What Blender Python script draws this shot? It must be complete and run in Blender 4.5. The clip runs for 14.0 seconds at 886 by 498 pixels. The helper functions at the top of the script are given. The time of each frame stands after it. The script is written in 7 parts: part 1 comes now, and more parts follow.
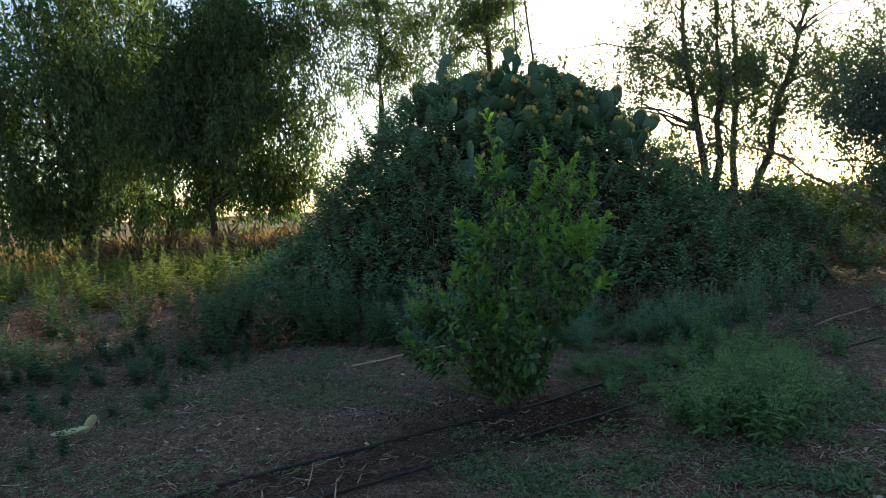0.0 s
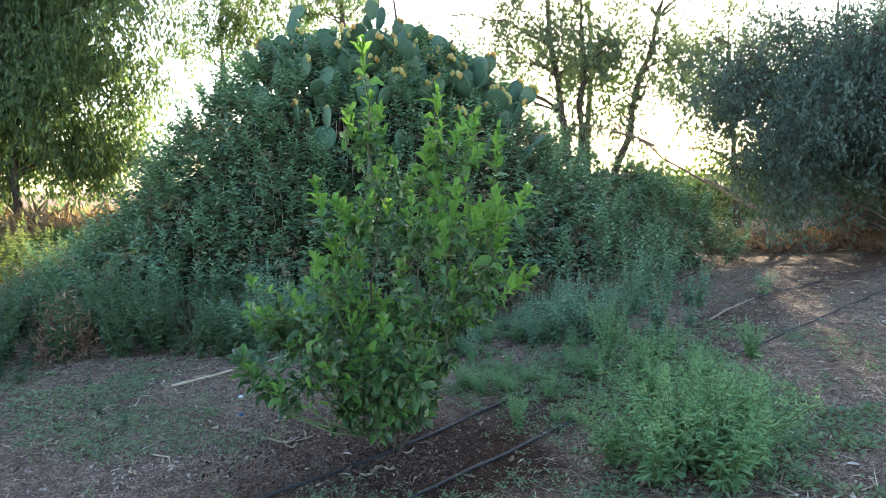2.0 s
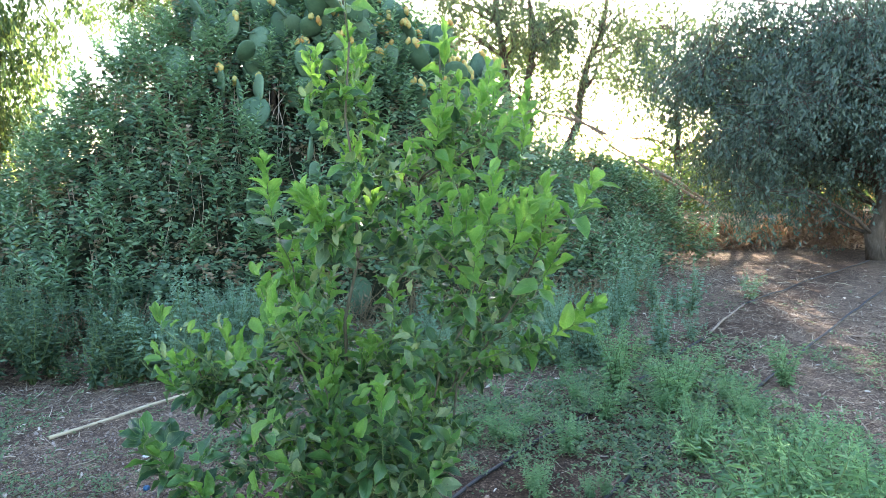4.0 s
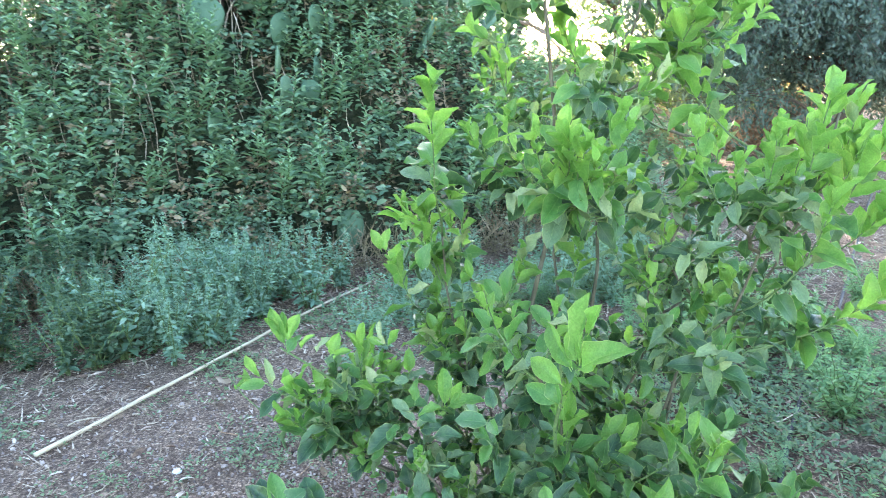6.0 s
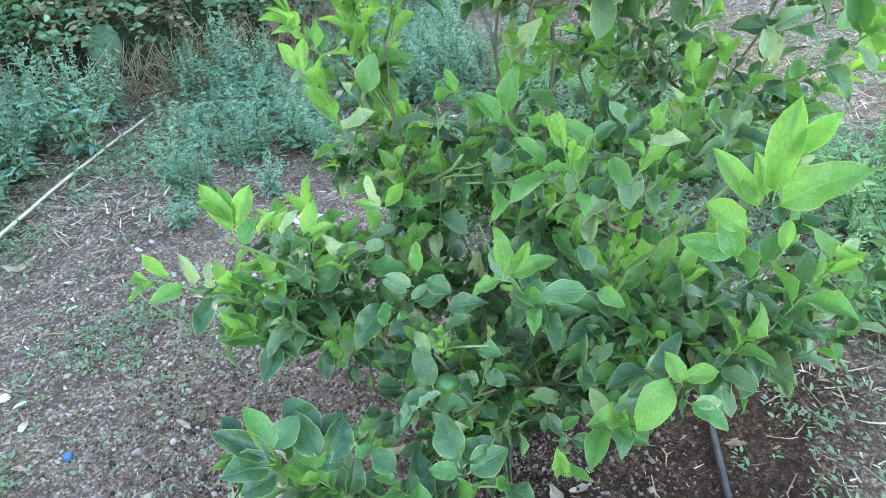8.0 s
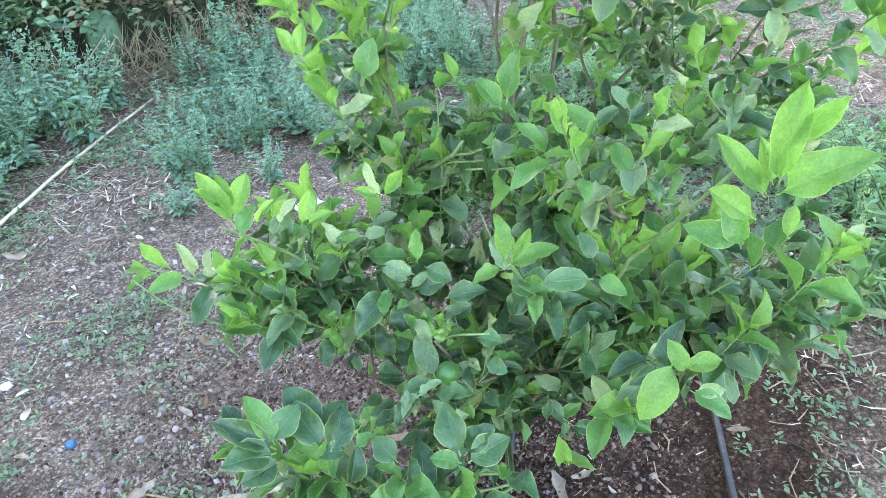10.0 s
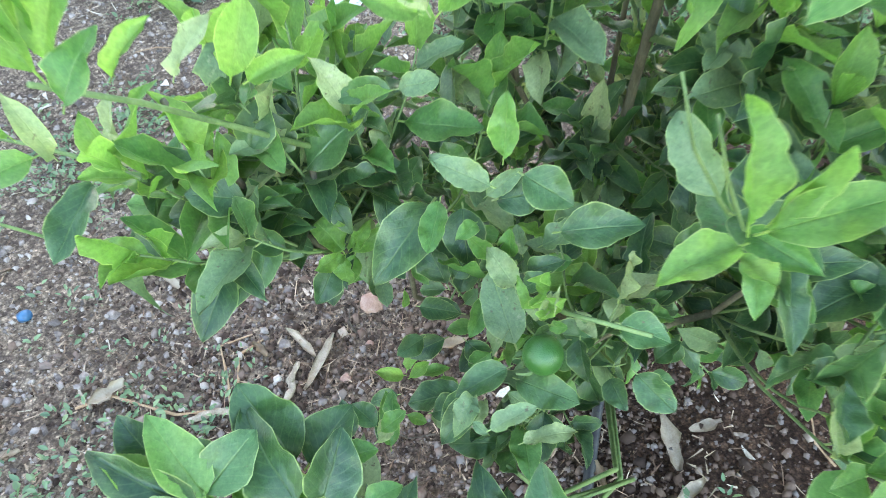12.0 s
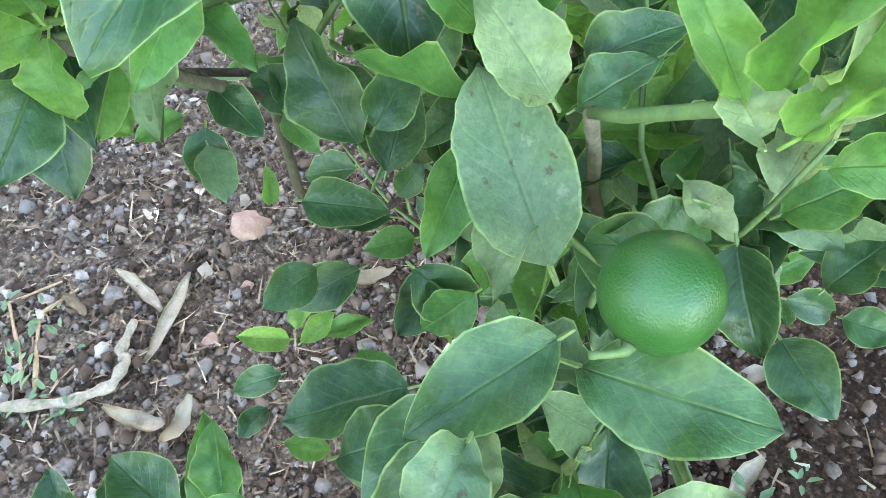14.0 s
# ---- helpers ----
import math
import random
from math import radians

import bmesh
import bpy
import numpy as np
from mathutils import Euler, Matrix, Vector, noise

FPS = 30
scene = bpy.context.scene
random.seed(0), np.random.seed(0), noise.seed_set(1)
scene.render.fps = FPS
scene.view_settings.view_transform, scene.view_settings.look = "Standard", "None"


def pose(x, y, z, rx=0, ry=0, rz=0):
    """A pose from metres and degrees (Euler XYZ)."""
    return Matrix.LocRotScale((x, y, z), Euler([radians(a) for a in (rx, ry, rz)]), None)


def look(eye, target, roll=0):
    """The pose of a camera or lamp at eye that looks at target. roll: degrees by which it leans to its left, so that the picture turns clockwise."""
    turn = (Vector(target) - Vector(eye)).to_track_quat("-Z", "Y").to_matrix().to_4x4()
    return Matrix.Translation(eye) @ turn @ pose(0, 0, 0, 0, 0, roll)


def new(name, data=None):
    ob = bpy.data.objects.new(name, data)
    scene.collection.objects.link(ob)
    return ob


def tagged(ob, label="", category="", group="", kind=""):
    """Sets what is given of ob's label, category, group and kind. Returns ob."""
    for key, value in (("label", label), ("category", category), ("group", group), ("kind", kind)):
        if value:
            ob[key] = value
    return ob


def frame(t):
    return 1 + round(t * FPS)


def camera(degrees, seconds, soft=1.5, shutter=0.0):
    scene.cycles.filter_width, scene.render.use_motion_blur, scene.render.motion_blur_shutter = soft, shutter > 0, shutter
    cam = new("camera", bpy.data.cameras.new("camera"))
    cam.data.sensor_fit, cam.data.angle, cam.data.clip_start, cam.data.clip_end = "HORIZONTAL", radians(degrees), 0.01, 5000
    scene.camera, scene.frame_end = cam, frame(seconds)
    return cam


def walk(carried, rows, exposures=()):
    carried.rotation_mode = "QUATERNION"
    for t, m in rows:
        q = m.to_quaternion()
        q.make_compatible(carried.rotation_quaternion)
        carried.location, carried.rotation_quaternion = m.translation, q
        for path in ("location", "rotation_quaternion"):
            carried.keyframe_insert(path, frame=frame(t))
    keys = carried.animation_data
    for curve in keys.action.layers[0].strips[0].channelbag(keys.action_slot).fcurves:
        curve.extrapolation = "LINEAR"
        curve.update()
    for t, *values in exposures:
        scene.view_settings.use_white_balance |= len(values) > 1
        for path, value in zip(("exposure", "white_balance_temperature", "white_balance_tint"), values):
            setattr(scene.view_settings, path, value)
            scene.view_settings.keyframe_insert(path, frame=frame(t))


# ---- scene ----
cam = camera(63.5, 14.0, 0.55, 0.2)
PATH = [
    (0, (0.084, 0.733, 1.681), (0.045, 2.729, 1.556), -3.0),
    (0.5, (0.064, 1.067, 1.621), (0.151, 3.059, 1.461), -2.7),
    (1, (0.018, 1.471, 1.613), (0.213, 3.452, 1.416), -2.0),
    (1.5, (0.024, 1.871, 1.634), (0.329, 3.837, 1.431), -1.4),
    (2, (0.024, 2.247, 1.601), (0.398, 4.202, 1.411), -1.7),
    (2.2, (-0.009, 2.422, 1.608), (0.393, 4.372, 1.422), -2.0),
    (4.3, (-0.073, 3.793, 1.583), (0.513, 5.69, 1.343), -0.3),
    (4.5, (-0.111, 3.904, 1.572), (0.472, 5.802, 1.324), -0.2),
    (5, (-0.237, 4.284, 1.573), (0.338, 6.174, 1.263), -0.8),
    (5.5, (-0.456, 4.577, 1.602), (0.179, 6.431, 1.2), -1.8),
    (6, (-0.583, 4.759, 1.636), (0.214, 6.529, 1.155), -2.1),
    (6.5, (-0.556, 5.031, 1.612), (0.44, 6.653, 0.999), -2.7),
    (7, (-0.588, 5.21, 1.638), (0.574, 6.677, 0.933), -2.6),
    (7.5, (-0.689, 5.373, 1.578), (0.523, 6.647, 0.625), -3.8),
    (8, (-0.73, 5.413, 1.561), (0.466, 6.649, 0.54), -3.8),
    (8.2, (-0.728, 5.409, 1.557), (0.47, 6.625, 0.515), -3.7),
    (10.3, (-0.719, 5.425, 1.558), (0.442, 6.659, 0.496), -4.5),
    (10.5, (-0.718, 5.441, 1.533), (0.399, 6.687, 0.437), -4.8),
    (11, (-0.583, 5.566, 1.445), (0.403, 6.816, 0.235), -5.3),
    (11.5, (-0.42, 5.701, 1.392), (0.45, 6.883, 0.032), -5.4),
    (12, (-0.324, 5.897, 1.263), (0.472, 6.984, -0.215), -5.7),
    (12.5, (-0.269, 6.045, 1.064), (0.513, 7.033, -0.489), -5.6),
    (13, (-0.212, 6.107, 0.933), (0.579, 7.015, -0.664), -4.7),
    (13.5, (-0.167, 6.132, 0.841), (0.649, 7.003, -0.764), -3.7),
    (14, (-0.157, 6.135, 0.843), (0.714, 6.956, -0.76), -0.3),
]
# seconds, stops, kelvin, tint
EXPOSURE = [(0, 0.65, 6400, 9), (0.5, 1.0, 6400, 10), (1.0, 1.55, 6350, 13), (1.5, 2.1, 6350, 14), (2.2, 2.6, 6400, 15), (4.3, 3.23, 6450, 16), (5.0, 3.5, 6450, 14), (6.0, 3.97, 6550, 16),
            (6.5, 4.12, 6600, 16), (7.0, 4.1, 6750, 14), (7.5, 3.84, 6850, 8), (8.1, 4.1, 6850, 11), (10.4, 4.23, 6950, 19), (11.5, 4.22, 7150, 20), (12.5, 4.31, 7750, 5), (13.2, 4.45, 7600, 8), (14, 4.47, 7350, 11)]
walk(cam, [(t, look(eye, target, roll)) for t, eye, target, roll in PATH], EXPOSURE)


# ---- world, sun ----
SUN_AZ, SUN_EL = radians(21.5), radians(13.5)
world = bpy.data.worlds.new("World")
scene.world = world
world.use_nodes = True
sky = world.node_tree.nodes.new("ShaderNodeTexSky")
sky.sky_type, sky.sun_disc = "NISHITA", False
sky.sun_elevation, sky.sun_rotation = SUN_EL, SUN_AZ
sky.air_density, sky.dust_density, sky.ozone_density = 0.85, 1.0, 1.2
world.node_tree.nodes["Background"].inputs["Strength"].default_value = 0.15
world.node_tree.links.new(sky.outputs[0], world.node_tree.nodes["Background"].inputs["Color"])
sun = new("sun", bpy.data.lights.new("sun", "SUN"))
sun.data.energy, sun.data.angle, sun.data.color = 3.5, radians(0.5), (1.0, 0.84, 0.62)
sun.matrix_world = look((0, 0, 0), (-math.sin(SUN_AZ) * math.cos(SUN_EL), -math.cos(SUN_AZ) * math.cos(SUN_EL), -math.sin(SUN_EL)))
rng = np.random.default_rng(7)
rnd = random.Random(11)


# ---- materials ----
class Mat:
    """A node material under construction."""

    def __init__(self, name, rough=0.8, spec=0.3):
        self.mat = bpy.data.materials.new(name)
        self.mat.use_nodes = True
        self.t = self.mat.node_tree
        self.bsdf = self.t.nodes["Principled BSDF"]
        self.bsdf.inputs["Roughness"].default_value = rough
        self.bsdf.inputs["Specular IOR Level"].default_value = spec
        self.coord = self.t.nodes.new("ShaderNodeTexCoord").outputs["Object"]

    def node(self, kind, **inputs):
        n = self.t.nodes.new(kind)
        for k, v in inputs.items():
            self.put(n.inputs[k.replace("_", " ")], v)
        return n

    def put(self, socket, v):
        if isinstance(v, bpy.types.NodeSocket):
            self.t.links.new(v, socket)
        else:
            socket.default_value = v

    def noise(self, scale, detail=4.0, rough=0.55, vec=None):
        n = self.node("ShaderNodeTexNoise", Scale=scale, Detail=detail, Roughness=rough)
        self.put(n.inputs["Vector"], vec or self.coord)
        return n.outputs["Fac"]

    def ramp(self, fac, stops):
        r = self.t.nodes.new("ShaderNodeValToRGB")
        while len(r.color_ramp.elements) < len(stops):
            r.color_ramp.elements.new(0.5)
        for e, (p, c) in zip(r.color_ramp.elements, stops):
            e.position, e.color = p, (*c, 1)
        self.put(r.inputs["Fac"], fac)
        return r.outputs["Color"]

    def mix(self, fac, a, b, blend="MIX"):
        m = self.t.nodes.new("ShaderNodeMix")
        m.data_type, m.blend_type = "RGBA", blend
        self.put(m.inputs["Factor"], fac)
        self.put(m.inputs[6], a if isinstance(a, bpy.types.NodeSocket) else (*a, 1))
        self.put(m.inputs[7], b if isinstance(b, bpy.types.NodeSocket) else (*b, 1))
        return m.outputs[2]

    def math(self, op, a, b=0.0, c=0.0):
        m = self.t.nodes.new("ShaderNodeMath")
        m.operation = op
        for s, v in zip(m.inputs, (a, b, c)):
            self.put(s, v)
        return m.outputs[0]

    def bump(self, height, strength=0.5, dist=0.01):
        b = self.node("ShaderNodeBump", Height=height, Strength=strength, Distance=dist)
        self.t.links.new(b.outputs[0], self.bsdf.inputs["Normal"])
        return b.outputs[0]

    def color(self, c):
        self.put(self.bsdf.inputs["Base Color"], c if isinstance(c, bpy.types.NodeSocket) else (*c, 1))
        return self

    def random(self, per):
        if per == "object":
            return self.t.nodes.new("ShaderNodeObjectInfo").outputs["Random"]
        return self.t.nodes.new("ShaderNodeNewGeometry").outputs["Random Per Island"]

    def translucent(self, colour, amount):
        tr = self.t.nodes.new("ShaderNodeBsdfTranslucent")
        self.put(tr.inputs["Color"], colour)
        mx = self.t.nodes.new("ShaderNodeMixShader")
        mx.inputs[0].default_value = amount
        self.t.links.new(self.bsdf.outputs[0], mx.inputs[1])
        self.t.links.new(tr.outputs[0], mx.inputs[2])
        self.t.links.new(mx.outputs[0], self.t.nodes["Material Output"].inputs[0])


def foliage(name, cols, per="island", rough=0.5, spec=0.35, through_light=0.35, patch=3.0):
    """Small leaves: a colour by the piece, a slow drift by the place, light let through."""
    m = Mat(name, rough, spec)
    n = len(cols)
    c = m.ramp(m.random(per), [(i / (n - 1), k) for i, k in enumerate(cols)])
    c = m.mix(m.math("MULTIPLY", m.noise(patch, 2), 0.55), c, cols[0])
    m.color(c)
    tl = m.mix(1.0, c, (1.5, 1.6, 0.95), "MULTIPLY")
    m.translucent(tl, through_light)
    return m.mat


def citrus_leaf(name, deep, light, blotch, blotchy, rough=0.38, through_light=0.3):
    """A broad leaf with a pale midrib, side veins and margin, drawn along the leaf's own UV."""
    m = Mat(name, rough, 0.38)
    m.coord = m.t.nodes.new("ShaderNodeNewGeometry").outputs["Position"]
    uv = m.t.nodes.new("ShaderNodeUVMap").outputs["UV"]
    sep = m.node("ShaderNodeSeparateXYZ", Vector=uv)
    u, v = sep.outputs[0], sep.outputs[1]
    au = m.math("ABSOLUTE", m.math("SUBTRACT", u, 0.5))
    rib = m.math("SUBTRACT", 1.0, m.math("SMOOTH_MIN", m.math("MULTIPLY", au, 34.0), 1.0, 0.2))
    side = m.math("SINE", m.math("ADD", m.math("MULTIPLY", m.math("SUBTRACT", v, m.math("MULTIPLY", au, 0.7)), 48.0), m.math("MULTIPLY", m.noise(30.0, 2.0), 5.0)))
    veins = m.math("MULTIPLY", m.math("POWER", m.math("MAXIMUM", side, 0.0), 9.0), m.math("MULTIPLY", m.noise(40.0, 2.0), 0.2))
    margin = m.ramp(m.math("ADD", au, m.math("MULTIPLY", m.noise(90.0, 2.0), 0.04)), [(0.487, (0, 0, 0)), (0.505, (1, 1, 1))])
    r = m.math("FRACT", m.math("ADD", m.random("object"), m.random("island")))
    big = m.noise(38.0, 3.0)
    c = m.mix(m.math("POWER", r, 1.3), deep, light)
    c = m.mix(m.math("MULTIPLY", big, 0.22), c, light)
    spots = m.ramp(m.noise(46.0, 5.0, 0.65), [(0.62, (0, 0, 0)), (0.74, (1, 1, 1))])
    amount = m.math("MULTIPLY", spots, m.math("MULTIPLY", m.math("GREATER_THAN", r, 0.35), blotchy))
    c = m.mix(amount, c, blotch)
    c = m.mix(m.math("MAXIMUM", m.math("MULTIPLY", rib, 0.3), veins), c, m.mix(0.5, c, (0.42, 0.55, 0.2)))
    c = m.mix(m.math("MULTIPLY", margin, 0.62), c, (0.4, 0.48, 0.17))
    drift = m.ramp(m.noise(48.0, 4.0, 0.6), [(0.4, (0, 0, 0)), (0.66, (1, 1, 1))])
    c = m.mix(m.math("MULTIPLY", drift, 0.34), c, m.mix(0.22, light, blotch))
    fade = m.math("MULTIPLY", m.math("POWER", m.math("MULTIPLY", au, 2.0), 3.0), m.math("MULTIPLY", big, 0.5))
    c = m.mix(fade, c, m.mix(0.3, light, (0.36, 0.44, 0.13)))
    scab = m.ramp(m.noise(110.0, 5.0, 0.65), [(0.71 - 0.09 * blotchy, (0, 0, 0)), (0.76 - 0.08 * blotchy, (1, 1, 1))])
    c = m.mix(m.math("MULTIPLY", scab, 0.75), c, (0.1, 0.065, 0.04))
    c = m.mix(m.ramp(m.noise(260.0, 4.0, 0.7), [(0.42, (0, 0, 0)), (0.62, (0.55, 0.55, 0.55))]), c, m.mix(1.0, c, (0.62, 0.66, 0.66), "MULTIPLY"))
    c = m.mix(m.ramp(m.noise(170.0, 3.0, 0.6), [(0.54, (0, 0, 0)), (0.7, (0.4, 0.4, 0.4))]), c, m.mix(1.0, c, (1.5, 1.45, 1.4), "MULTIPLY"))
    dust = m.ramp(m.noise(420.0, 3.0, 0.7), [(0.66, (0, 0, 0)), (0.8, (1, 1, 1))])
    c = m.mix(m.math("MULTIPLY", dust, 0.07), c, (0.55, 0.55, 0.5))
    m.color(c)
    m.put(m.bsdf.inputs["Roughness"], m.math("ADD", rough - 0.04, m.math("MULTIPLY", m.noise(55.0, 4.0), 0.24)))
    h = m.math("ADD", m.math("MULTIPLY", rib, -0.6), m.math("ADD", m.math("MULTIPLY", veins, -0.5), m.math("MULTIPLY", m.noise(140.0, 4.0, 0.6), 1.0)))
    m.bump(h, 0.5, 0.0024)
    m.translucent(m.mix(1.0, c, (1.4, 1.45, 0.95), "MULTIPLY"), through_light)
    return m.mat


def plain(name, cols, scale=8.0, rough=0.85, spec=0.2, bump=0.4, dist=0.01, per="", stretch=None):
    """Two scales of noise over two to four colours, with relief."""
    m = Mat(name, rough, spec)
    vec = m.coord
    if stretch:
        vec = m.node("ShaderNodeMapping", Vector=m.coord, Scale=stretch).outputs[0]
    fac = m.math("ADD", m.math("MULTIPLY", m.noise(scale, 5.0, 0.6, vec), 0.65), m.math("MULTIPLY", m.noise(scale * 7.3, 3.0, 0.6, vec), 0.35))
    if per:
        fac = m.math("ADD", m.math("MULTIPLY", fac, 0.6), m.math("MULTIPLY", m.random(per), 0.4))
    n = len(cols)
    m.color(m.ramp(fac, [(0.3 + 0.4 * i / (n - 1), c) for i, c in enumerate(cols)]))
    m.bump(m.noise(scale * 4, 6.0, 0.65, vec), bump, dist)
    return m.mat


def soil_material():
    m = Mat("soil", 0.95, 0.1)
    big, mid, fine = m.noise(0.45, 4.0), m.noise(5.0, 6.0, 0.65), m.noise(90.0, 6.0, 0.7)
    c = m.ramp(mid, [(0.3, (0.12, 0.083, 0.057)), (0.5, (0.33, 0.24, 0.165)), (0.7, (0.57, 0.435, 0.31))])
    c = m.mix(m.ramp(big, [(0.42, (0, 0, 0)), (0.62, (0.55, 0.55, 0.55))]), c, (0.39, 0.29, 0.205))
    c = m.mix(m.ramp(fine, [(0.48, (0, 0, 0)), (0.72, (0.7, 0.7, 0.7))]), c, (0.48, 0.37, 0.28))
    c = m.mix(m.ramp(m.noise(230.0, 3.0, 0.6), [(0.3, (0.8, 0.8, 0.8)), (0.45, (0, 0, 0))]), c, (0.06, 0.043, 0.036))
    c = m.mix(m.ramp(m.noise(14.0, 6.0, 0.7), [(0.4, (0.75, 0.75, 0.75)), (0.56, (0, 0, 0))]), c, m.mix(1.0, c, (0.48, 0.46, 0.46), "MULTIPLY"))
    straw = m.ramp(m.noise(34.0, 8.0, 0.8, m.node("ShaderNodeMapping", Vector=m.coord, Scale=(1.0, 0.22, 1.0), Rotation=(0, 0, 0.9)).outputs[0]), [(0.56, (0, 0, 0)), (0.66, (0.8, 0.8, 0.8))])
    c = m.mix(m.math("MULTIPLY", straw, 0.35), c, (0.4, 0.32, 0.21))
    # crumbs of earth, each of its own tone, with dark gaps
    for scale, amount in ((85.0, 0.75), (210.0, 0.55)):
        cell = m.node("ShaderNodeTexVoronoi", Scale=scale, Vector=m.coord)
        tone = m.ramp(m.node("ShaderNodeSeparateXYZ", Vector=cell.outputs["Color"]).outputs[0], [(0.0, (0.34, 0.31, 0.29)), (0.5, (0.92, 0.9, 0.89)), (0.86, (1.45, 1.42, 1.4)), (1.0, (2.1, 2.05, 2.0))])
        c = m.mix(amount, c, m.mix(1.0, c, tone, "MULTIPLY"))
        gap = m.ramp(cell.outputs["Distance"], [(0.38, (0, 0, 0)), (0.75, (0.85, 0.85, 0.85))])
        c = m.mix(m.math("MULTIPLY", gap, amount), c, (0.09, 0.062, 0.05))
    # watered, darker earth round the foot of the citrus
    damp = m.node("ShaderNodeVectorMath", Vector=m.coord)
    damp.operation = "DISTANCE"
    damp.inputs[1].default_value = (0.75, 6.2, 0.0)
    wet = m.ramp(m.math("ADD", damp.outputs["Value"], m.math("MULTIPLY", m.noise(2.6, 4.0), 0.5)), [(0.8, (1, 1, 1)), (1.2, (0, 0, 0))])
    across = m.node("ShaderNodeVectorMath", Vector=m.coord)
    across.operation = "DOT_PRODUCT"
    across.inputs[1].default_value = (-0.6, 0.8, 0.0)
    aside = m.math("ABSOLUTE", m.math("SUBTRACT", across.outputs["Value"], 4.62))
    strip = m.ramp(m.math("ADD", aside, m.math("MULTIPLY", m.noise(1.9, 6.0, 0.65), 0.8)), [(0.62, (0.62, 0.62, 0.62)), (1.1, (0, 0, 0))])
    down = m.node("ShaderNodeVectorMath", Vector=m.coord)
    down.operation = "DOT_PRODUCT"
    down.inputs[1].default_value = (0.8, 0.6, 0.0)
    watered = m.ramp(m.math("MULTIPLY", m.math("ADD", down.outputs["Value"], m.noise(1.1, 4.0)), 0.2), [(0.3, (0, 0, 0)), (0.54, (1, 1, 1))])
    wet = m.math("MAXIMUM", wet, m.math("MULTIPLY", strip, watered))
    c = m.mix(wet, c, m.mix(1.0, c, (0.34, 0.268, 0.24), "MULTIPLY"))
    # dry yellow turf past the garden
    far = m.node("ShaderNodeSeparateXYZ", Vector=m.coord)
    field = m.ramp(m.math("MULTIPLY", m.math("ADD", far.outputs[1], m.math("MULTIPLY", big, 6.0)), 0.02), [(0.44, (0, 0, 0)), (0.56, (1, 1, 1))])
    c = m.mix(field, c, m.ramp(mid, [(0.3, (0.22, 0.14, 0.08)), (0.7, (0.38, 0.26, 0.155))]))
    m.color(c)
    h = m.math("ADD", m.math("MULTIPLY", fine, 0.4), m.math("MULTIPLY", m.noise(28.0, 8.0, 0.7), 0.7))
    m.bump(h, 1.0, 0.045)
    return m.mat


SOIL = soil_material()
PEBBLE = plain("clod", [(0.035, 0.024, 0.018), (0.1, 0.07, 0.053), (0.23, 0.17, 0.13)], 30, 0.95, 0.1, 0.5, 0.004, "island")
STONE = plain("stone", [(0.22, 0.12, 0.085), (0.3, 0.175, 0.13), (0.38, 0.26, 0.2)], 40, 0.9, 0.15, 0.6, 0.004)
STRAW = plain("straw", [(0.13, 0.088, 0.055), (0.31, 0.23, 0.15), (0.58, 0.49, 0.36)], 12, 0.85, 0.2, 0.3, 0.003, "island")
DRY_LEAF = plain("dry_leaf", [(0.28, 0.185, 0.115), (0.43, 0.315, 0.21), (0.56, 0.46, 0.34)], 30, 0.8, 0.2, 0.5, 0.003, "object")
LITTER = plain("litter_leaf", [(0.06, 0.038, 0.025), (0.19, 0.12, 0.078), (0.36, 0.26, 0.18), (0.66, 0.58, 0.47)], 30, 0.8, 0.25, 0.4, 0.003, "island")
CHAFF = plain("chaff_bits", [(0.1, 0.058, 0.036), (0.22, 0.135, 0.085), (0.42, 0.3, 0.2)], 40, 0.85, 0.2, 0.3, 0.002, "island")
CANE = plain("cane", [(0.33, 0.26, 0.16), (0.48, 0.395, 0.26), (0.6, 0.52, 0.37)], 14, 0.6, 0.3, 0.3, 0.003, stretch=(1, 1, 8))
RUNNER = plain("dry_runner", [(0.22, 0.12, 0.065), (0.36, 0.22, 0.125), (0.5, 0.36, 0.23)], 60, 0.8, 0.2, 0.4, 0.002)
POD = plain("bleached_leaf", [(0.36, 0.25, 0.17), (0.52, 0.41, 0.3), (0.66, 0.55, 0.42)], 55, 0.75, 0.25, 0.5, 0.002)
DEADWOOD = plain("deadwood", [(0.14, 0.1, 0.07), (0.29, 0.225, 0.165), (0.46, 0.385, 0.3)], 35, 0.85, 0.2, 0.6, 0.003)
BARK = plain("bark", [(0.05, 0.038, 0.028), (0.11, 0.085, 0.062), (0.19, 0.15, 0.115)], 6, 0.95, 0.1, 0.8, 0.03, stretch=(3, 3, 0.6))
PALE_BARK = plain("citrus_bark", [(0.06, 0.055, 0.035), (0.12, 0.105, 0.065), (0.2, 0.17, 0.11)], 40, 0.85, 0.2, 0.5, 0.003, stretch=(2, 2, 0.5))
GREEN_STEM = plain("green_stem", [(0.06, 0.1, 0.035), (0.11, 0.17, 0.055), (0.18, 0.25, 0.09)], 40, 0.6, 0.35, 0.3, 0.002)
HOSE = plain("black_hose", [(0.012, 0.012, 0.013), (0.025, 0.025, 0.026), (0.07, 0.062, 0.052)], 22, 0.55, 0.4, 0.3, 0.003)
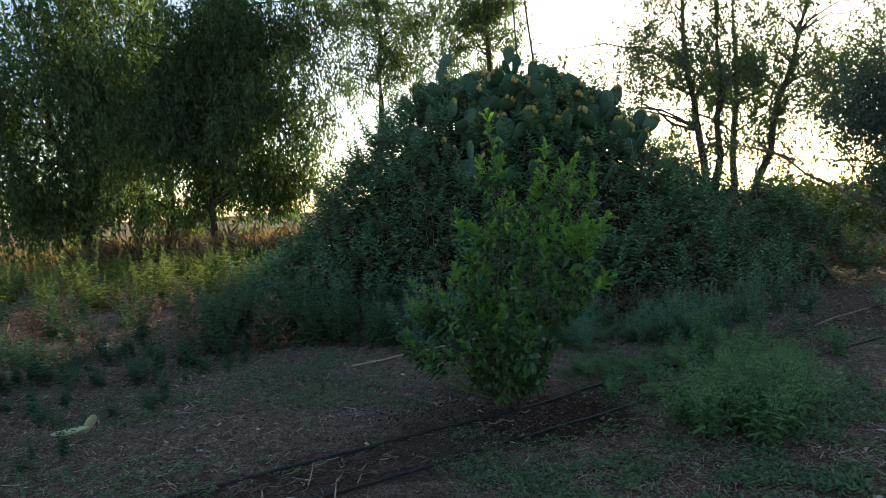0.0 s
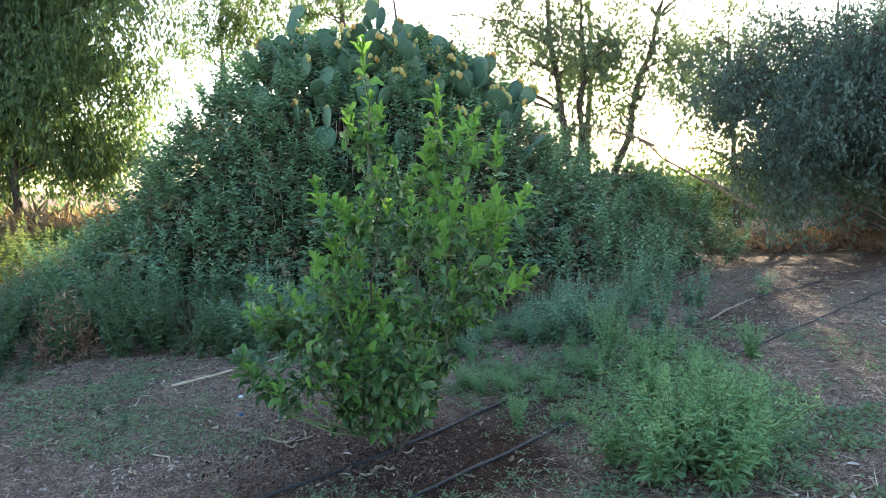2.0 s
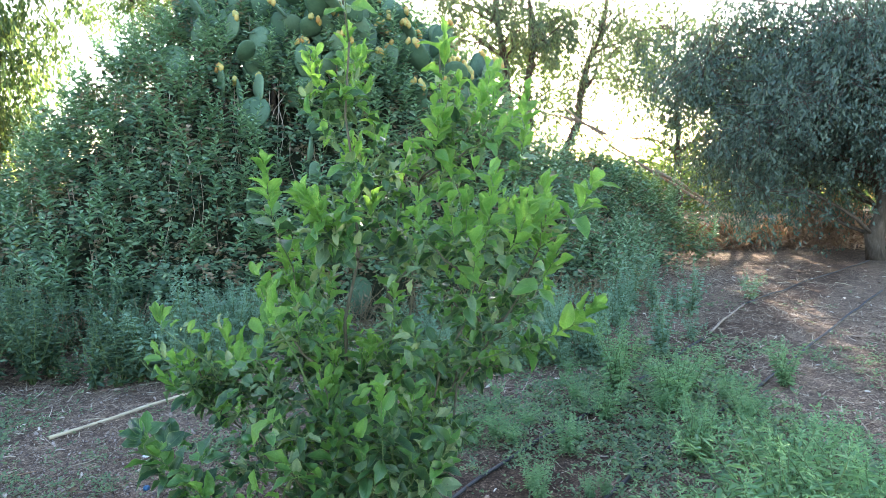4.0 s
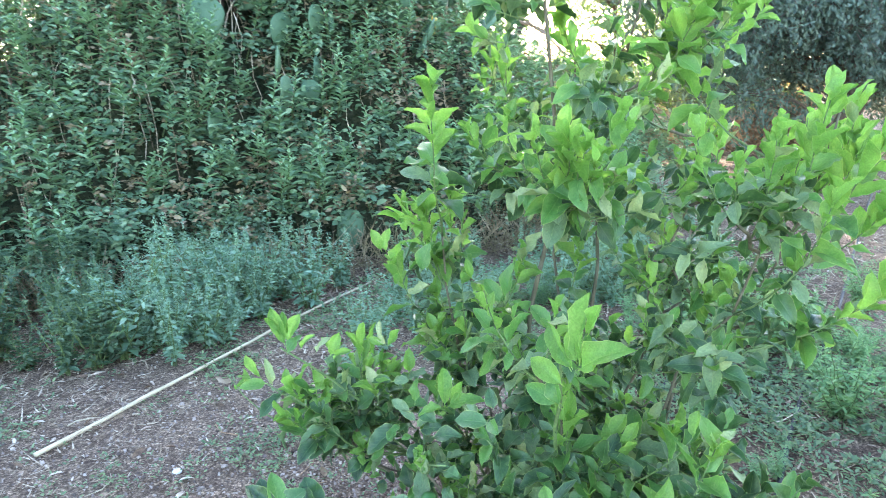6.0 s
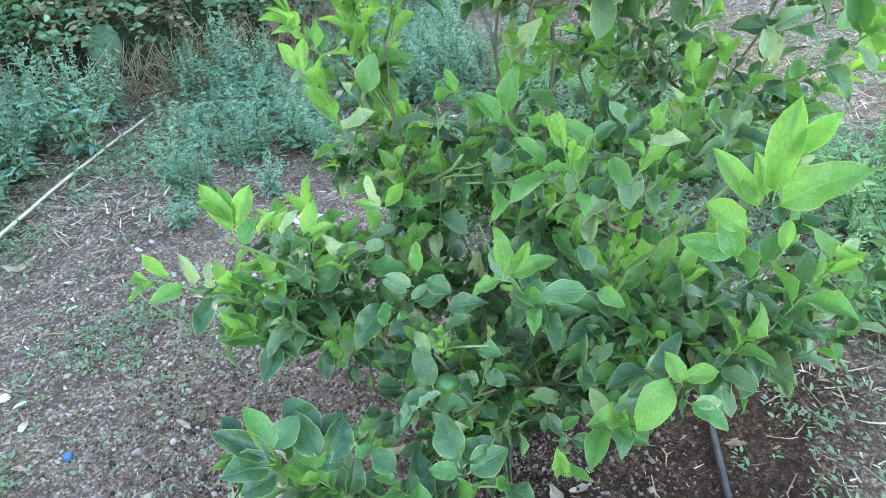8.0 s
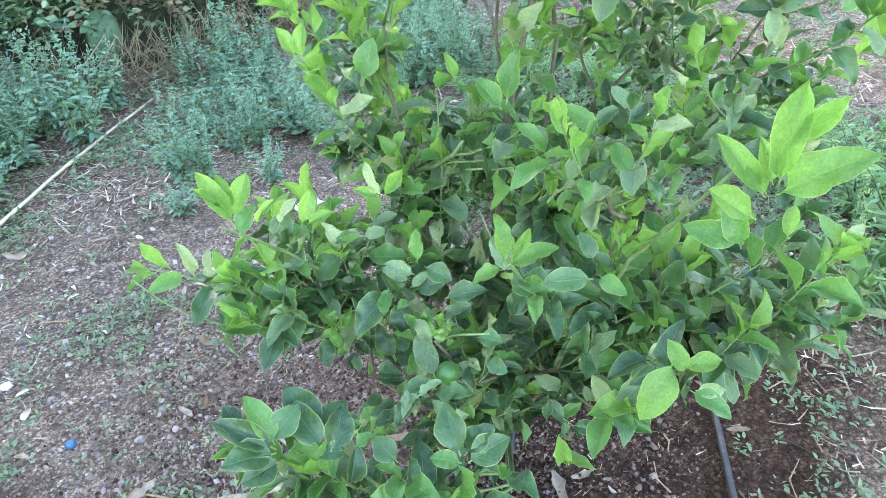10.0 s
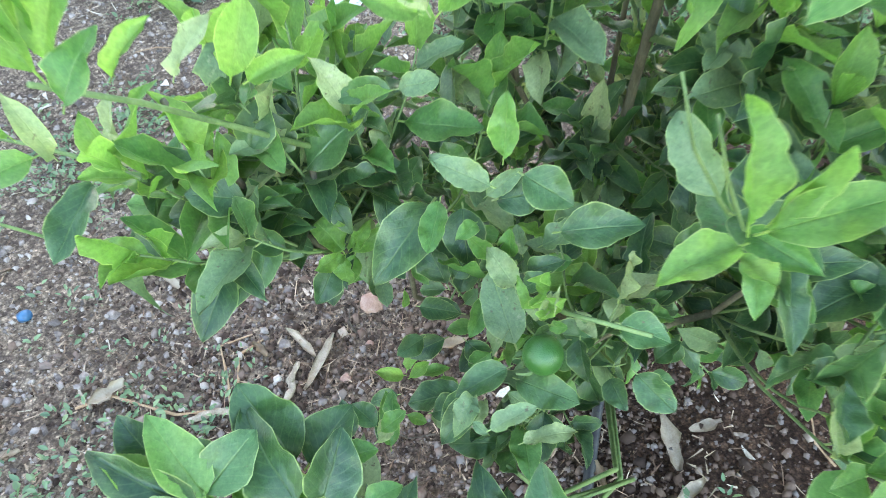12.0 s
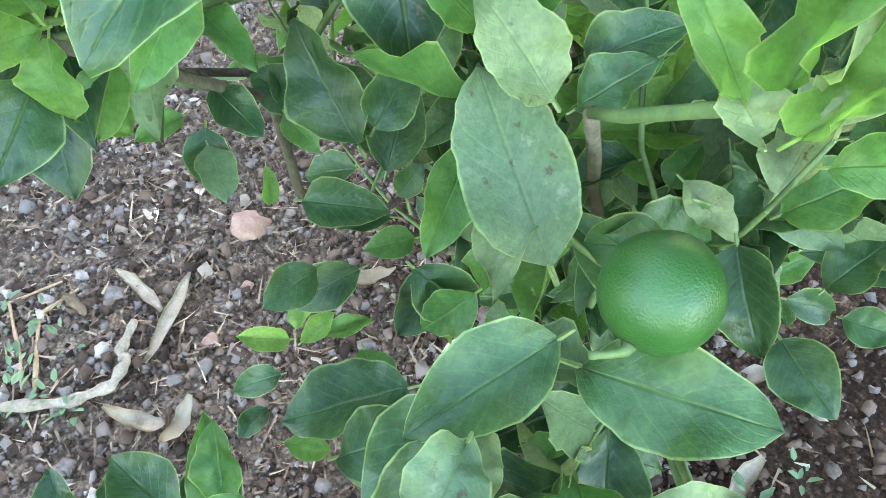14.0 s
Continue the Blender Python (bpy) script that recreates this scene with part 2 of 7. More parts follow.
def grain_material():
    """Gravel and crumbs: brown, grey and a few pale grains."""
    m = Mat("gravel", 0.9, 0.15)
    c = m.ramp(m.random("island"), [(0.0, (0.03, 0.018, 0.013)), (0.4, (0.11, 0.067, 0.047)), (0.65, (0.2, 0.13, 0.095)), (0.85, (0.2, 0.165, 0.148)), (0.96, (0.28, 0.2, 0.155)), (1.0, (0.4, 0.31, 0.24))])
    c = m.mix(m.math("MULTIPLY", m.noise(260.0, 4.0, 0.65), 0.6), c, m.mix(1.0, c, (0.45, 0.42, 0.4), "MULTIPLY"))
    m.color(c)
    m.bump(m.noise(320.0, 4.0, 0.65), 0.5, 0.002)
    return m.mat


GRAIN = grain_material()
CLOD = plain("soil_clod", [(0.1, 0.076, 0.064), (0.26, 0.205, 0.172), (0.45, 0.37, 0.305)], 60, 0.95, 0.1, 0.6, 0.003, "island")
CACTUS = plain("cactus_skin", [(0.045, 0.095, 0.052), (0.075, 0.14, 0.075), (0.13, 0.2, 0.11)], 9, 0.6, 0.3, 0.25, 0.01, "object")
CACTUS_FRUIT = plain("cactus_fruit", [(0.42, 0.22, 0.06), (0.5, 0.36, 0.1), (0.36, 0.36, 0.12)], 30, 0.6, 0.3, 0.3, 0.004, "island")
# inside of the thicket, with its deep shade put into the colour
SHADED_TANGLE = plain("shaded_tangle", [(0.018, 0.026, 0.015), (0.05, 0.06, 0.034), (0.11, 0.1, 0.06)], 7, 0.95, 0.05, 1.0, 0.08)
BRAMBLE = foliage("bramble_leaf", [(0.05, 0.105, 0.06), (0.1, 0.185, 0.1), (0.16, 0.25, 0.13), (0.25, 0.33, 0.18)], patch=2.6, through_light=0.22)
YOUNG_BRAMBLE = foliage("young_bramble_leaf", [(0.12, 0.22, 0.12), (0.2, 0.33, 0.18), (0.33, 0.46, 0.28)], patch=0.9, through_light=0.25)
BROWN_LEAF = foliage("withered_leaf", [(0.13, 0.1, 0.06), (0.22, 0.17, 0.1), (0.33, 0.265, 0.165)], patch=1.2, through_light=0.2)
PALE_WEED = foliage("pale_weed_leaf", [(0.125, 0.24, 0.125), (0.2, 0.34, 0.17), (0.31, 0.45, 0.23)], patch=2.0, rough=0.6)
# yellow-green rank growth, its colours raised to look sunlit
SUNLIT_GRASSY = foliage("sunlit_rank_leaf", [(0.12, 0.17, 0.06), (0.23, 0.27, 0.09), (0.4, 0.39, 0.15)], patch=0.6, rough=0.6, through_light=0.48)
EDGE_WEED = foliage("edge_weed_leaf", [(0.055, 0.11, 0.07), (0.1, 0.17, 0.1), (0.18, 0.26, 0.15)], patch=1.0, rough=0.6)
WEED = foliage("weed_leaf", [(0.125, 0.22, 0.155), (0.195, 0.315, 0.225), (0.3, 0.42, 0.31)], patch=2.0, rough=0.6)
LOW_WEED = foliage("low_weed_leaf", [(0.1, 0.165, 0.095), (0.17, 0.245, 0.135), (0.28, 0.34, 0.18)], patch=2.0, rough=0.6)
# the eucalyptus leaf again, dulled in colour for the backlit tree's shade
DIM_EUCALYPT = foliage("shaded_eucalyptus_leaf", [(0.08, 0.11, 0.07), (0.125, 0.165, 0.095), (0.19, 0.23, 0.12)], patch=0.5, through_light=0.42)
EUCALYPT = foliage("eucalyptus_leaf", [(0.07, 0.12, 0.065), (0.125, 0.18, 0.08), (0.24, 0.3, 0.11)], patch=0.5, through_light=0.58)
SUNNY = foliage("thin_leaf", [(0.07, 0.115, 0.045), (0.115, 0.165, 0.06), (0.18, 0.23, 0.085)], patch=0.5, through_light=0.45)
CAROB = foliage("carob_leaf", [(0.055, 0.09, 0.07), (0.095, 0.14, 0.105), (0.16, 0.21, 0.155)], patch=0.8, through_light=0.24, rough=0.5)
DRY_GRASS = foliage("dry_grass", [(0.24, 0.15, 0.08), (0.36, 0.24, 0.135), (0.48, 0.35, 0.21)], patch=0.4, through_light=0.34, rough=0.8)
RUST = foliage("rusty_brush", [(0.17, 0.1, 0.065), (0.3, 0.185, 0.12), (0.44, 0.3, 0.2)], patch=1.0, through_light=0.1, rough=0.85)
LEAF_DARK = citrus_leaf("mature_leaf", (0.009, 0.04, 0.016), (0.05, 0.125, 0.038), (0.22, 0.3, 0.11), 0.45, 0.25, 0.22)
LEAF_MID = citrus_leaf("half_grown_leaf", (0.05, 0.155, 0.034), (0.11, 0.25, 0.055), (0.36, 0.42, 0.17), 0.35, 0.28, 0.4)
LEAF_YOUNG = citrus_leaf("young_leaf", (0.105, 0.245, 0.048), (0.18, 0.34, 0.082), (0.42, 0.47, 0.19), 0.3, 0.3, 0.58)
LEAF_PALE = citrus_leaf("blotched_leaf", (0.085, 0.155, 0.07), (0.14, 0.22, 0.1), (0.4, 0.38, 0.25), 0.9, 0.4)
LEAF_SICK = citrus_leaf("yellowing_leaf", (0.15, 0.23, 0.095), (0.3, 0.35, 0.16), (0.46, 0.43, 0.28), 1.0, 0.45)


# ---- building helpers ----
def part(name, data, material, parent=None, label="", smooth=True):
    """Links a bmesh or a mesh as one object, under a thing or a part if one is given."""
    if isinstance(data, bmesh.types.BMesh):
        me = bpy.data.meshes.new(name)
        data.to_mesh(me)
        data.free()
    else:
        me = data
    if material and not me.materials:
        me.materials.append(material)
    if smooth:
        me.polygons.foreach_set("use_smooth", [True] * len(me.polygons))
    ob = new(name, me)
    if parent:
        ob.parent = parent
    if label:
        ob["label"] = label
    return ob


def thing(name, label, category, at=(0, 0, 0), group="", kind=""):
    ob = new(name)
    ob.location = at
    ob.empty_display_size = 0.1
    return tagged(ob, label, category, group, kind)


def mesh_np(name, verts, faces):
    """verts (n, 3), faces (m, 3 or 4) as arrays, into a mesh."""
    me = bpy.data.meshes.new(name)
    k = faces.shape[1]
    me.vertices.add(len(verts))
    me.vertices.foreach_set("co", np.ascontiguousarray(verts, dtype=np.float32).ravel())
    me.loops.add(faces.size)
    me.loops.foreach_set("vertex_index", np.ascontiguousarray(faces, dtype=np.int32).ravel())
    me.polygons.add(len(faces))
    me.polygons.foreach_set("loop_start", np.arange(0, faces.size, k, dtype=np.int32))
    me.update(calc_edges=True)
    me.validate()
    return me


def unit(a):
    return a / np.maximum(np.linalg.norm(a, axis=-1, keepdims=True), 1e-9)


# leaf outlines: across, along, out of the plane
DIAMOND = (np.array([(0, 0, 0), (0.5, 0.42, 0.1), (0, 1, -0.06), (-0.5, 0.42, 0.1)], float), np.array([(0, 1, 2, 2), (0, 2, 3, 3)]))
OVAL = (np.array([(0, 0, 0), (0.36, 0.22, 0.07), (0.5, 0.5, 0.07), (0.3, 0.8, 0.0), (0, 1, -0.12), (-0.3, 0.8, 0.0), (-0.5, 0.5, 0.07), (-0.36, 0.22, 0.07), (0, 0.5, -0.02)], float),
        np.array([(0, 1, 2, 8), (8, 2, 3, 4), (8, 4, 5, 6), (0, 8, 6, 7)]))
LANCE = (np.array([(0, 0, 0), (0.46, 0.3, 0.09), (0.38, 0.7, 0.05), (0, 1, -0.1), (-0.38, 0.7, 0.05), (-0.46, 0.3, 0.09)], float), np.array([(0, 1, 2, 3), (0, 3, 4, 5)]))
BLADE = (np.array([(-0.5, 0, 0), (0.5, 0, 0), (0.35, 0.55, 0.06), (0, 1, 0.22), (-0.35, 0.55, 0.06)], float), np.array([(0, 1, 2, 4), (4, 2, 3, 3)]))


def leaves(name, base, way, up, length, width, outline=DIAMOND):
    """One mesh of many leaves. base, way, up: (n, 3); length, width: (n,)."""
    verts, quads = outline
    y = unit(way)
    x = unit(np.cross(y, up))
    z = np.cross(x, y)
    L, W = length[:, None, None], width[:, None, None]
    v = base[:, None] + x[:, None] * verts[None, :, 0:1] * W + y[:, None] * verts[None, :, 1:2] * L + z[:, None] * verts[None, :, 2:3] * L
    tris = []
    for q in quads:
        tris.append((q[0], q[1], q[2]))
        if q[3] != q[2]:
            tris.append((q[0], q[2], q[3]))
    tris = np.array(tris)
    f = tris[None] + (np.arange(len(base)) * len(verts))[:, None, None]
    return mesh_np(name, v.reshape(-1, 3), f.reshape(-1, 3))


def tube(paths, sides=6):
    """One bmesh of tapered tubes. paths: lists of (point, radius)."""
    bm = bmesh.new()
    for path in paths:
        rings = []
        for i, (p, r) in enumerate(path):
            p = Vector(p)
            a, b = Vector(path[max(i - 1, 0)][0]), Vector(path[min(i + 1, len(path) - 1)][0])
            q = (b - a).to_track_quat("Z", "X")
            rings.append([bm.verts.new(p + q @ Vector((r * math.cos(k * math.tau / sides), r * math.sin(k * math.tau / sides), 0))) for k in range(sides)])
        for a, b in zip(rings, rings[1:]):
            for k in range(sides):
                bm.faces.new((a[k], a[(k + 1) % sides], b[(k + 1) % sides], b[k]))
        bm.faces.new(rings[0][::-1])
        bm.faces.new(rings[-1])
    return bm


def bend(a, b, r0, r1, n=6, sag=0.0, wob=0.0, seed=0):
    """A bowed path from a to b with its radii; sag lifts the middle."""
    g = random.Random(seed)
    a, b = Vector(a), Vector(b)
    out = []
    for i in range(n + 1):
        s = i / n
        p = a.lerp(b, s) + Vector((0, 0, sag * 4 * s * (1 - s)))
        if 0 < i < n:
            p += Vector((g.uniform(-wob, wob), g.uniform(-wob, wob), g.uniform(-wob, wob) * 0.5))
        out.append((p, r0 + (r1 - r0) * s))
    return out


# ---- ground ----
def lump(x, y):
    """Height of the ground: small clods and dips near the citrus, gentle swells farther off."""
    h = 0.018 * noise.noise((x * 1.1, y * 1.1, 3.0)) + 0.009 * noise.noise((x * 5.0, y * 5.0, 1.0))
    d = math.hypot(x - 0.44, y - 6.5)
    h -= 0.03 * math.exp(-(d / 0.8) ** 2)
    far = max(0.0, y - 26)
    return h - 0.004 * far + 0.25 * noise.noise((x * 0.04, y * 0.04, 9.0)) * min(1.0, max(0.0, (d - 8) / 20))


def spread(lo, hi, fine, out):
    """Line positions, close together between lo and hi and ever wider to the far edge."""
    a = list(np.arange(lo, hi, fine))
    step, v = fine, hi
    while v < out:
        a.append(v)
        step *= 1.16
        v += step
    step, v = fine, lo - fine
    low = []
    while v > -out:
        low.append(v)
        step *= 1.16
        v -= step
    return np.array(low[::-1] + a + [out])


def make_ground():
    xs, ys = spread(-3.5, 5.5, 0.055, 1500.0), spread(4.0, 11.0, 0.055, 1500.0)
    g = np.array([(x, y, lump(x, y) if abs(x) < 200 and abs(y) < 200 else -0.004 * max(0, min(y, 200) - 26)) for y in ys for x in xs])
    nx, ny = len(xs), len(ys)
    i = np.arange((nx - 1) * (ny - 1))
    a = i // (nx - 1) * nx + i % (nx - 1)
    f = np.stack([a, a + 1, a + nx + 1, a + nx], 1)
    ob = part("ground", mesh_np("ground", g, f), SOIL)
    tagged(ob, "dry brown garden soil with clods and straw litter", "ground", kind="structure")


make_ground()


# ---- trees ----
def crown_tree(name, label, at, stems, clumps, leaf_mat, outline, per_clump, leaf_len, leaf_wid, spread_xyz, droop, bark=BARK, seed=1, group=""):
    """A tree: tapered stems (lists of (point, radius)), limbs that reach to every clump, and leaves hung in the clumps.
    clumps: (x, y, z, size) from the foot of the tree."""
    t = thing(name, label, "tree", at, group)
    g = np.random.default_rng(seed)
    for s in stems:
        part("trunk", tube([s], 9), bark, t)
    pts = [(Vector(p), r) for s in stems for p, r in s]
    for i, (x, y, z, size) in enumerate(clumps):
        c = Vector((x, y, z))
        low = [q for q in pts if q[0].z < z - 0.1] or pts[:1]
        root, r = min(low, key=lambda q: (q[0] - c).length + 0.6 * abs(z - q[0].z - 0.8))
        part("limb", tube([bend(root, c, min(r * 0.6, 0.015 + 0.009 * (c - root).length), 0.006, 6, 0.12 * (c - root).length, 0.06 * (c - root).length, seed * 100 + i)], 5), bark, t)
    base, way, ups = [], [], []
    twigs = []
    for i, (x, y, z, size) in enumerate(clumps):
        n_tw = max(4, int(per_clump * size / 14))
        for k in range(n_tw):
            d = g.normal(size=3) * np.array(spread_xyz) * size * 0.42
            p = np.array((x, y, z)) + d
            tip = p + np.array((g.normal() * 0.25, g.normal() * 0.25, -droop * (0.4 + g.random()))) * size * 0.8
            m = 14
            s = g.random(m)[:, None]
            b = p + (tip - p) * s + g.normal(size=(m, 3)) * 0.07 * size
            w = g.normal(size=(m, 3)) * 0.55 + (tip - p) / max(np.linalg.norm(tip - p), 0.01) * 0.8
            w[:, 2] -= droop * 0.5
            base.append(b), way.append(w), ups.append(g.normal(size=(m, 3)) + (0, 0, 0.4))
            if k % 3 == 0:
                twigs.append([(Vector((x, y, z)).lerp(Vector(p), 0.2), 0.007), (Vector(p), 0.005), (Vector(tip), 0.002)])
    base, way, ups = np.concatenate(base), np.concatenate(way), np.concatenate(ups)
    n = len(base)
    tagged(part("twigwork", tube(twigs, 3), bark, t), kind="stuff")
    ob = part("crown", leaves("crown", base, way, ups, leaf_len * g.uniform(0.6, 1.25, n), leaf_wid * g.uniform(0.7, 1.25, n), outline), leaf_mat, t)
    tagged(ob, kind="stuff")
    return t


def ball_clumps(seed, n, centre, radii, size, hollow=0.55, keep=lambda x, y, z: True):
    """Clump places in an ellipsoid, more of them near its outside."""
    g, out = np.random.default_rng(seed), []
    while len(out) < n:
        d = g.normal(size=3)
        d /= np.linalg.norm(d)
        r = hollow + (1 - hollow) * g.random()
        p = np.array(centre) + d * np.array(radii) * r
        if p[2] > 0.3 and keep(*p):
            out.append((*p, size * g.uniform(0.7, 1.3)))
    return out


# dark eucalyptus group beside the dry field
crown_tree("eucalyptus_tree", "tall dark eucalyptus with drooping foliage beside a dry field", (-13.2, 26.5, 0),
           [bend((0, 0, -0.2), (0.6, 0.3, 12), 0.3, 0.08, 10, 0, 0.12, 3), bend((1.6, 0.2, -0.2), (2.6, 0.3, 10), 0.22, 0.06, 9, 0, 0.12, 36), bend((3.0, -0.4, -0.2), (3.3, 0.2, 9), 0.17, 0.05, 9, 0, 0.12, 37), bend((0.3, 0.1, 0), (-2.4, 0.5, 10), 0.2, 0.05, 9, 0, 0.15, 4), bend((-1.1, 0.4, -0.1), (-4.5, 0, 9.5), 0.18, 0.05, 9, 0, 0.15, 5)],
           ball_clumps(21, 96, (-0.6, 0, 6.4), (6.2, 4.0, 6.0), 1.3, 0.3) + ball_clumps(41, 20, (-1.0, -0.5, 3.0), (5.0, 2.0, 1.6), 0.9, 0.2), EUCALYPT, DIAMOND, 400, 0.23, 0.085, (1, 1, 0.9), 1.15, seed=2, group="eucalyptus trees")
crown_tree("eucalyptus_tree", "slender eucalyptus with sunlit hanging leaves and a dark trunk", (-8.2, 25.0, 0),
           [bend((0, 0, -0.2), (0.3, 0.2, 11), 0.17, 0.05, 10, 0, 0.08, 6)],
           ball_clumps(22, 96, (0.5, 0, 6.4), (4.3, 3.0, 5.4), 1.1, 0.2) + ball_clumps(42, 9, (0.8, 0, 2.8), (3.0, 1.4, 1.3), 0.8, 0.2), EUCALYPT, DIAMOND, 480, 0.21, 0.075, (1, 1, 0.9), 1.1, seed=3, group="eucalyptus trees")
crown_tree("eucalyptus_tree", "thin eucalyptus rising behind the cactus thicket", (-3.2, 33.0, 0),
           [bend((0, 0, -0.2), (0.5, 0.2, 13), 0.2, 0.05, 10, 0, 0.15, 7)],
           ball_clumps(23, 42, (0.6, 0, 10.0), (3.2, 2.5, 4.4), 1.1, 0.25), EUCALYPT, DIAMOND, 280, 0.2, 0.075, (1, 1, 0.9), 0.6, seed=4, group="eucalyptus trees")
crown_tree("eucalyptus_tree", "thin eucalyptus rising behind the cactus thicket", (2.2, 31.0, 0),
           [bend((0, 0, -0.2), (-0.5, 0.2, 13), 0.2, 0.05, 10, 0, 0.15, 8)],
           ball_clumps(24, 34, (-0.4, 0, 10.4), (2.6, 2.2, 4.0), 1.1, 0.25), EUCALYPT, DIAMOND, 280, 0.2, 0.075, (1, 1, 0.9), 0.6, seed=5, group="eucalyptus trees")
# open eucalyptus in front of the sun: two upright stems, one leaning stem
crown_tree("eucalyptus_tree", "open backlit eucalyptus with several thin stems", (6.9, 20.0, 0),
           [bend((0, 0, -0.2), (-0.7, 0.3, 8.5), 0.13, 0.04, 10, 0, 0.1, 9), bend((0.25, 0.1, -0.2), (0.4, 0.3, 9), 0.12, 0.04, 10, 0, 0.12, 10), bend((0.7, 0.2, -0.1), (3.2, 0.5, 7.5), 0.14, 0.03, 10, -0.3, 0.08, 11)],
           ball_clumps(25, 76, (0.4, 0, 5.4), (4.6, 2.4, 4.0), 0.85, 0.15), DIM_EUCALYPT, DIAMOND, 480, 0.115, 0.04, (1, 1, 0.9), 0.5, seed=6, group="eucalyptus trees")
# fallen limb that slopes from the leaning stem down to the path
limb = thing("fallen_branch", "bare grey fallen branch sloping down behind the thicket", "branch", (7.3, 18.6, 0))
part("wood", tube([bend((0, 0, 3.0), (5.2, 0.3, 0.1), 0.022, 0.05, 10, -0.15, 0.09, 31)], 8), DEADWOOD, limb)
part("side_branch", tube([bend((2.6, 0.1, 1.45), (4.4, -0.3, 0.25), 0.05, 0.02, 6, 0.1, 0.05, 32)], 6), DEADWOOD, limb)
part("side_branch", tube([bend((1.2, 0, 2.3), (-1.2, 0.2, 2.8), 0.04, 0.012, 6, 0.15, 0.06, 33)], 6), DEADWOOD, limb)
crown_tree("eucalyptus_tree", "distant eucalyptus in thin hazy leaf beyond the path", (11.0, 29.0, 0),
           [bend((0, 0, -0.2), (0.3, 0.2, 10), 0.17, 0.05, 10, 0, 0.1, 16)],
           ball_clumps(28, 30, (0.2, 0, 5.6), (4.6, 2.4, 4.6), 1.1, 0.15), SUNNY, DIAMOND, 230, 0.2, 0.08, (1, 1, 0.9), 0.6, seed=9, group="eucalyptus trees")
# extra tree, added to keep the low sun off the soil by the carob
crown_tree("eucalyptus_tree", "spreading eucalyptus added behind the carob tree to shade the soil", (19.5, 26.0, 0),
           [bend((0, 0, -0.2), (0.3, 0.2, 8), 0.2, 0.05, 10, 0, 0.1, 18)],
           ball_clumps(29, 62, (0.0, 0, 4.2), (5.0, 2.6, 3.6), 1.1, 0.2), SUNNY, DIAMOND, 260, 0.2, 0.08, (1, 1, 0.9), 0.6, seed=10, group="eucalyptus trees")
crown_tree("young_tree", "slender young tree with thin sunlit leaves", (13.0, 22.0, 0),
           [bend((0, 0, -0.2), (-0.3, 0.1, 6), 0.12, 0.03, 9, 0, 0.06, 12)],
           ball_clumps(26, 74, (-0.3, 0, 4.0), (3.2, 2.4, 3.0), 0.9, 0.2), SUNNY, DIAMOND, 210, 0.11, 0.05, (1, 1, 0.8), 0.5, seed=7)
crown_tree("carob_tree", "dense dark grey-green carob tree hanging low over dry soil", (10.4, 12.9, 0),
           [bend((0, 0, -0.1), (0.3, 0.3, 3.0), 0.17, 0.09, 7, 0, 0.1, 13), bend((0.1, 0, 0.5), (1.7, 0.4, 3.2), 0.13, 0.06, 7, 0.2, 0.1, 14)],
           ball_clumps(27, 180, (0.7, 0.8, 2.6), (4.3, 2.8, 2.35), 0.75, 0.3, lambda x, y, z: z > 0.7 + 0.25 * max(0, 2.2 - abs(x - 0.4))), CAROB, DIAMOND, 1250, 0.085, 0.036, (1.25, 1.25, 1.0), 0.6, seed=8)


# ---- thicket with prickly pears ----
def mound(x, y):
    """Height of the bramble over the ground."""
    main = math.exp(-(abs((x - 0.95) / 3.3) ** 3.0) - (abs((y - 14.0) / 2.75) ** 3.4)) * 3.55
    tail = math.exp(-(abs((x - 5.0) / 3.1) ** 2.6) - (abs((y - 14.9 - 0.25 * (x - 5)) / 2.2) ** 3)) * (2.35 - 0.42 * max(0, x - 4.0) + 0.4 * noise.noise((x * 0.7, y * 0.7, 11)))
    left = math.exp(-(abs((x + 3.0) / 2.2) ** 2.2) - (abs((y - 16.2) / 2.0) ** 2.4)) * 0.5
    return max(main, tail, left) * (1 + 0.1 * noise.noise((x * 0.9, y * 0.9, 5))) + 0.4 * noise.noise((x * 1.5, y * 1.5, 2)) * min(1, main + tail) + 0.16 * noise.noise((x * 3.4, y * 3.4, 7)) * min(1, main + tail)


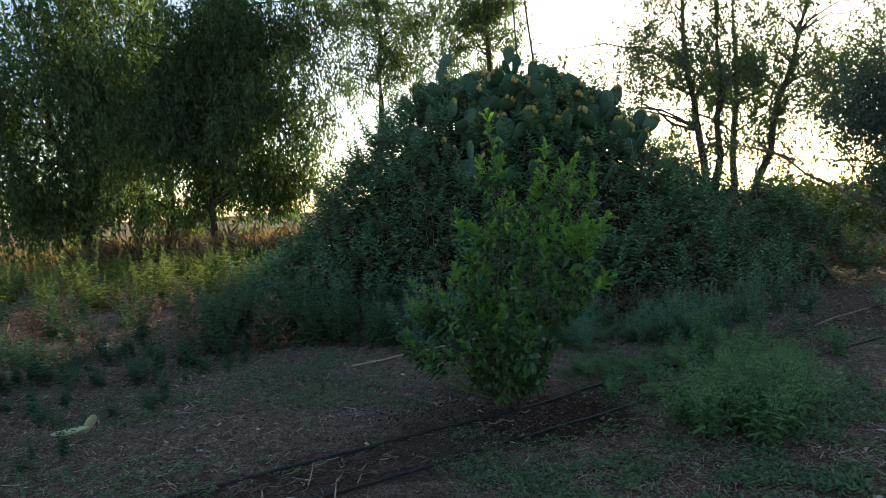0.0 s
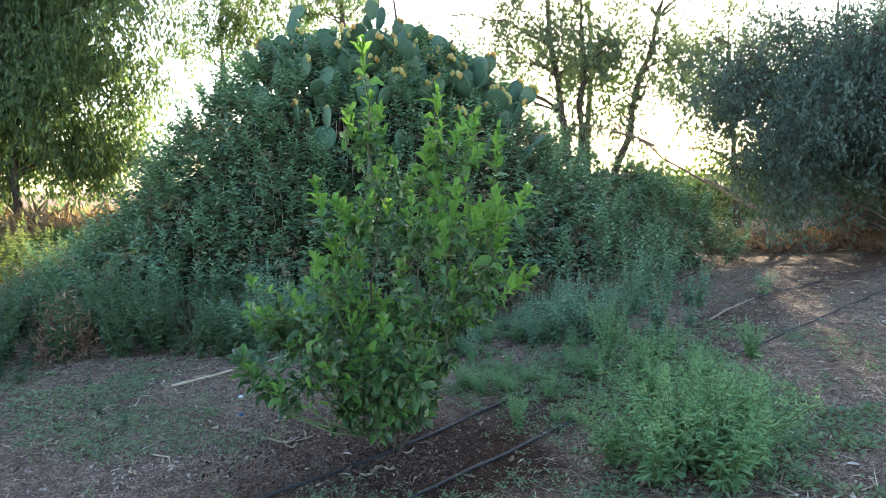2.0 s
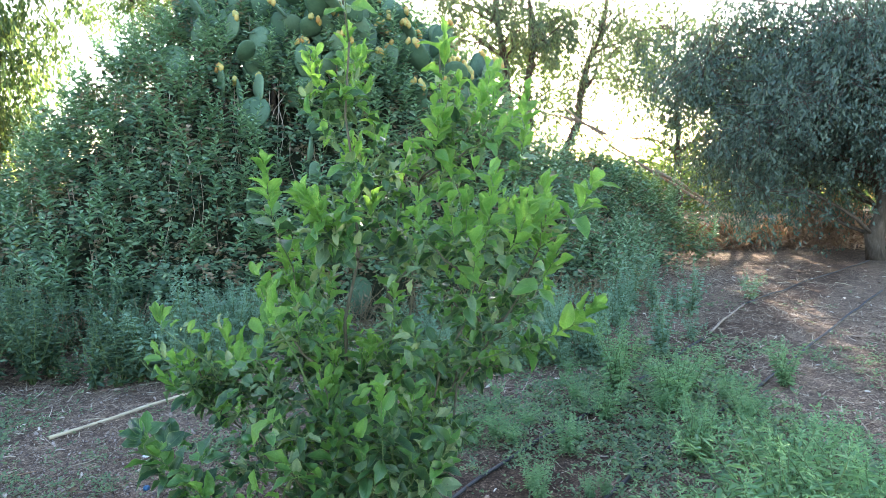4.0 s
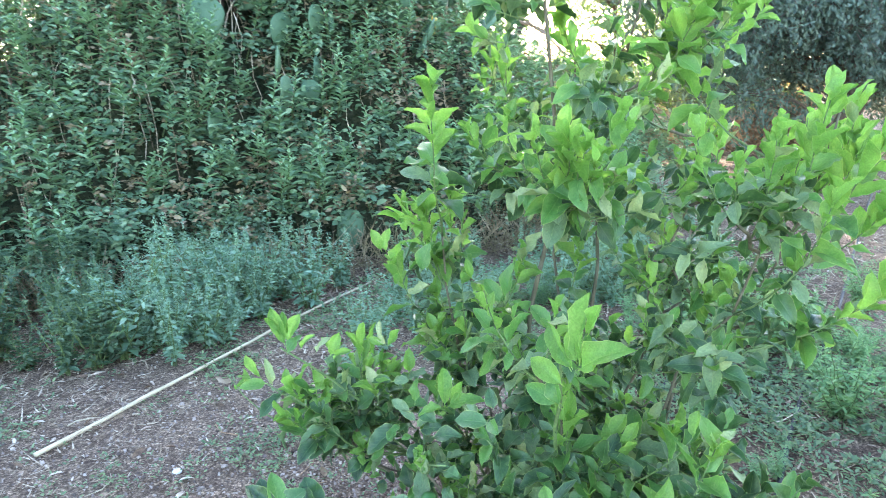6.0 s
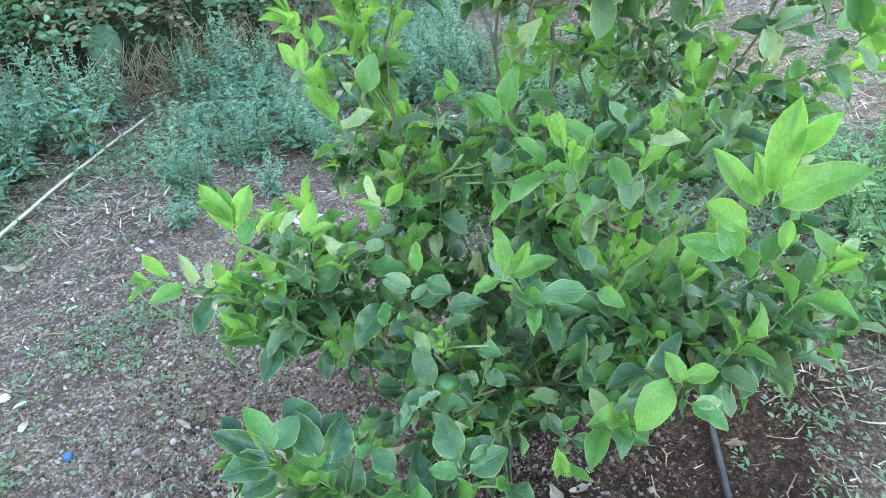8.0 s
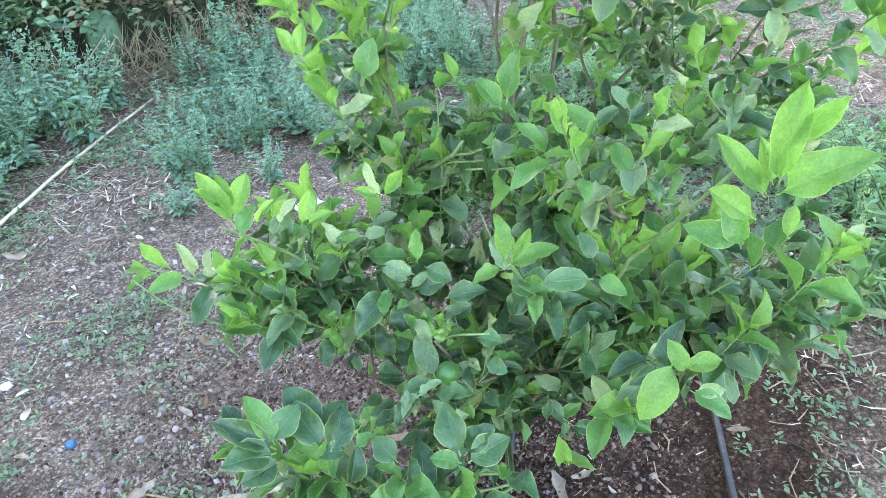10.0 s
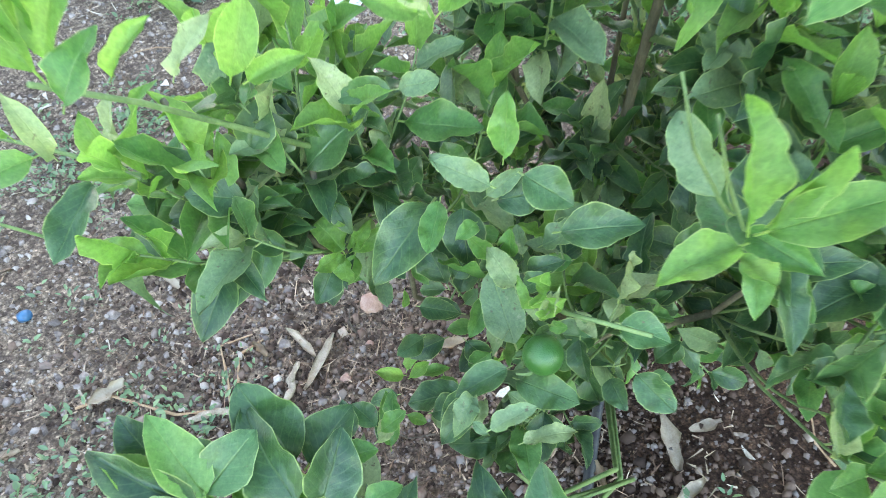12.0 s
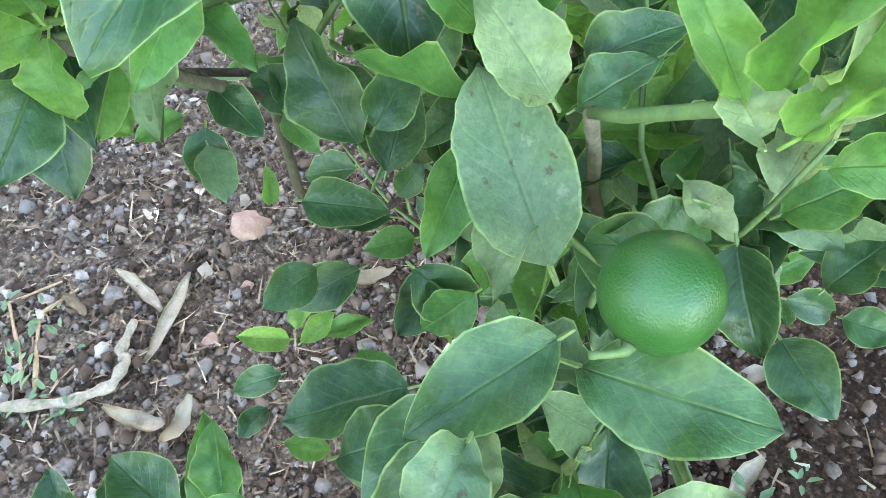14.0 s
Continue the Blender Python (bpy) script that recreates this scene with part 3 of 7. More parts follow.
def make_thicket():
    t = thing("bramble_thicket", "dense dark green bramble thicket smothering a cactus mound", "bush", (1.0, 14, 0))
    o = Vector((1.0, 14, 0))
    # core: one near-black sheet, coloured for the shade among tangled stems
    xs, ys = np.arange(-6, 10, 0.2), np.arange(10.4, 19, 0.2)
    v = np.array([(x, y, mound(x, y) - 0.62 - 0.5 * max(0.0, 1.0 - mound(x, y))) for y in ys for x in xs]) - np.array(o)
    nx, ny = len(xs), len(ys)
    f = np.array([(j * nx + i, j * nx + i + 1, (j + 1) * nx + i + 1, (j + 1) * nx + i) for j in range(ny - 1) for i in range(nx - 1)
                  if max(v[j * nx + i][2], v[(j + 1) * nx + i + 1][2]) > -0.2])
    part("shaded_stem_sheet", mesh_np("shaded_stem_sheet", v, f), SHADED_TANGLE, t)
    base, way, up, size = [], [], [], []
    brown, young = [], []
    shoots = []
    g = np.random.default_rng(31)
    n = 0
    while n < 96000:
        x, y = g.uniform(-6, 10), g.uniform(10.6, 17)
        h = mound(x, y)
        if h < 0.2:
            continue
        gx, gy = (mound(x + 0.1, y) - h) / 0.1, (mound(x, y + 0.1) - h) / 0.1
        slope = math.hypot(gx, gy)
        if g.random() > (0.28 + 0.4 * slope) or (y > 14.6 and g.random() < 0.7):
            continue
        # hollows between the sprays, where only stems and withered leaves show
        bare = noise.noise((x * 1.5, y * 1.5, h * 1.7 + 20)) + 0.6 * noise.noise((x * 3.6, y * 3.6, h * 3.6))
        if bare < -0.2 and g.random() < 0.85:
            if g.random() < 0.5:
                continue
        nrm = np.array((-gx, -gy, 1.0))
        nrm /= np.linalg.norm(nrm)
        p = np.array((x, y, h)) + nrm * (0.08 - 0.3 * g.random() ** 1.4 - (0.25 if bare < -0.2 else 0.0)) - np.array(o)
        if p[2] < 0.04:
            continue
        dead = g.random() < (0.08 + 0.16 * min(1.0, max(0.0, (x - 0.6) / 2.0)) + 0.28 * (noise.noise((x * 1.3, y * 1.3, h)) > 0.22) + (0.35 if bare < -0.2 else 0.0))
        # a leafy spray that arches out and hangs
        d = nrm * 0.7 + g.normal(size=3) * 0.55
        reach, drop = g.uniform(0.1, 0.3), g.uniform(0.05, 0.28)
        m = int(g.integers(7, 14))
        leaf = g.uniform(0.045, 0.085)
        for k in range(m):
            q = k / (m - 1)
            b = p + d * reach * q + np.array((0, 0, reach * 0.5 * q - drop * q * q))
            a = k * 2.4 + g.uniform(-0.5, 0.5)
            w = np.array((math.cos(a), math.sin(a), 0.1)) + d * 0.5 + (0, 0, -0.5 * q)
            u = np.array((0, 0, 0.8)) + nrm * 0.8 + g.normal(size=3) * 0.35
            if b[2] < 0.02:
                continue
            if dead:
                brown.append((b, w, g.normal(size=3), leaf * g.uniform(0.7, 1.1)))
            else:
                base.append(b), way.append(w), up.append(u), size.append(leaf * (1.15 - 0.4 * q) * g.uniform(0.8, 1.15))
            n += 1
        if g.random() < 0.14:
            q = Vector(p + nrm * 0.12)
            tip = q + Vector(nrm) * g.uniform(0.06, 0.2) + Vector((g.normal() * 0.06, g.normal() * 0.06, g.uniform(0.12, 0.36)))
            shoots.append([(q - Vector(nrm) * 0.2, 0.006), (q.lerp(tip, 0.6), 0.004), (tip, 0.002)])
            for i in range(16):
                s, a = 0.1 + 0.9 * i / 15, i * 2.4
                young.append((np.array(q.lerp(tip, s)), np.array((math.cos(a), math.sin(a), 0.3 + 0.5 * s)), np.array((0, 0, 1.0)), 0.12 * (1.2 - 0.75 * s)))
    vines = []
    for k in range(260):
        x, y = g.uniform(-2.5, 6.5), g.uniform(11.2, 14.0)
        h = mound(x, y)
        if h < 0.7:
            continue
        p = Vector((x, y, h + 0.04)) - o
        pts = [(p, 0.005)]
        for q in range(6):
            x += g.normal() * 0.05
            y -= 0.1 * g.random()
            z = min(mound(x, y) + 0.05 * g.random(), h - 0.18 * (q + 1))
            if z < 0.05:
                break
            pts.append((Vector((x, y - 0.03, z)) - o, 0.003))
        if len(pts) > 2:
            vines.append(pts)
    tagged(part("vinework", tube(vines, 4), STRAW, t, "dry brown trailing stems"), kind="stuff")
    a = np.array
    L = a(size)
    tagged(part("foliage", leaves("foliage", a(base), a(way), a(up), L, L * 0.68, LANCE), BRAMBLE, t), kind="stuff")
    b = [a(k) for k in zip(*young)]
    tagged(part("young_foliage", leaves("young_foliage", b[0], b[1], b[2], b[3], b[3] * 0.4, LANCE), YOUNG_BRAMBLE, t, "paler upright shoots"), kind="stuff")
    b = [a(k) for k in zip(*brown)]
    tagged(part("withered_foliage", leaves("withered_foliage", b[0], b[1], b[2], b[3], b[3] * 0.5, DIAMOND), BROWN_LEAF, t, "brown withered leaves"), kind="stuff")
    tagged(part("shootwork", tube(shoots, 4), GREEN_STEM, t), kind="stuff")
    foot = []
    for k in range(3200):
        x = g.uniform(-2.6, 4.6)
        y = next((v for v in np.arange(10.4, 13.0, 0.08) if mound(x, v) > 0.25), None)
        if y is None:
            continue
        foot.append(((x - o.x, y - o.y + g.normal() * 0.16 - 0.05, g.uniform(-0.02, 0.25)), (g.normal() * 0.45, -0.25 + g.normal() * 0.4, 1.0 - 0.9 * g.random()), g.normal(size=3), g.uniform(0.12, 0.4)))
    b = [a(k) for k in zip(*foot)]
    tagged(part("dry_thatch", leaves("dry_thatch", b[0], b[1], b[2], b[3], 0.004 + b[3] * 0.016, BLADE), BROWN_LEAF, t, "brown dead grass and stems at the foot"), kind="stuff")


make_thicket()


def pad_mesh(seed):
    """A prickly pear pad: a thick, slightly bent egg, foot at the origin, 1 long."""
    g = random.Random(seed)
    bm = bmesh.new()
    bmesh.ops.create_uvsphere(bm, u_segments=12, v_segments=8, radius=0.5)
    wide, curve = g.uniform(0.6, 0.8), g.uniform(-0.25, 0.25)
    for v in bm.verts:
        z = v.co.z + 0.5
        w = wide * (0.62 + 0.62 * z - 0.22 * z * z)
        v.co.x *= w * 1.25
        v.co.y = v.co.y * 0.17 + curve * (z - 0.3) ** 2 + 0.015 * math.sin(9 * z + 7 * v.co.x)
        v.co.z = z
    me = bpy.data.meshes.new("pad")
    bm.to_mesh(me)
    bm.free()
    me.materials.append(CACTUS)
    return me


def make_cactus():
    t = thing("prickly_pear", "large grey-green prickly pear cactus with yellow fruit above a bramble thicket", "cactus", (0.9, 13.6, 0))
    meshes = [pad_mesh(s) for s in range(6)]
    g = random.Random(5)
    fruit = bmesh.new()
    o = Vector((0.9, 13.6, 0))
    made = 0
    tops = []
    while made < 320:
        x, y = g.gauss(1.15, 1.25), g.uniform(11.6, 14.8)
        if not -0.6 < x < 3.3:
            continue
        h = mound(x, y)
        if h < (2.75 if g.random() < 0.85 else 2.1) + 0.5 * max(0, 0.3 - x) - 0.25 * max(0, x - 2.5):
            continue
        s = g.uniform(0.33, 0.5)
        p = Vector((x, y - 0.1, h - 0.14 - 0.22 * g.random() - 0.12 * max(0.0, x - 2.2)))
        tops.append(p)
        chain = 1 + (g.random() < 0.5) + (g.random() < 0.12 and 0 < x < 2.4 and y > 12.8)
        yaw, lean = g.gauss(0, 0.75), g.uniform(-0.3, 1.0)
        for c in range(chain):
            m = Matrix.Translation(p) @ Euler((lean, g.uniform(-1.0, 1.0), yaw)).to_matrix().to_4x4() @ Matrix.Scale(s, 4)
            ob = part("pad", g.choice(meshes), None, t)
            ob.matrix_basis = Matrix.Translation(-o) @ m
            made += 1
            last = c == chain - 1
            if last and g.random() < (0.65 if x > 0.9 else 0.2):
                for k in range(g.randint(4, 9)):
                    w = g.uniform(-0.9, 0.9)
                    q = m @ Vector((0.3 * math.sin(w), g.uniform(-0.05, 0.05), 0.62 + 0.4 * math.cos(w)))
                    r = bmesh.ops.create_icosphere(fruit, subdivisions=1, radius=0.03)
                    for v in r["verts"]:
                        v.co.z *= 1.5
                        v.co += q - o
            p = m @ Vector((g.uniform(-0.2, 0.2), 0, 0.9))
            yaw += g.uniform(-1, 1)
            lean += g.uniform(-0.35, 0.35)
            s *= g.uniform(0.75, 0.95)
    for x, z, s, turn, tilt in ((0.96, 1.9, 0.33, 0.5, 0.15), (0.84, 1.62, 0.3, 1.3, 0.1), (0.9, 1.38, 0.28, 0.9, -0.3), (1.02, 1.42, 0.25, -0.6, 0.9), (1.2, 1.52, 0.3, 1.1, -0.25), (1.3, 2.0, 0.3, 0.7, 0.1), (1.44, 1.98, 0.28, 1.4, 0.3), (0.2, 1.12, 0.3, 0.9, 0.3)):
        y = next(v for v in np.arange(10.6, 14.0, 0.05) if mound(x, v) > z + 0.1) - 0.06
        ob = part("pad", g.choice(meshes), None, t)
        ob.matrix_basis = Matrix.Translation(Vector((x, y, z)) - o) @ Euler((0.15, tilt, turn)).to_matrix().to_4x4() @ Matrix.Scale(s, 4)
    tagged(part("fruit", fruit, CACTUS_FRUIT, t, "small yellow-orange cactus fruit"), kind="stuff")
    # woody stems inside the mound that carry the pads
    tagged(part("stemwork", tube([bend((p.x * 0.5 + 0.4 - o.x, 13.8 - o.y, -0.1), p - o, 0.06, 0.03, 4, 0.1, 0.1, i) for i, p in enumerate(tops[::3])], 5), BARK, t), kind="stuff")
    # the low pad at the foot of the thicket
    low = thing("prickly_pear", "single young prickly pear pad at the foot of the thicket", "cactus", (1.23, 10.8, 0.06))
    ob = part("pad", meshes[1], None, low)
    ob.matrix_basis = Matrix.Translation((0, 0, 0.02)) @ Euler((0.05, 0.05, 0.2)).to_matrix().to_4x4() @ Matrix.Scale(0.4, 4)


make_cactus()


# ---- citrus ----
FOOT = Vector((0.44, 6.46, -0.03))


def leaf_mesh(name, mat, curl, fold, wave, wide, seed, n=12, notch=0.0, blunt=0.0):
    """A citrus leaf 1 long: n bands of two quads a side, folded at the midrib, curled along its length, with UV."""
    g = random.Random(seed)
    bm = bmesh.new()
    uvl = bm.loops.layers.uv.new("UVMap")
    rows = []
    ph = g.uniform(0, 6)
    for i in range(n + 1):
        s = i / n
        w = wide * 0.5 * (s ** (0.62 + 0.2 * blunt)) * (max(0.0, 1 - s) ** (0.86 - 0.3 * blunt)) / (0.372 + 0.03 * blunt) * (1 + 0.06 * math.sin(7 * s + ph) + 0.02 * math.sin(27 * s + 3 * ph) + g.uniform(-0.025, 0.025)) + (0.004 if i in (0, n) else 0)
        if i == 0:
            w = 0.02
        if i == n:
            w = 0.006
        row = []
        for k in (-1, -0.5, 0, 0.5, 1):
            x = k * w * (1 - notch * (0.5 if (i % 3 == 1 and abs(k) == 1) else 0))
            z = -curl * s * s + fold * abs(k) * w * 1.4 - fold * 0.35 * k * k * w + wave * (math.sin(9 * s + ph + k * 2.0) + 0.5 * math.sin(21 * s + 2 * ph + k)) * abs(k) * 0.6 + 0.012 * math.sin(17 * s + 5 * k + ph)
            y = s * (1 - 0.25 * abs(curl) * s)
            row.append(bm.verts.new((x, y, z)))
        rows.append(row)
    for i in range(n):
        for k in range(4):
            f = bm.faces.new((rows[i][k], rows[i][k + 1], rows[i + 1][k + 1], rows[i + 1][k]))
            f.smooth = True
            for l, (uu, vv) in zip(f.loops, ((k, i), (k + 1, i), (k + 1, i + 1), (k, i + 1))):
                l[uvl].uv = (uu / 4, vv / n)
    # short stalk
    bmesh.ops.create_cone(bm, segments=4, radius1=0.016, radius2=0.014, depth=0.12, cap_ends=False, matrix=Matrix.Translation((0, -0.05, -0.004)) @ Matrix.Rotation(math.pi / 2, 4, "X"))
    me = bpy.data.meshes.new(name)
    bm.to_mesh(me)
    bm.free()
    me.materials.append(mat)
    return me


def leaf_set(n):
    """Every kind of citrus leaf, in several shapes, with n bands along each."""
    def group(mat, shapes, seed, notch=0.0):
        return [leaf_mesh("leaf", mat, c, f, w, wd, seed + i, n, notch, bl) for i, (c, f, w, wd, bl) in enumerate(shapes)]
    return {
        "dark": group(LEAF_DARK, [(0.2, 0.55, 0.08, 0.58, 0.1), (0.36, 0.7, 0.09, 0.54, 0.0), (0.1, 0.4, 0.12, 0.58, 0.3), (0.6, 0.5, 0.1, 0.56, 0.1), (0.25, 0.95, 0.1, 0.52, 0.0), (-0.15, 0.7, 0.13, 0.56, 0.1), (0.45, 0.3, 0.14, 0.6, 0.2)], 0),
        "mid": group(LEAF_MID, [(0.1, 0.45, 0.07, 0.54, 0.2), (0.25, 0.6, 0.09, 0.54, 0.1), (-0.12, 0.5, 0.1, 0.5, 0.3), (0.4, 0.35, 0.12, 0.56, 0.2), (0.15, 0.9, 0.1, 0.48, 0.1)], 20),
        "young": group(LEAF_YOUNG, [(0.1, 0.7, 0.08, 0.5, 0.5), (0.28, 0.9, 0.1, 0.48, 0.3), (-0.18, 0.8, 0.09, 0.46, 0.5), (0.38, 0.6, 0.12, 0.52, 0.4), (0.0, 1.1, 0.1, 0.44, 0.3)], 40),
        "sick": group(LEAF_SICK, [(0.3, 0.6, 0.12, 0.5, 0.2), (0.5, 0.4, 0.14, 0.46, 0.4), (-0.1, 0.7, 0.12, 0.44, 0.1)], 60, 0.1),
        "sick2": group(LEAF_PALE, [(0.15, 0.5, 0.08, 0.54, 0.3), (0.3, 0.5, 0.1, 0.5, 0.2), (0.08, 0.3, 0.07, 0.56, 0.4)], 80, 0.1),
        "curl": group(LEAF_YOUNG, [(0.4, 0.6, 0.2, 0.56, 0.2), (-0.2, 0.9, 0.22, 0.46, 0.2), (0.6, 0.5, 0.18, 0.58, 0.4)], 100, 0.05),
        "csick": group(LEAF_SICK, [(0.5, 0.7, 0.22, 0.54, 0.3), (-0.2, 0.9, 0.24, 0.5, 0.2)], 120, 0.05),
        "curl2": group(LEAF_PALE, [(0.8, 0.9, 0.22, 0.56, 0.3)], 140, 0.05),
    }


LEAF, COARSE_LEAF = leaf_set(16), leaf_set(7)
ALL_LEAVES = []


def add_leaf(kind, base, way, up, length, pick=None, wide=1.0):
    """Queues one citrus leaf: its foot, the way it points, the side that faces up, its length and breadth."""
    ALL_LEAVES.append((kind, Vector(base), Vector(way).normalized(), Vector(up), length, pick, wide))


def hero(kind, foot, tip, breadth, up, pick):
    """One leaf of the sprays round the lime, by its foot, tip, breadth and facing."""
    foot, tip = Vector(foot), Vector(tip)
    length = (tip - foot).length
    tilt = Vector((((pick * 37 + int(length * 700)) % 7 - 3) * 0.16, ((pick * 53 + int(length * 900)) % 7 - 3) * 0.13, 0.3))
    add_leaf(kind, foot, tip - foot, Vector(up) + tilt, length / 1.05, pick, min(1.25, max(0.7, breadth / length / 0.56)))


# places kept free: where the walk ends beside the fruit
CLEAR = [((-0.16, 6.13, 0.85), 0.24), ((-0.26, 6.05, 1.05), 0.26), ((-0.4, 5.75, 1.35), 0.4), ((-0.65, 5.45, 1.55), 0.45), ((-0.33, 5.9, 1.26), 0.3), ((-0.27, 6.04, 1.06), 0.27), ((-0.21, 6.1, 0.93), 0.25), ((-0.22, 6.17, 0.8), 0.16), ((-0.09, 6.17, 0.74), 0.15),
         ((-0.14, 6.3, 0.64), 0.12), ((-0.12, 6.44, 0.42), 0.2), ((-0.05, 6.6, 0.2), 0.26), ((0.02, 6.5, 0.4), 0.13), ((-0.2, 6.6, 0.3), 0.22)]


# bare soil shows under the crown on this side
GAP = [((-0.034, 6.045, 0.68), 0.12), ((0.07, 6.045, 0.509), 0.14), ((0.174, 6.045, 0.339), 0.15), ((0.252, 6.045, 0.211), 0.16)]


def airy(p):
    return all((Vector(p) - Vector(c)).length > r for c, r in GAP)


def free(p, grow=1.0):
    return all((Vector(p) - Vector(c)).length > r * grow for c, r in CLEAR)


# the crown is a set of leafy lobes with gaps between them: centre and reach of each
LOBES = []


def lobe(x, y, z, rx, ry, rz):
    LOBES.append((Vector((x, y, z)), Vector((rx, ry, rz))))


lobe(0.42, 6.54, 0.21, 0.18, 0.14, 0.16)
lobe(0.57, 6.28, 0.25, 0.15, 0.16, 0.15)
lobe(0.21, 6.33, 0.27, 0.16, 0.16, 0.14)
lobe(0.42, 6.07, 0.42, 0.18, 0.14, 0.15)
lobe(0.72, 6.52, 0.43, 0.16, 0.17, 0.15)
lobe(0.11, 6.51, 0.44, 0.15, 0.15, 0.16)
lobe(0.35, 6.69, 0.49, 0.16, 0.14, 0.16)
lobe(0.41, 6.38, 0.54, 0.16, 0.15, 0.14)
lobe(0.05, 6.22, 0.55, 0.18, 0.15, 0.16)
lobe(0.70, 6.19, 0.59, 0.14, 0.16, 0.18)
lobe(0.61, 6.77, 0.64, 0.14, 0.15, 0.17)
lobe(0.85, 6.66, 0.66, 0.14, 0.17, 0.15)
lobe(0.05, 6.66, 0.66, 0.16, 0.14, 0.14)
lobe(0.55, 5.93, 0.66, 0.16, 0.14, 0.17)
lobe(0.23, 5.96, 0.72, 0.15, 0.15, 0.17)
lobe(0.61, 6.47, 0.77, 0.15, 0.16, 0.15)
lobe(-0.09, 6.43, 0.78, 0.15, 0.15, 0.16)
lobe(0.38, 6.78, 0.81, 0.13, 0.17, 0.16)
lobe(0.41, 6.19, 0.81, 0.17, 0.14, 0.15)
lobe(0.26, 6.48, 0.83, 0.15, 0.15, 0.17)
lobe(0.93, 6.32, 0.83, 0.14, 0.17, 0.14)
lobe(-0.04, 6.14, 0.83, 0.16, 0.15, 0.16)
lobe(1.05, 6.65, 0.98, 0.18, 0.17, 0.16)
lobe(0.89, 6.01, 0.99, 0.18, 0.16, 0.16)
lobe(0.55, 5.92, 1.01, 0.17, 0.17, 0.16)
lobe(1.11, 6.36, 1.02, 0.16, 0.18, 0.15)
lobe(0.15, 5.96, 1.03, 0.17, 0.16, 0.16)
lobe(0.17, 6.27, 1.03, 0.16, 0.16, 0.16)
lobe(0.78, 6.24, 1.08, 0.15, 0.16, 0.16)
lobe(0.25, 6.74, 1.14, 0.12, 0.21, 0.16)
lobe(0.71, 6.54, 1.22, 0.19, 0.15, 0.16)
lobe(0.81, 6.82, 1.22, 0.19, 0.14, 0.18)
lobe(1.12, 6.60, 1.30, 0.17, 0.18, 0.16)
lobe(0.61, 6.20, 1.31, 0.17, 0.16, 0.15)
lobe(1.04, 6.26, 1.32, 0.18, 0.17, 0.15)
lobe(0.61, 5.88, 1.32, 0.18, 0.14, 0.17)
lobe(0.91, 5.98, 1.33, 0.17, 0.16, 0.16)
lobe(0.28, 6.02, 1.38, 0.16, 0.19, 0.17)
lobe(0.35, 6.39, 1.39, 0.18, 0.18, 0.18)
lobe(0.55, 6.73, 1.49, 0.16, 0.17, 0.20)
lobe(0.90, 6.69, 1.53, 0.17, 0.17, 0.16)
lobe(0.68, 6.44, 1.55, 0.17, 0.16, 0.16)
lobe(0.46, 6.13, 1.60, 0.17, 0.17, 0.14)
lobe(0.84, 6.19, 1.74, 0.18, 0.15, 0.18)
lobe(1.02, 6.43, 1.76, 0.15, 0.17, 0.15)
lobe(0.37, 6.42, 1.80, 0.15, 0.20, 0.25)


def leafy(p, grow=1.0):
    """Whether a point lies within a lobe of the crown."""
    for c, r in LOBES:
        d = p - c
        if (d.x / r.x) ** 2 + (d.y / r.y) ** 2 + (d.z / r.z) ** 2 < grow * grow:
            return True
    return False


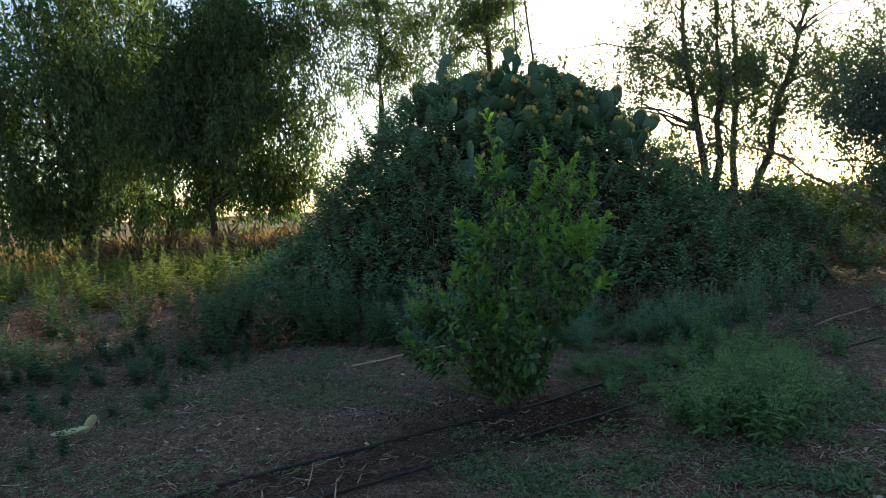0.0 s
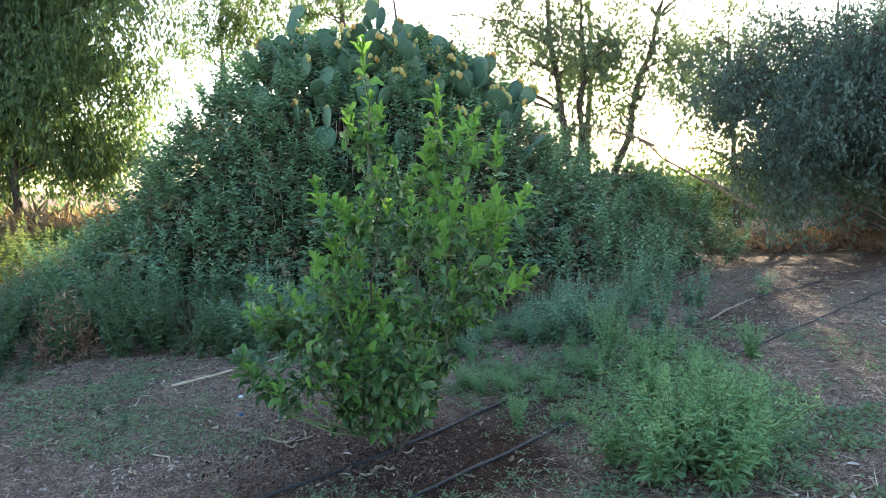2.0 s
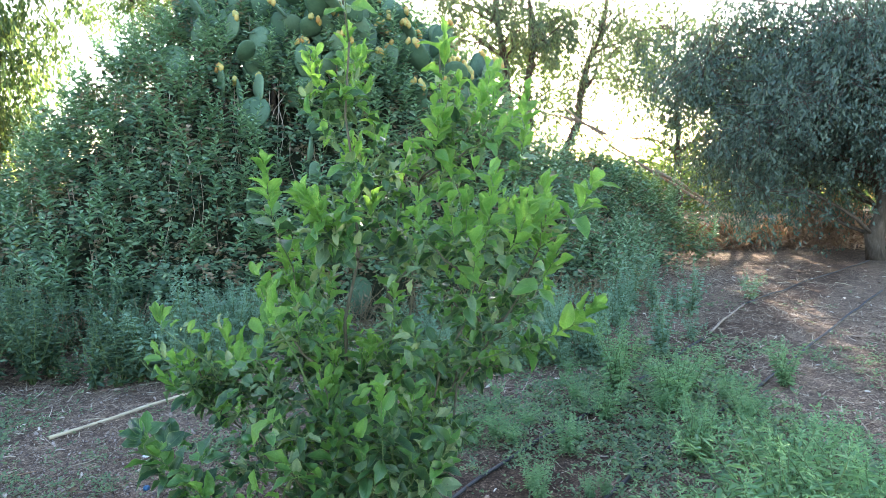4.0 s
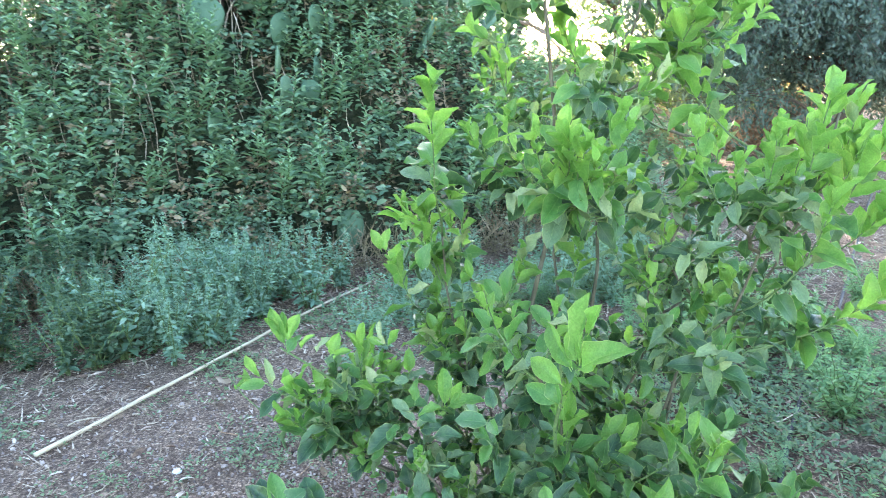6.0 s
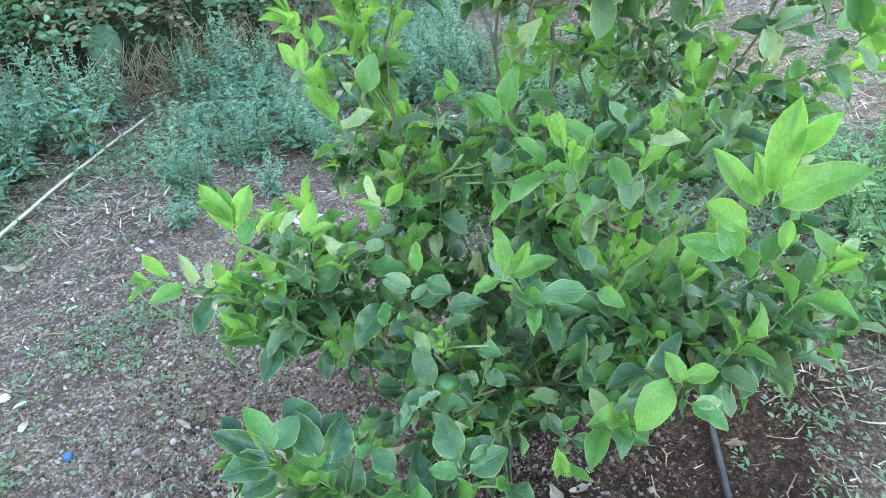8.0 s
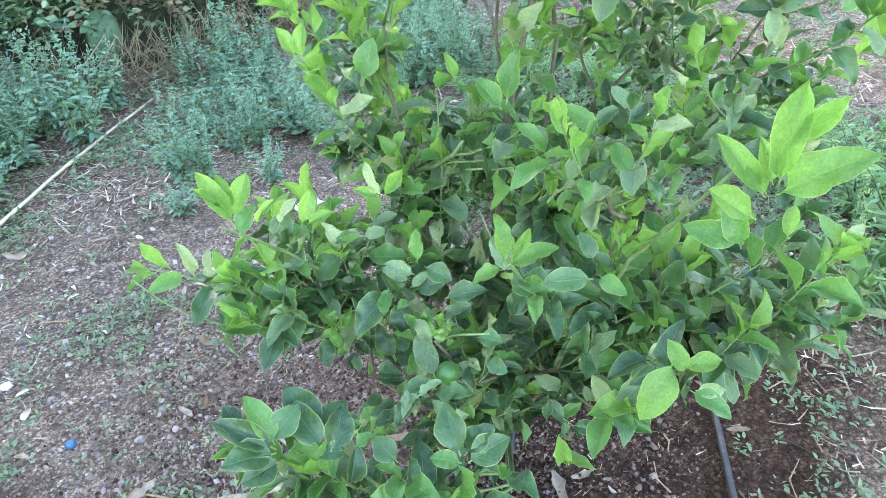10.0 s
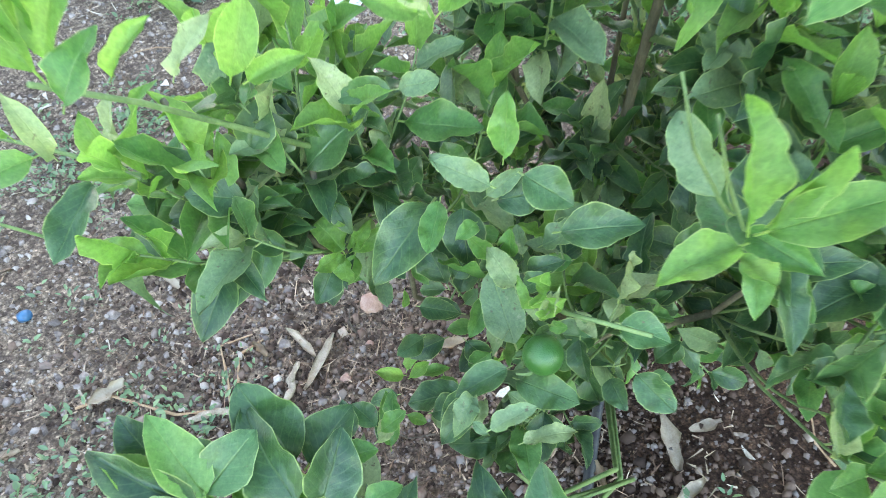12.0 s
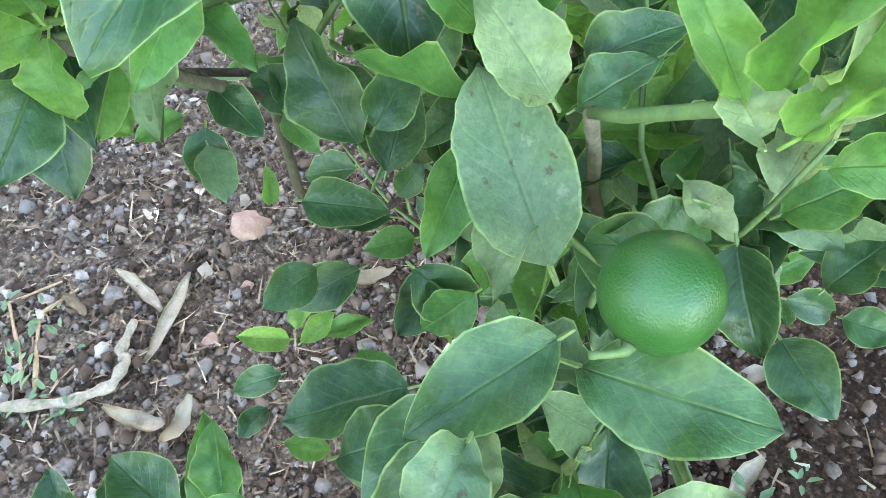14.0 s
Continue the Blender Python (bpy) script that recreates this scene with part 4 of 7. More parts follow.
def sprig(root, tip, young=0.4, step=0.035, size=0.075, seed=0, start=0.15, sick=0.07, bound=1.12):
    """A leafy twig that leaves its root sideways and turns up to its tip. Returns its path for the branch mesh."""
    g = random.Random(seed)
    root, tip = Vector(root), Vector(tip)
    middling = 0.33 if tip.z > 0.95 else 0.18
    length = (tip - root).length
    knee = Vector((root.x + (tip.x - root.x) * 0.72, root.y + (tip.y - root.y) * 0.72, root.z + (tip.z - root.z) * 0.3))
    pts = []
    for i in range(7):
        s = i / 6
        p = root * (1 - s) ** 2 + knee * (2 * s * (1 - s)) + tip * s * s
        if 0 < i < 6:
            p += Vector((g.uniform(-1, 1), g.uniform(-1, 1), g.uniform(-1, 1))) * 0.012 * length
        pts.append(p)
    thick = 0.0018 + 0.003 * min(length, 0.6)
    path = [(p, thick + (0.0012 - thick) * i / 6) for i, p in enumerate(pts)]
    n = max(4, int(length * (1 - start) / step))
    turn = g.uniform(0, math.tau)
    for i in range(n + 2):
        s = start + (1 - start) * min(i / n, 1.0)
        k = min(int(s * 6), 5)
        p = pts[k].lerp(pts[k + 1], s * 6 - k)
        along = (pts[k + 1] - pts[k]).normalized()
        turn += 2.4 + g.uniform(-0.5, 0.5)
        side = Matrix.Rotation(turn, 3, along) @ along.orthogonal().normalized()
        tipness = i / (n + 1)
        fresh = tipness > 1 - young
        out = (0.75 if fresh else 0.3) + 1.3 * tipness ** 2 if i <= n else 3.0
        way = side + along * out + Vector((0, 0, (0.15 if fresh else -0.3 * g.random())))
        up = along * (0.9 if fresh else 0.4) + Vector((g.uniform(-0.8, 0.8), g.uniform(-0.8, 0.8), 0.7))
        L = size * g.uniform(0.6, 1.2) * (1.0 - 0.3 * max(0, tipness - 0.75) * 4 * (0.5 + young * 0.2))
        q = g.random()
        kind = "sick" if q < sick else ("young" if fresh else ("mid" if (young > 0.05 and tipness > 0.75 - young) or g.random() < middling else "dark"))
        odd = g.random()
        if kind == "dark" and odd < (0.2 if p.z > 0.5 else 0.06):
            kind = "sick2" if odd < 0.13 else "curl2"
        elif kind == "young" and odd < 0.3:
            kind = "curl"
        elif kind == "mid" and odd < 0.15:
            kind = "sick2"
        end = p + way.normalized() * L
        if free(p) and free(end) and airy(p) and airy(end) and leafy(p.lerp(end, 0.7), bound):
            add_leaf(kind, p, way, up, L)
    return path


def make_citrus():
    t = thing("citrus_tree", "young multi-stemmed citrus tree with bright green shoots", "tree", FOOT)
    g = random.Random(3)
    leaders = [  # foot offset, tip, girth
        ((0.0, 0.02, 0), (0.36, 6.2, 2.28), 0.0095), ((0.05, -0.02, 0), (0.8, 6.44, 2.05), 0.0085), ((-0.04, 0.0, 0), (0.2, 6.5, 1.2), 0.006),
        ((0.03, 0.05, 0), (0.7, 6.6, 1.75), 0.007), ((0.06, -0.04, 0), (1.08, 6.0, 1.5), 0.006), ((0.0, -0.05, 0), (0.22, 5.95, 0.95), 0.006),
        ((-0.05, 0.03, 0), (-0.2, 6.44, 0.92), 0.006), ((-0.03, 0.05, 0), (0.45, 6.8, 0.95), 0.006), ((0.07, 0.02, 0), (1.1, 6.5, 1.4), 0.0065),
        ((0.04, -0.05, 0), (0.78, 5.9, 1.4), 0.006)]
    nodes = []
    for i, (f, tip, r) in enumerate(leaders):
        path = bend(FOOT + Vector(f), tip, r, 0.003, 9, -0.08 if i else 0.0, 0.035, 50 + i)
        part("stem", tube([[(p - FOOT, q) for p, q in path]], 7), PALE_BARK, t)
        nodes += [p for p, q in path[2:]]
        sprig(path[7][0], path[-1][0], 0.55, 0.026, 0.072, 500 + i)
    shoots = []
    # bright shoots that stand out of the crown
    named = [((1.16, 5.84, 1.53), 0.6), ((1.17, 5.86, 1.08), 0.6), ((0.82, 6.44, 2.11), 0.5), ((0.02, 6.1, 1.0), 0.3), ((0.09, 6.3, 1.6), 0.5), ((0.53, 6.41, 1.74), 0.5), ((0.78, 5.8, 1.55), 0.6), ((0.32, 6.27, 1.18), 0.4), 
             ((0.7, 6.1, 1.75), 0.5), ((0.95, 5.85, 1.42), 0.6), ((0.36, 6.1, 2.3), 0.6), ((0.1, 6.6, 1.1), 0.4), ((1.19, 6.5, 1.44), 0.5),
             ((0.5, 6.35, 1.46), 0.4), ((0.19, 6.57, 1.25), 0.5), ((0.82, 6.14, 1.0), 0.4), ((0.0, 6.54, 0.9), 0.4),
             ((0.15, 6.45, 0.94), 0.4), ((0.12, 6.38, 0.8), 0.2), ((0.0, 6.06, 1.0), 0.45), ((0.46, 6.24, 0.92), 0.4), ((0.56, 6.17, 0.75), 0.2),
             ((0.06, 5.73, 0.86), 0.35), ((0.11, 5.87, 0.65), 0.2), ((-0.4, 6.5, 0.92), 0.35), ((0.22, 5.91, 0.57), 0.1), ((0.26, 5.9, 0.72), 0.1), ((0.14, 6.6, 0.4), 0.0), ((0.4, 5.75, 0.9), 0.3),
             ((-0.2, 6.42, 0.86), 0.3), ((-0.12, 6.5, 0.78), 0.1), ((-0.22, 6.68, 0.72), 0.2), ((0.0, 6.72, 0.85), 0.2),
             ((0.05, 6.42, 0.86), 0.2), ((0.2, 6.36, 0.95), 0.3), ((0.3, 6.1, 0.82), 0.2), ((0.36, 6.02, 0.7), 0.1), ((0.5, 6.0, 0.8), 0.2), ((0.28, 6.2, 0.62), 0.0), ((0.6, 5.95, 0.62), 0.1),
             ((1.0, 5.9, 1.5), 0.7), ((0.88, 5.75, 1.45), 0.7), ((1.08, 6.05, 1.45), 0.7), ((0.68, 5.7, 1.35), 0.6), ((1.0, 5.8, 1.3), 0.6),
             ((0.165, 6.576, 1.25), 0.6), ((0.2, 6.567, 1.13), 0.5), ((0.74, 6.24, 1.67), 0.6), ((1.06, 6.54, 1.97), 0.6), ((1.2, 6.48, 1.88), 0.6), ((0.58, 6.4, 1.15), 0.5), ((0.2, 5.9, 1.5), 0.5)]
    for i, (p, y) in enumerate(named):
        p = Vector(p)
        root = min(nodes, key=lambda q: (q - p).length if q.z < p.z - 0.18 else 9)
        if (root - p).length > 0.7:
            root = p + (root - p).normalized() * 0.7
        shoots.append(sprig(root, p, y * (0.6 if p.z < 0.95 else 1.15), 0.017 if p.z < 0.95 else 0.016, 0.08 if p.z < 1.05 else 0.09, 700 + i, 0.4, 0.04, 9.0 if p.z > 1.0 else 1.5))
    # a bough into each lobe, and sprigs from the bough to the lobe's outside
    k = 0
    for j, (c, r) in enumerate(LOBES):
        low = [q for q in nodes if q.z < c.z + 0.02 and free(q.lerp(c, 0.5))] or nodes[:8]
        root = min(low, key=lambda q: (q - c).length + 0.7 * abs(q.z - c.z + 0.2))
        bough = bend(root, c, 0.0055, 0.0035, 5, -0.06 * (c - root).length, 0.01, 300 + j)
        if all(free(p, 0.8) for p, q in bough):
            part("branch", tube([[(p - FOOT, q) for p, q in bough]], 6), PALE_BARK if j % 3 else GREEN_STEM, t)
        for i in range(max(5, int((1020 if c.z < 0.95 else 520) * r.x * r.y * r.z / 0.0052 / 46))):
            a, e = g.uniform(0, math.tau), g.uniform(-0.55, 1.0)
            w = math.sqrt(1 - e * e) if abs(e) < 1 else 0.0
            f = g.uniform(0.6, 1.0)
            p = Vector((c.x + r.x * f * w * math.cos(a), c.y + r.y * f * w * math.sin(a), c.z + r.z * f * e))
            if p.z < 0.22 or not free(p, 1.2):
                continue
            start = bough[g.choice((2, 3, 4, 5))][0]
            start = Vector((start.x, start.y, min(start.z, p.z - 0.03)))
            if (start - p).length < 0.07 or not free(start.lerp(p, 0.5)):
                continue
            top = not any(leafy(p + Vector((0, 0, q))) for q in (0.12, 0.24, 0.4))
            fresh = (0.55 if g.random() < 0.8 else 0.0) if p.z > 1.0 and top else (0.4 if g.random() < (0.7 if p.z > 0.75 and top else 0.16) else 0.0)
            if fresh and top:
                p.z += g.uniform(0.0, 0.12 if p.z > 1.0 else 0.06)
            shoots.append(sprig(start, p, fresh, 0.0185, 0.075 if p.z < 0.9 else 0.067, 900 + k, 0.2, 0.07, 1.35 if fresh and top else 1.08))
            k += 1
    # short twigs that clothe the foot of the stems
    for i in range(64):
        a, r = g.uniform(0, math.tau), g.uniform(0.1, 0.36)
        p = Vector((0.46 + r * math.cos(a), 6.5 + r * math.sin(a), g.uniform(0.16, 0.44)))
        if not leafy(p, 1.5) or not free(p, 1.1) or not airy(p):
            continue
        shoots.append(sprig(min(nodes, key=lambda q: (q - p).length + 0.5 * abs(q.z - p.z)), p, 0.0, 0.017, 0.072, 1400 + i, 0.2, 0.05, 1.8))
    # a low spray that leans out in front
    for i, p in enumerate(((-0.38, 6.28, 0.64), (-0.3, 6.2, 0.6), (-0.22, 6.1, 0.6), (-0.08, 5.97, 0.62), (0.02, 5.92, 0.55), (-0.16, 6.02, 0.52))):
        shoots.append(sprig((0.12, 6.1, 0.27), p, 0.12, 0.012, 0.085, 860 + i, 0.55, 0.04, 9.0))
    for i, p in enumerate(((0.587, 5.64, 0.79), (0.5, 5.77, 0.87), (0.37, 5.66, 0.93), (0.5, 5.7, 0.72), (0.42, 5.72, 0.82), (0.62, 5.76, 0.7), (0.32, 5.76, 0.75), (0.45, 5.8, 0.65), (0.56, 5.66, 0.68))):
        shoots.append(sprig((0.48, 6.1, 0.38), p, 0.15 if i % 4 == 2 else 0.0, 0.018, 0.082, 1960 + i, 0.4, 0.1, 9.0))
    # leafy sprays on the side towards the open soil
    for i, p in enumerate(((-0.25, 6.46, 0.86), (-0.2, 6.52, 0.8), (-0.14, 6.43, 0.89), (-0.28, 6.4, 0.82), (-0.1, 6.46, 0.76), (-0.19, 6.38, 0.79), (-0.05, 6.4, 0.84), (-0.22, 6.6, 0.78))):
        shoots.append(sprig((0.06, 6.46, 0.6), p, 0.25 if i % 3 == 0 else 0.0, 0.015, 0.078, 1860 + i, 0.4, 0.12, 9.0))
    for s in shoots:
        if sum(not airy(p) for p, r in s) >= 2:
            continue
        part("branch", tube([[(p - FOOT, r) for p, r in s]], 5), GREEN_STEM, t)
    return t


citrus = make_citrus()


# sprays of leaves round the lime
hero("dark", (-0.039, 6.187, 0.634), (-0.102, 6.206, 0.626), 0.033, (-0.36, -0.26, 0.9), 0)
hero("dark", (-0.034, 6.189, 0.603), (-0.017, 6.118, 0.622), 0.042, (-0.49, -0.07, 0.87), 2)
hero("sick2", (-0.004, 6.215, 0.597), (0.016, 6.278, 0.66), 0.054, (-0.56, -0.38, 0.74), 2)
hero("sick", (0.022, 6.243, 0.657), (0.012, 6.274, 0.702), 0.043, (-0.65, -0.46, 0.61), 0)
hero("mid", (0.028, 6.286, 0.616), (-0.026, 6.271, 0.585), 0.032, (-0.49, -0.44, 0.75), 2)
hero("dark", (0.045, 6.169, 0.623), (0.013, 6.137, 0.602), 0.033, (-0.63, -0.06, 0.78), 1)
hero("dark", (0.065, 6.137, 0.56), (0.044, 6.1, 0.559), 0.038, (-0.6, 0.05, 0.8), 0)
hero("dark", (0.052, 6.186, 0.592), (0.034, 6.226, 0.577), 0.040, (-0.6, -0.21, 0.77), 2)
hero("mid", (0.11, 6.169, 0.575), (0.133, 6.14, 0.613), 0.038, (-0.74, -0.05, 0.67), 0)
hero("sick2", (0.124, 6.183, 0.576), (0.113, 6.136, 0.576), 0.030, (-0.72, -0.06, 0.69), 1)
hero("dark", (-0.09, 6.448, 0.621), (-0.118, 6.415, 0.589), 0.043, (-0.14, -0.77, 0.62), 0)
hero("young", (-0.065, 6.427, 0.635), (-0.097, 6.408, 0.616), 0.039, (-0.21, -0.78, 0.6), 3)
hero("mid", (-0.051, 6.354, 0.705), (-0.092, 6.333, 0.687), 0.023, (-0.32, -0.78, 0.55), 0)
hero("dark", (0.073, 6.404, 0.49), (0.063, 6.463, 0.553), 0.043, (-0.46, -0.61, 0.65), 1)
hero("dark", (0.059, 6.394, 0.474), (0.104, 6.409, 0.531), 0.041, (-0.48, -0.54, 0.69), 0)
hero("dark", (0.06, 6.384, 0.441), (0.023, 6.435, 0.445), 0.037, (-0.38, -0.52, 0.76), 2)
hero("dark", (-0.025, 6.451, 0.551), (-0.048, 6.429, 0.52), 0.032, (-0.27, -0.68, 0.68), 3)
hero("dark", (0.038, 6.4, 0.389), (-0.027, 6.428, 0.372), 0.038, (-0.29, -0.49, 0.82), 0)
hero("dark", (-0.044, 6.258, 0.502), (-0.104, 6.301, 0.494), 0.045, (-0.22, -0.38, 0.9), 2)
hero("dark", (-0.059, 6.223, 0.562), (-0.117, 6.214, 0.567), 0.035, (-0.23, -0.28, 0.93), 0)
hero("sick", (-0.07, 6.195, 0.595), (-0.099, 6.179, 0.604), 0.025, (-0.28, -0.2, 0.94), 1)
hero("sick2", (-0.127, 6.128, 0.688), (-0.09, 6.109, 0.715), 0.023, (-0.41, -0.05, 0.91), 0)
hero("sick2", (-0.126, 6.126, 0.683), (-0.131, 6.144, 0.689), 0.012, (-0.32, -0.11, 0.94), 1)
hero("mid", (-0.155, 6.251, 0.566), (-0.135, 6.273, 0.589), 0.022, (-0.04, -0.43, 0.9), 2)
hero("dark", (-0.167, 6.262, 0.56), (-0.173, 6.303, 0.571), 0.027, (0.04, -0.47, 0.88), 0)
hero("young", (-0.013, 6.455, 0.284), (0.025, 6.456, 0.332), 0.032, (-0.25, -0.5, 0.83), 0)
hero("young", (-0.016, 6.452, 0.281), (-0.054, 6.471, 0.308), 0.030, (-0.19, -0.5, 0.84), 1)
hero("young", (-0.016, 6.446, 0.278), (0.023, 6.431, 0.305), 0.027, (-0.25, -0.47, 0.85), 2)
hero("mid", (-0.002, 6.439, 0.278), (0.054, 6.425, 0.265), 0.021, (-0.27, -0.44, 0.85), 0)
hero("dark", (-0.04, 6.438, 0.268), (-0.088, 6.461, 0.273), 0.031, (-0.14, -0.48, 0.87), 3)
hero("mid", (0.121, 6.246, 0.625), (0.087, 6.273, 0.617), 0.025, (-0.72, -0.34, 0.61), 0)
hero("dark", (0.173, 6.264, 0.599), (0.145, 6.312, 0.576), 0.038, (-0.73, -0.35, 0.59), 1)
hero("dark", (0.089, 6.376, 0.621), (0.064, 6.346, 0.585), 0.037, (-0.58, -0.56, 0.59), 0)
hero("sick", (0.088, 6.212, 0.591), (0.083, 6.174, 0.577), 0.026, (-0.67, -0.16, 0.72), 2)
hero("mid", (0.121, 6.225, 0.541), (0.144, 6.225, 0.564), 0.023, (-0.69, -0.21, 0.69), 1)
hero("dark", (0.12, 6.119, 0.528), (0.124, 6.09, 0.535), 0.037, (-0.67, 0.07, 0.74), 0)
hero("dark", (0.039, 6.429, 0.533), (0.021, 6.47, 0.548), 0.034, (-0.39, -0.66, 0.64), 2)
hero("sick", (-0.097, 6.261, 0.511), (-0.099, 6.235, 0.513), 0.020, (-0.17, -0.32, 0.93), 0)
hero("mid", (-0.047, 6.301, 0.496), (-0.06, 6.266, 0.489), 0.034, (-0.26, -0.38, 0.89), 3)
hero("dark", (-0.021, 6.316, 0.771), (-0.117, 6.297, 0.737), 0.054, (-0.44, -0.58, 0.69), 0)
hero("mid", (-0.025, 6.301, 0.786), (-0.067, 6.271, 0.759), 0.033, (-0.51, -0.55, 0.66), 2)
hero("dark", (-0.166, 6.442, 0.778), (-0.241, 6.463, 0.79), 0.051, (-0.13, -0.82, 0.56), 1)
hero("dark", (-0.161, 6.434, 0.77), (-0.214, 6.427, 0.762), 0.051, (-0.17, -0.78, 0.6), 0)
hero("dark", (-0.171, 6.433, 0.732), (-0.235, 6.407, 0.692), 0.041, (-0.13, -0.72, 0.68), 2)
hero("sick2", (0.014, 6.283, 0.79), (-0.016, 6.324, 0.818), 0.025, (-0.59, -0.57, 0.57), 2)
hero("sick2", (0.009, 6.276, 0.779), (0.038, 6.255, 0.811), 0.022, (-0.64, -0.49, 0.59), 0)
hero("dark", (0.018, 6.274, 0.771), (0.054, 6.228, 0.792), 0.040, (-0.66, -0.44, 0.61), 2)
hero("dark", (0.015, 6.19, 0.791), (0.06, 6.13, 0.817), 0.040, (-0.73, -0.28, 0.62), 0)
hero("mid", (-0.006, 6.27, 0.761), (-0.035, 6.265, 0.764), 0.021, (-0.55, -0.49, 0.67), 1)
hero("dark", (-0.263, 6.247, 0.629), (-0.271, 6.311, 0.701), 0.073, (-0.0, -0.51, 0.86), 2)
hero("dark", (-0.26, 6.241, 0.626), (-0.195, 6.25, 0.659), 0.056, (-0.09, -0.43, 0.9), 0)
hero("mid", (-0.24, 6.233, 0.623), (-0.196, 6.213, 0.631), 0.045, (-0.11, -0.37, 0.92), 1)
hero("dark", (0.005, 6.103, 0.751), (0.018, 6.058, 0.758), 0.040, (-0.67, -0.08, 0.74), 0)
hero("dark", (-0.012, 6.067, 0.733), (-0.017, 6.022, 0.729), 0.036, (-0.61, 0.0, 0.79), 2)
hero("dark", (-0.114, 6.442, 0.802), (-0.105, 6.443, 0.851), 0.046, (-0.33, -0.81, 0.48), 0)
hero("dark", (-0.278, 6.255, 0.632), (-0.293, 6.28, 0.658), 0.049, (0.03, -0.47, 0.88), 1)
hero("dark", (-0.364, 6.328, 0.663), (-0.37, 6.359, 0.702), 0.059, (0.2, -0.6, 0.77), 0)
hero("dark", (-0.321, 6.299, 0.637), (-0.327, 6.325, 0.654), 0.047, (0.11, -0.53, 0.84), 0)
hero("dark", (-0.352, 6.244, 0.652), (-0.432, 6.261, 0.687), 0.065, (-0.03, -0.61, 0.79), 0)
hero("dark", (-0.348, 6.248, 0.656), (-0.412, 6.322, 0.727), 0.051, (-0.04, -0.64, 0.77), 1)
hero("dark", (-0.347, 6.26, 0.665), (-0.283, 6.261, 0.701), 0.050, (-0.12, -0.62, 0.78), 2)
hero("mid", (-0.345, 6.253, 0.66), (-0.346, 6.312, 0.736), 0.050, (-0.08, -0.64, 0.76), 0)
hero("dark", (-0.353, 6.232, 0.644), (-0.423, 6.231, 0.652), 0.065, (-0.03, -0.58, 0.81), 2)
hero("dark", (-0.276, 6.195, 0.629), (-0.219, 6.215, 0.681), 0.061, (-0.19, -0.55, 0.81), 0)
hero("dark", (-0.284, 6.206, 0.635), (-0.289, 6.287, 0.708), 0.058, (-0.15, -0.6, 0.79), 1)
hero("dark", (-0.255, 6.179, 0.624), (-0.299, 6.204, 0.643), 0.051, (-0.16, -0.54, 0.83), 3)
hero("mid", (-0.24, 6.175, 0.625), (-0.204, 6.163, 0.638), 0.043, (-0.22, -0.51, 0.83), 1)
hero("dark", (-0.154, 6.004, 0.655), (-0.129, 6.065, 0.717), 0.052, (-0.34, -0.4, 0.85), 0)
hero("dark", (-0.149, 5.999, 0.655), (-0.095, 5.984, 0.695), 0.052, (-0.36, -0.35, 0.86), 2)
hero("dark", (-0.152, 5.988, 0.649), (-0.092, 5.953, 0.684), 0.052, (-0.36, -0.32, 0.87), 0)
hero("mid", (-0.161, 5.996, 0.649), (-0.194, 6.033, 0.665), 0.046, (-0.29, -0.38, 0.88), 1)
hero("dark", (-0.217, 6.09, 0.629), (-0.223, 6.143, 0.657), 0.042, (-0.23, -0.47, 0.85), 0)
hero("young", (-0.029, 6.009, 0.959), (-0.019, 6.031, 1.035), 0.038, (-0.61, -0.5, 0.61), 0)
hero("young", (-0.026, 6.006, 0.959), (0.019, 5.952, 1.0), 0.038, (-0.64, -0.43, 0.64), 3)
hero("young", (-0.031, 6.007, 0.955), (-0.084, 6.026, 0.955), 0.033, (-0.56, -0.49, 0.67), 1)
hero("young", (-0.037, 6.008, 0.951), (-0.049, 5.978, 0.951), 0.031, (-0.58, -0.45, 0.68), 2)
hero("young", (-0.02, 6.004, 0.963), (0.01, 5.992, 1.017), 0.026, (-0.64, -0.46, 0.62), 2)
hero("dark", (-0.004, 6.216, 0.859), (0.013, 6.167, 0.843), 0.040, (-0.5, -0.58, 0.64), 0)
hero("sick2", (-0.025, 6.223, 0.85), (-0.058, 6.258, 0.878), 0.030, (-0.45, -0.64, 0.63), 0)
hero("mid", (-0.011, 6.228, 0.865), (0.007, 6.239, 0.926), 0.030, (-0.5, -0.63, 0.59), 2)
hero("dark", (-0.01, 6.377, 0.865), (-0.066, 6.402, 0.876), 0.030, (-0.4, -0.73, 0.55), 1)
hero("sick2", (-0.01, 6.377, 0.865), (0.022, 6.35, 0.875), 0.030, (-0.45, -0.7, 0.55), 0)
hero("dark", (-0.15, 6.426, 0.841), (-0.122, 6.424, 0.889), 0.045, (-0.3, -0.77, 0.56), 0)
hero("dark", (-0.17, 6.407, 0.807), (-0.217, 6.428, 0.832), 0.045, (-0.24, -0.76, 0.61), 2)
hero("dark", (0.019, 5.884, 0.995), (0.018, 5.904, 1.036), 0.029, (-0.72, -0.32, 0.62), 1)
hero("dark", (0.004, 5.875, 0.975), (-0.048, 5.922, 0.977), 0.039, (-0.65, -0.32, 0.68), 2)
hero("mid", (-0.003, 5.859, 0.991), (-0.017, 5.81, 0.99), 0.028, (-0.7, -0.23, 0.68), 0)
hero("curl", (-0.094, 6.396, 0.682), (-0.106, 6.414, 0.736), 0.037, (-0.29, -0.77, 0.58), 0)
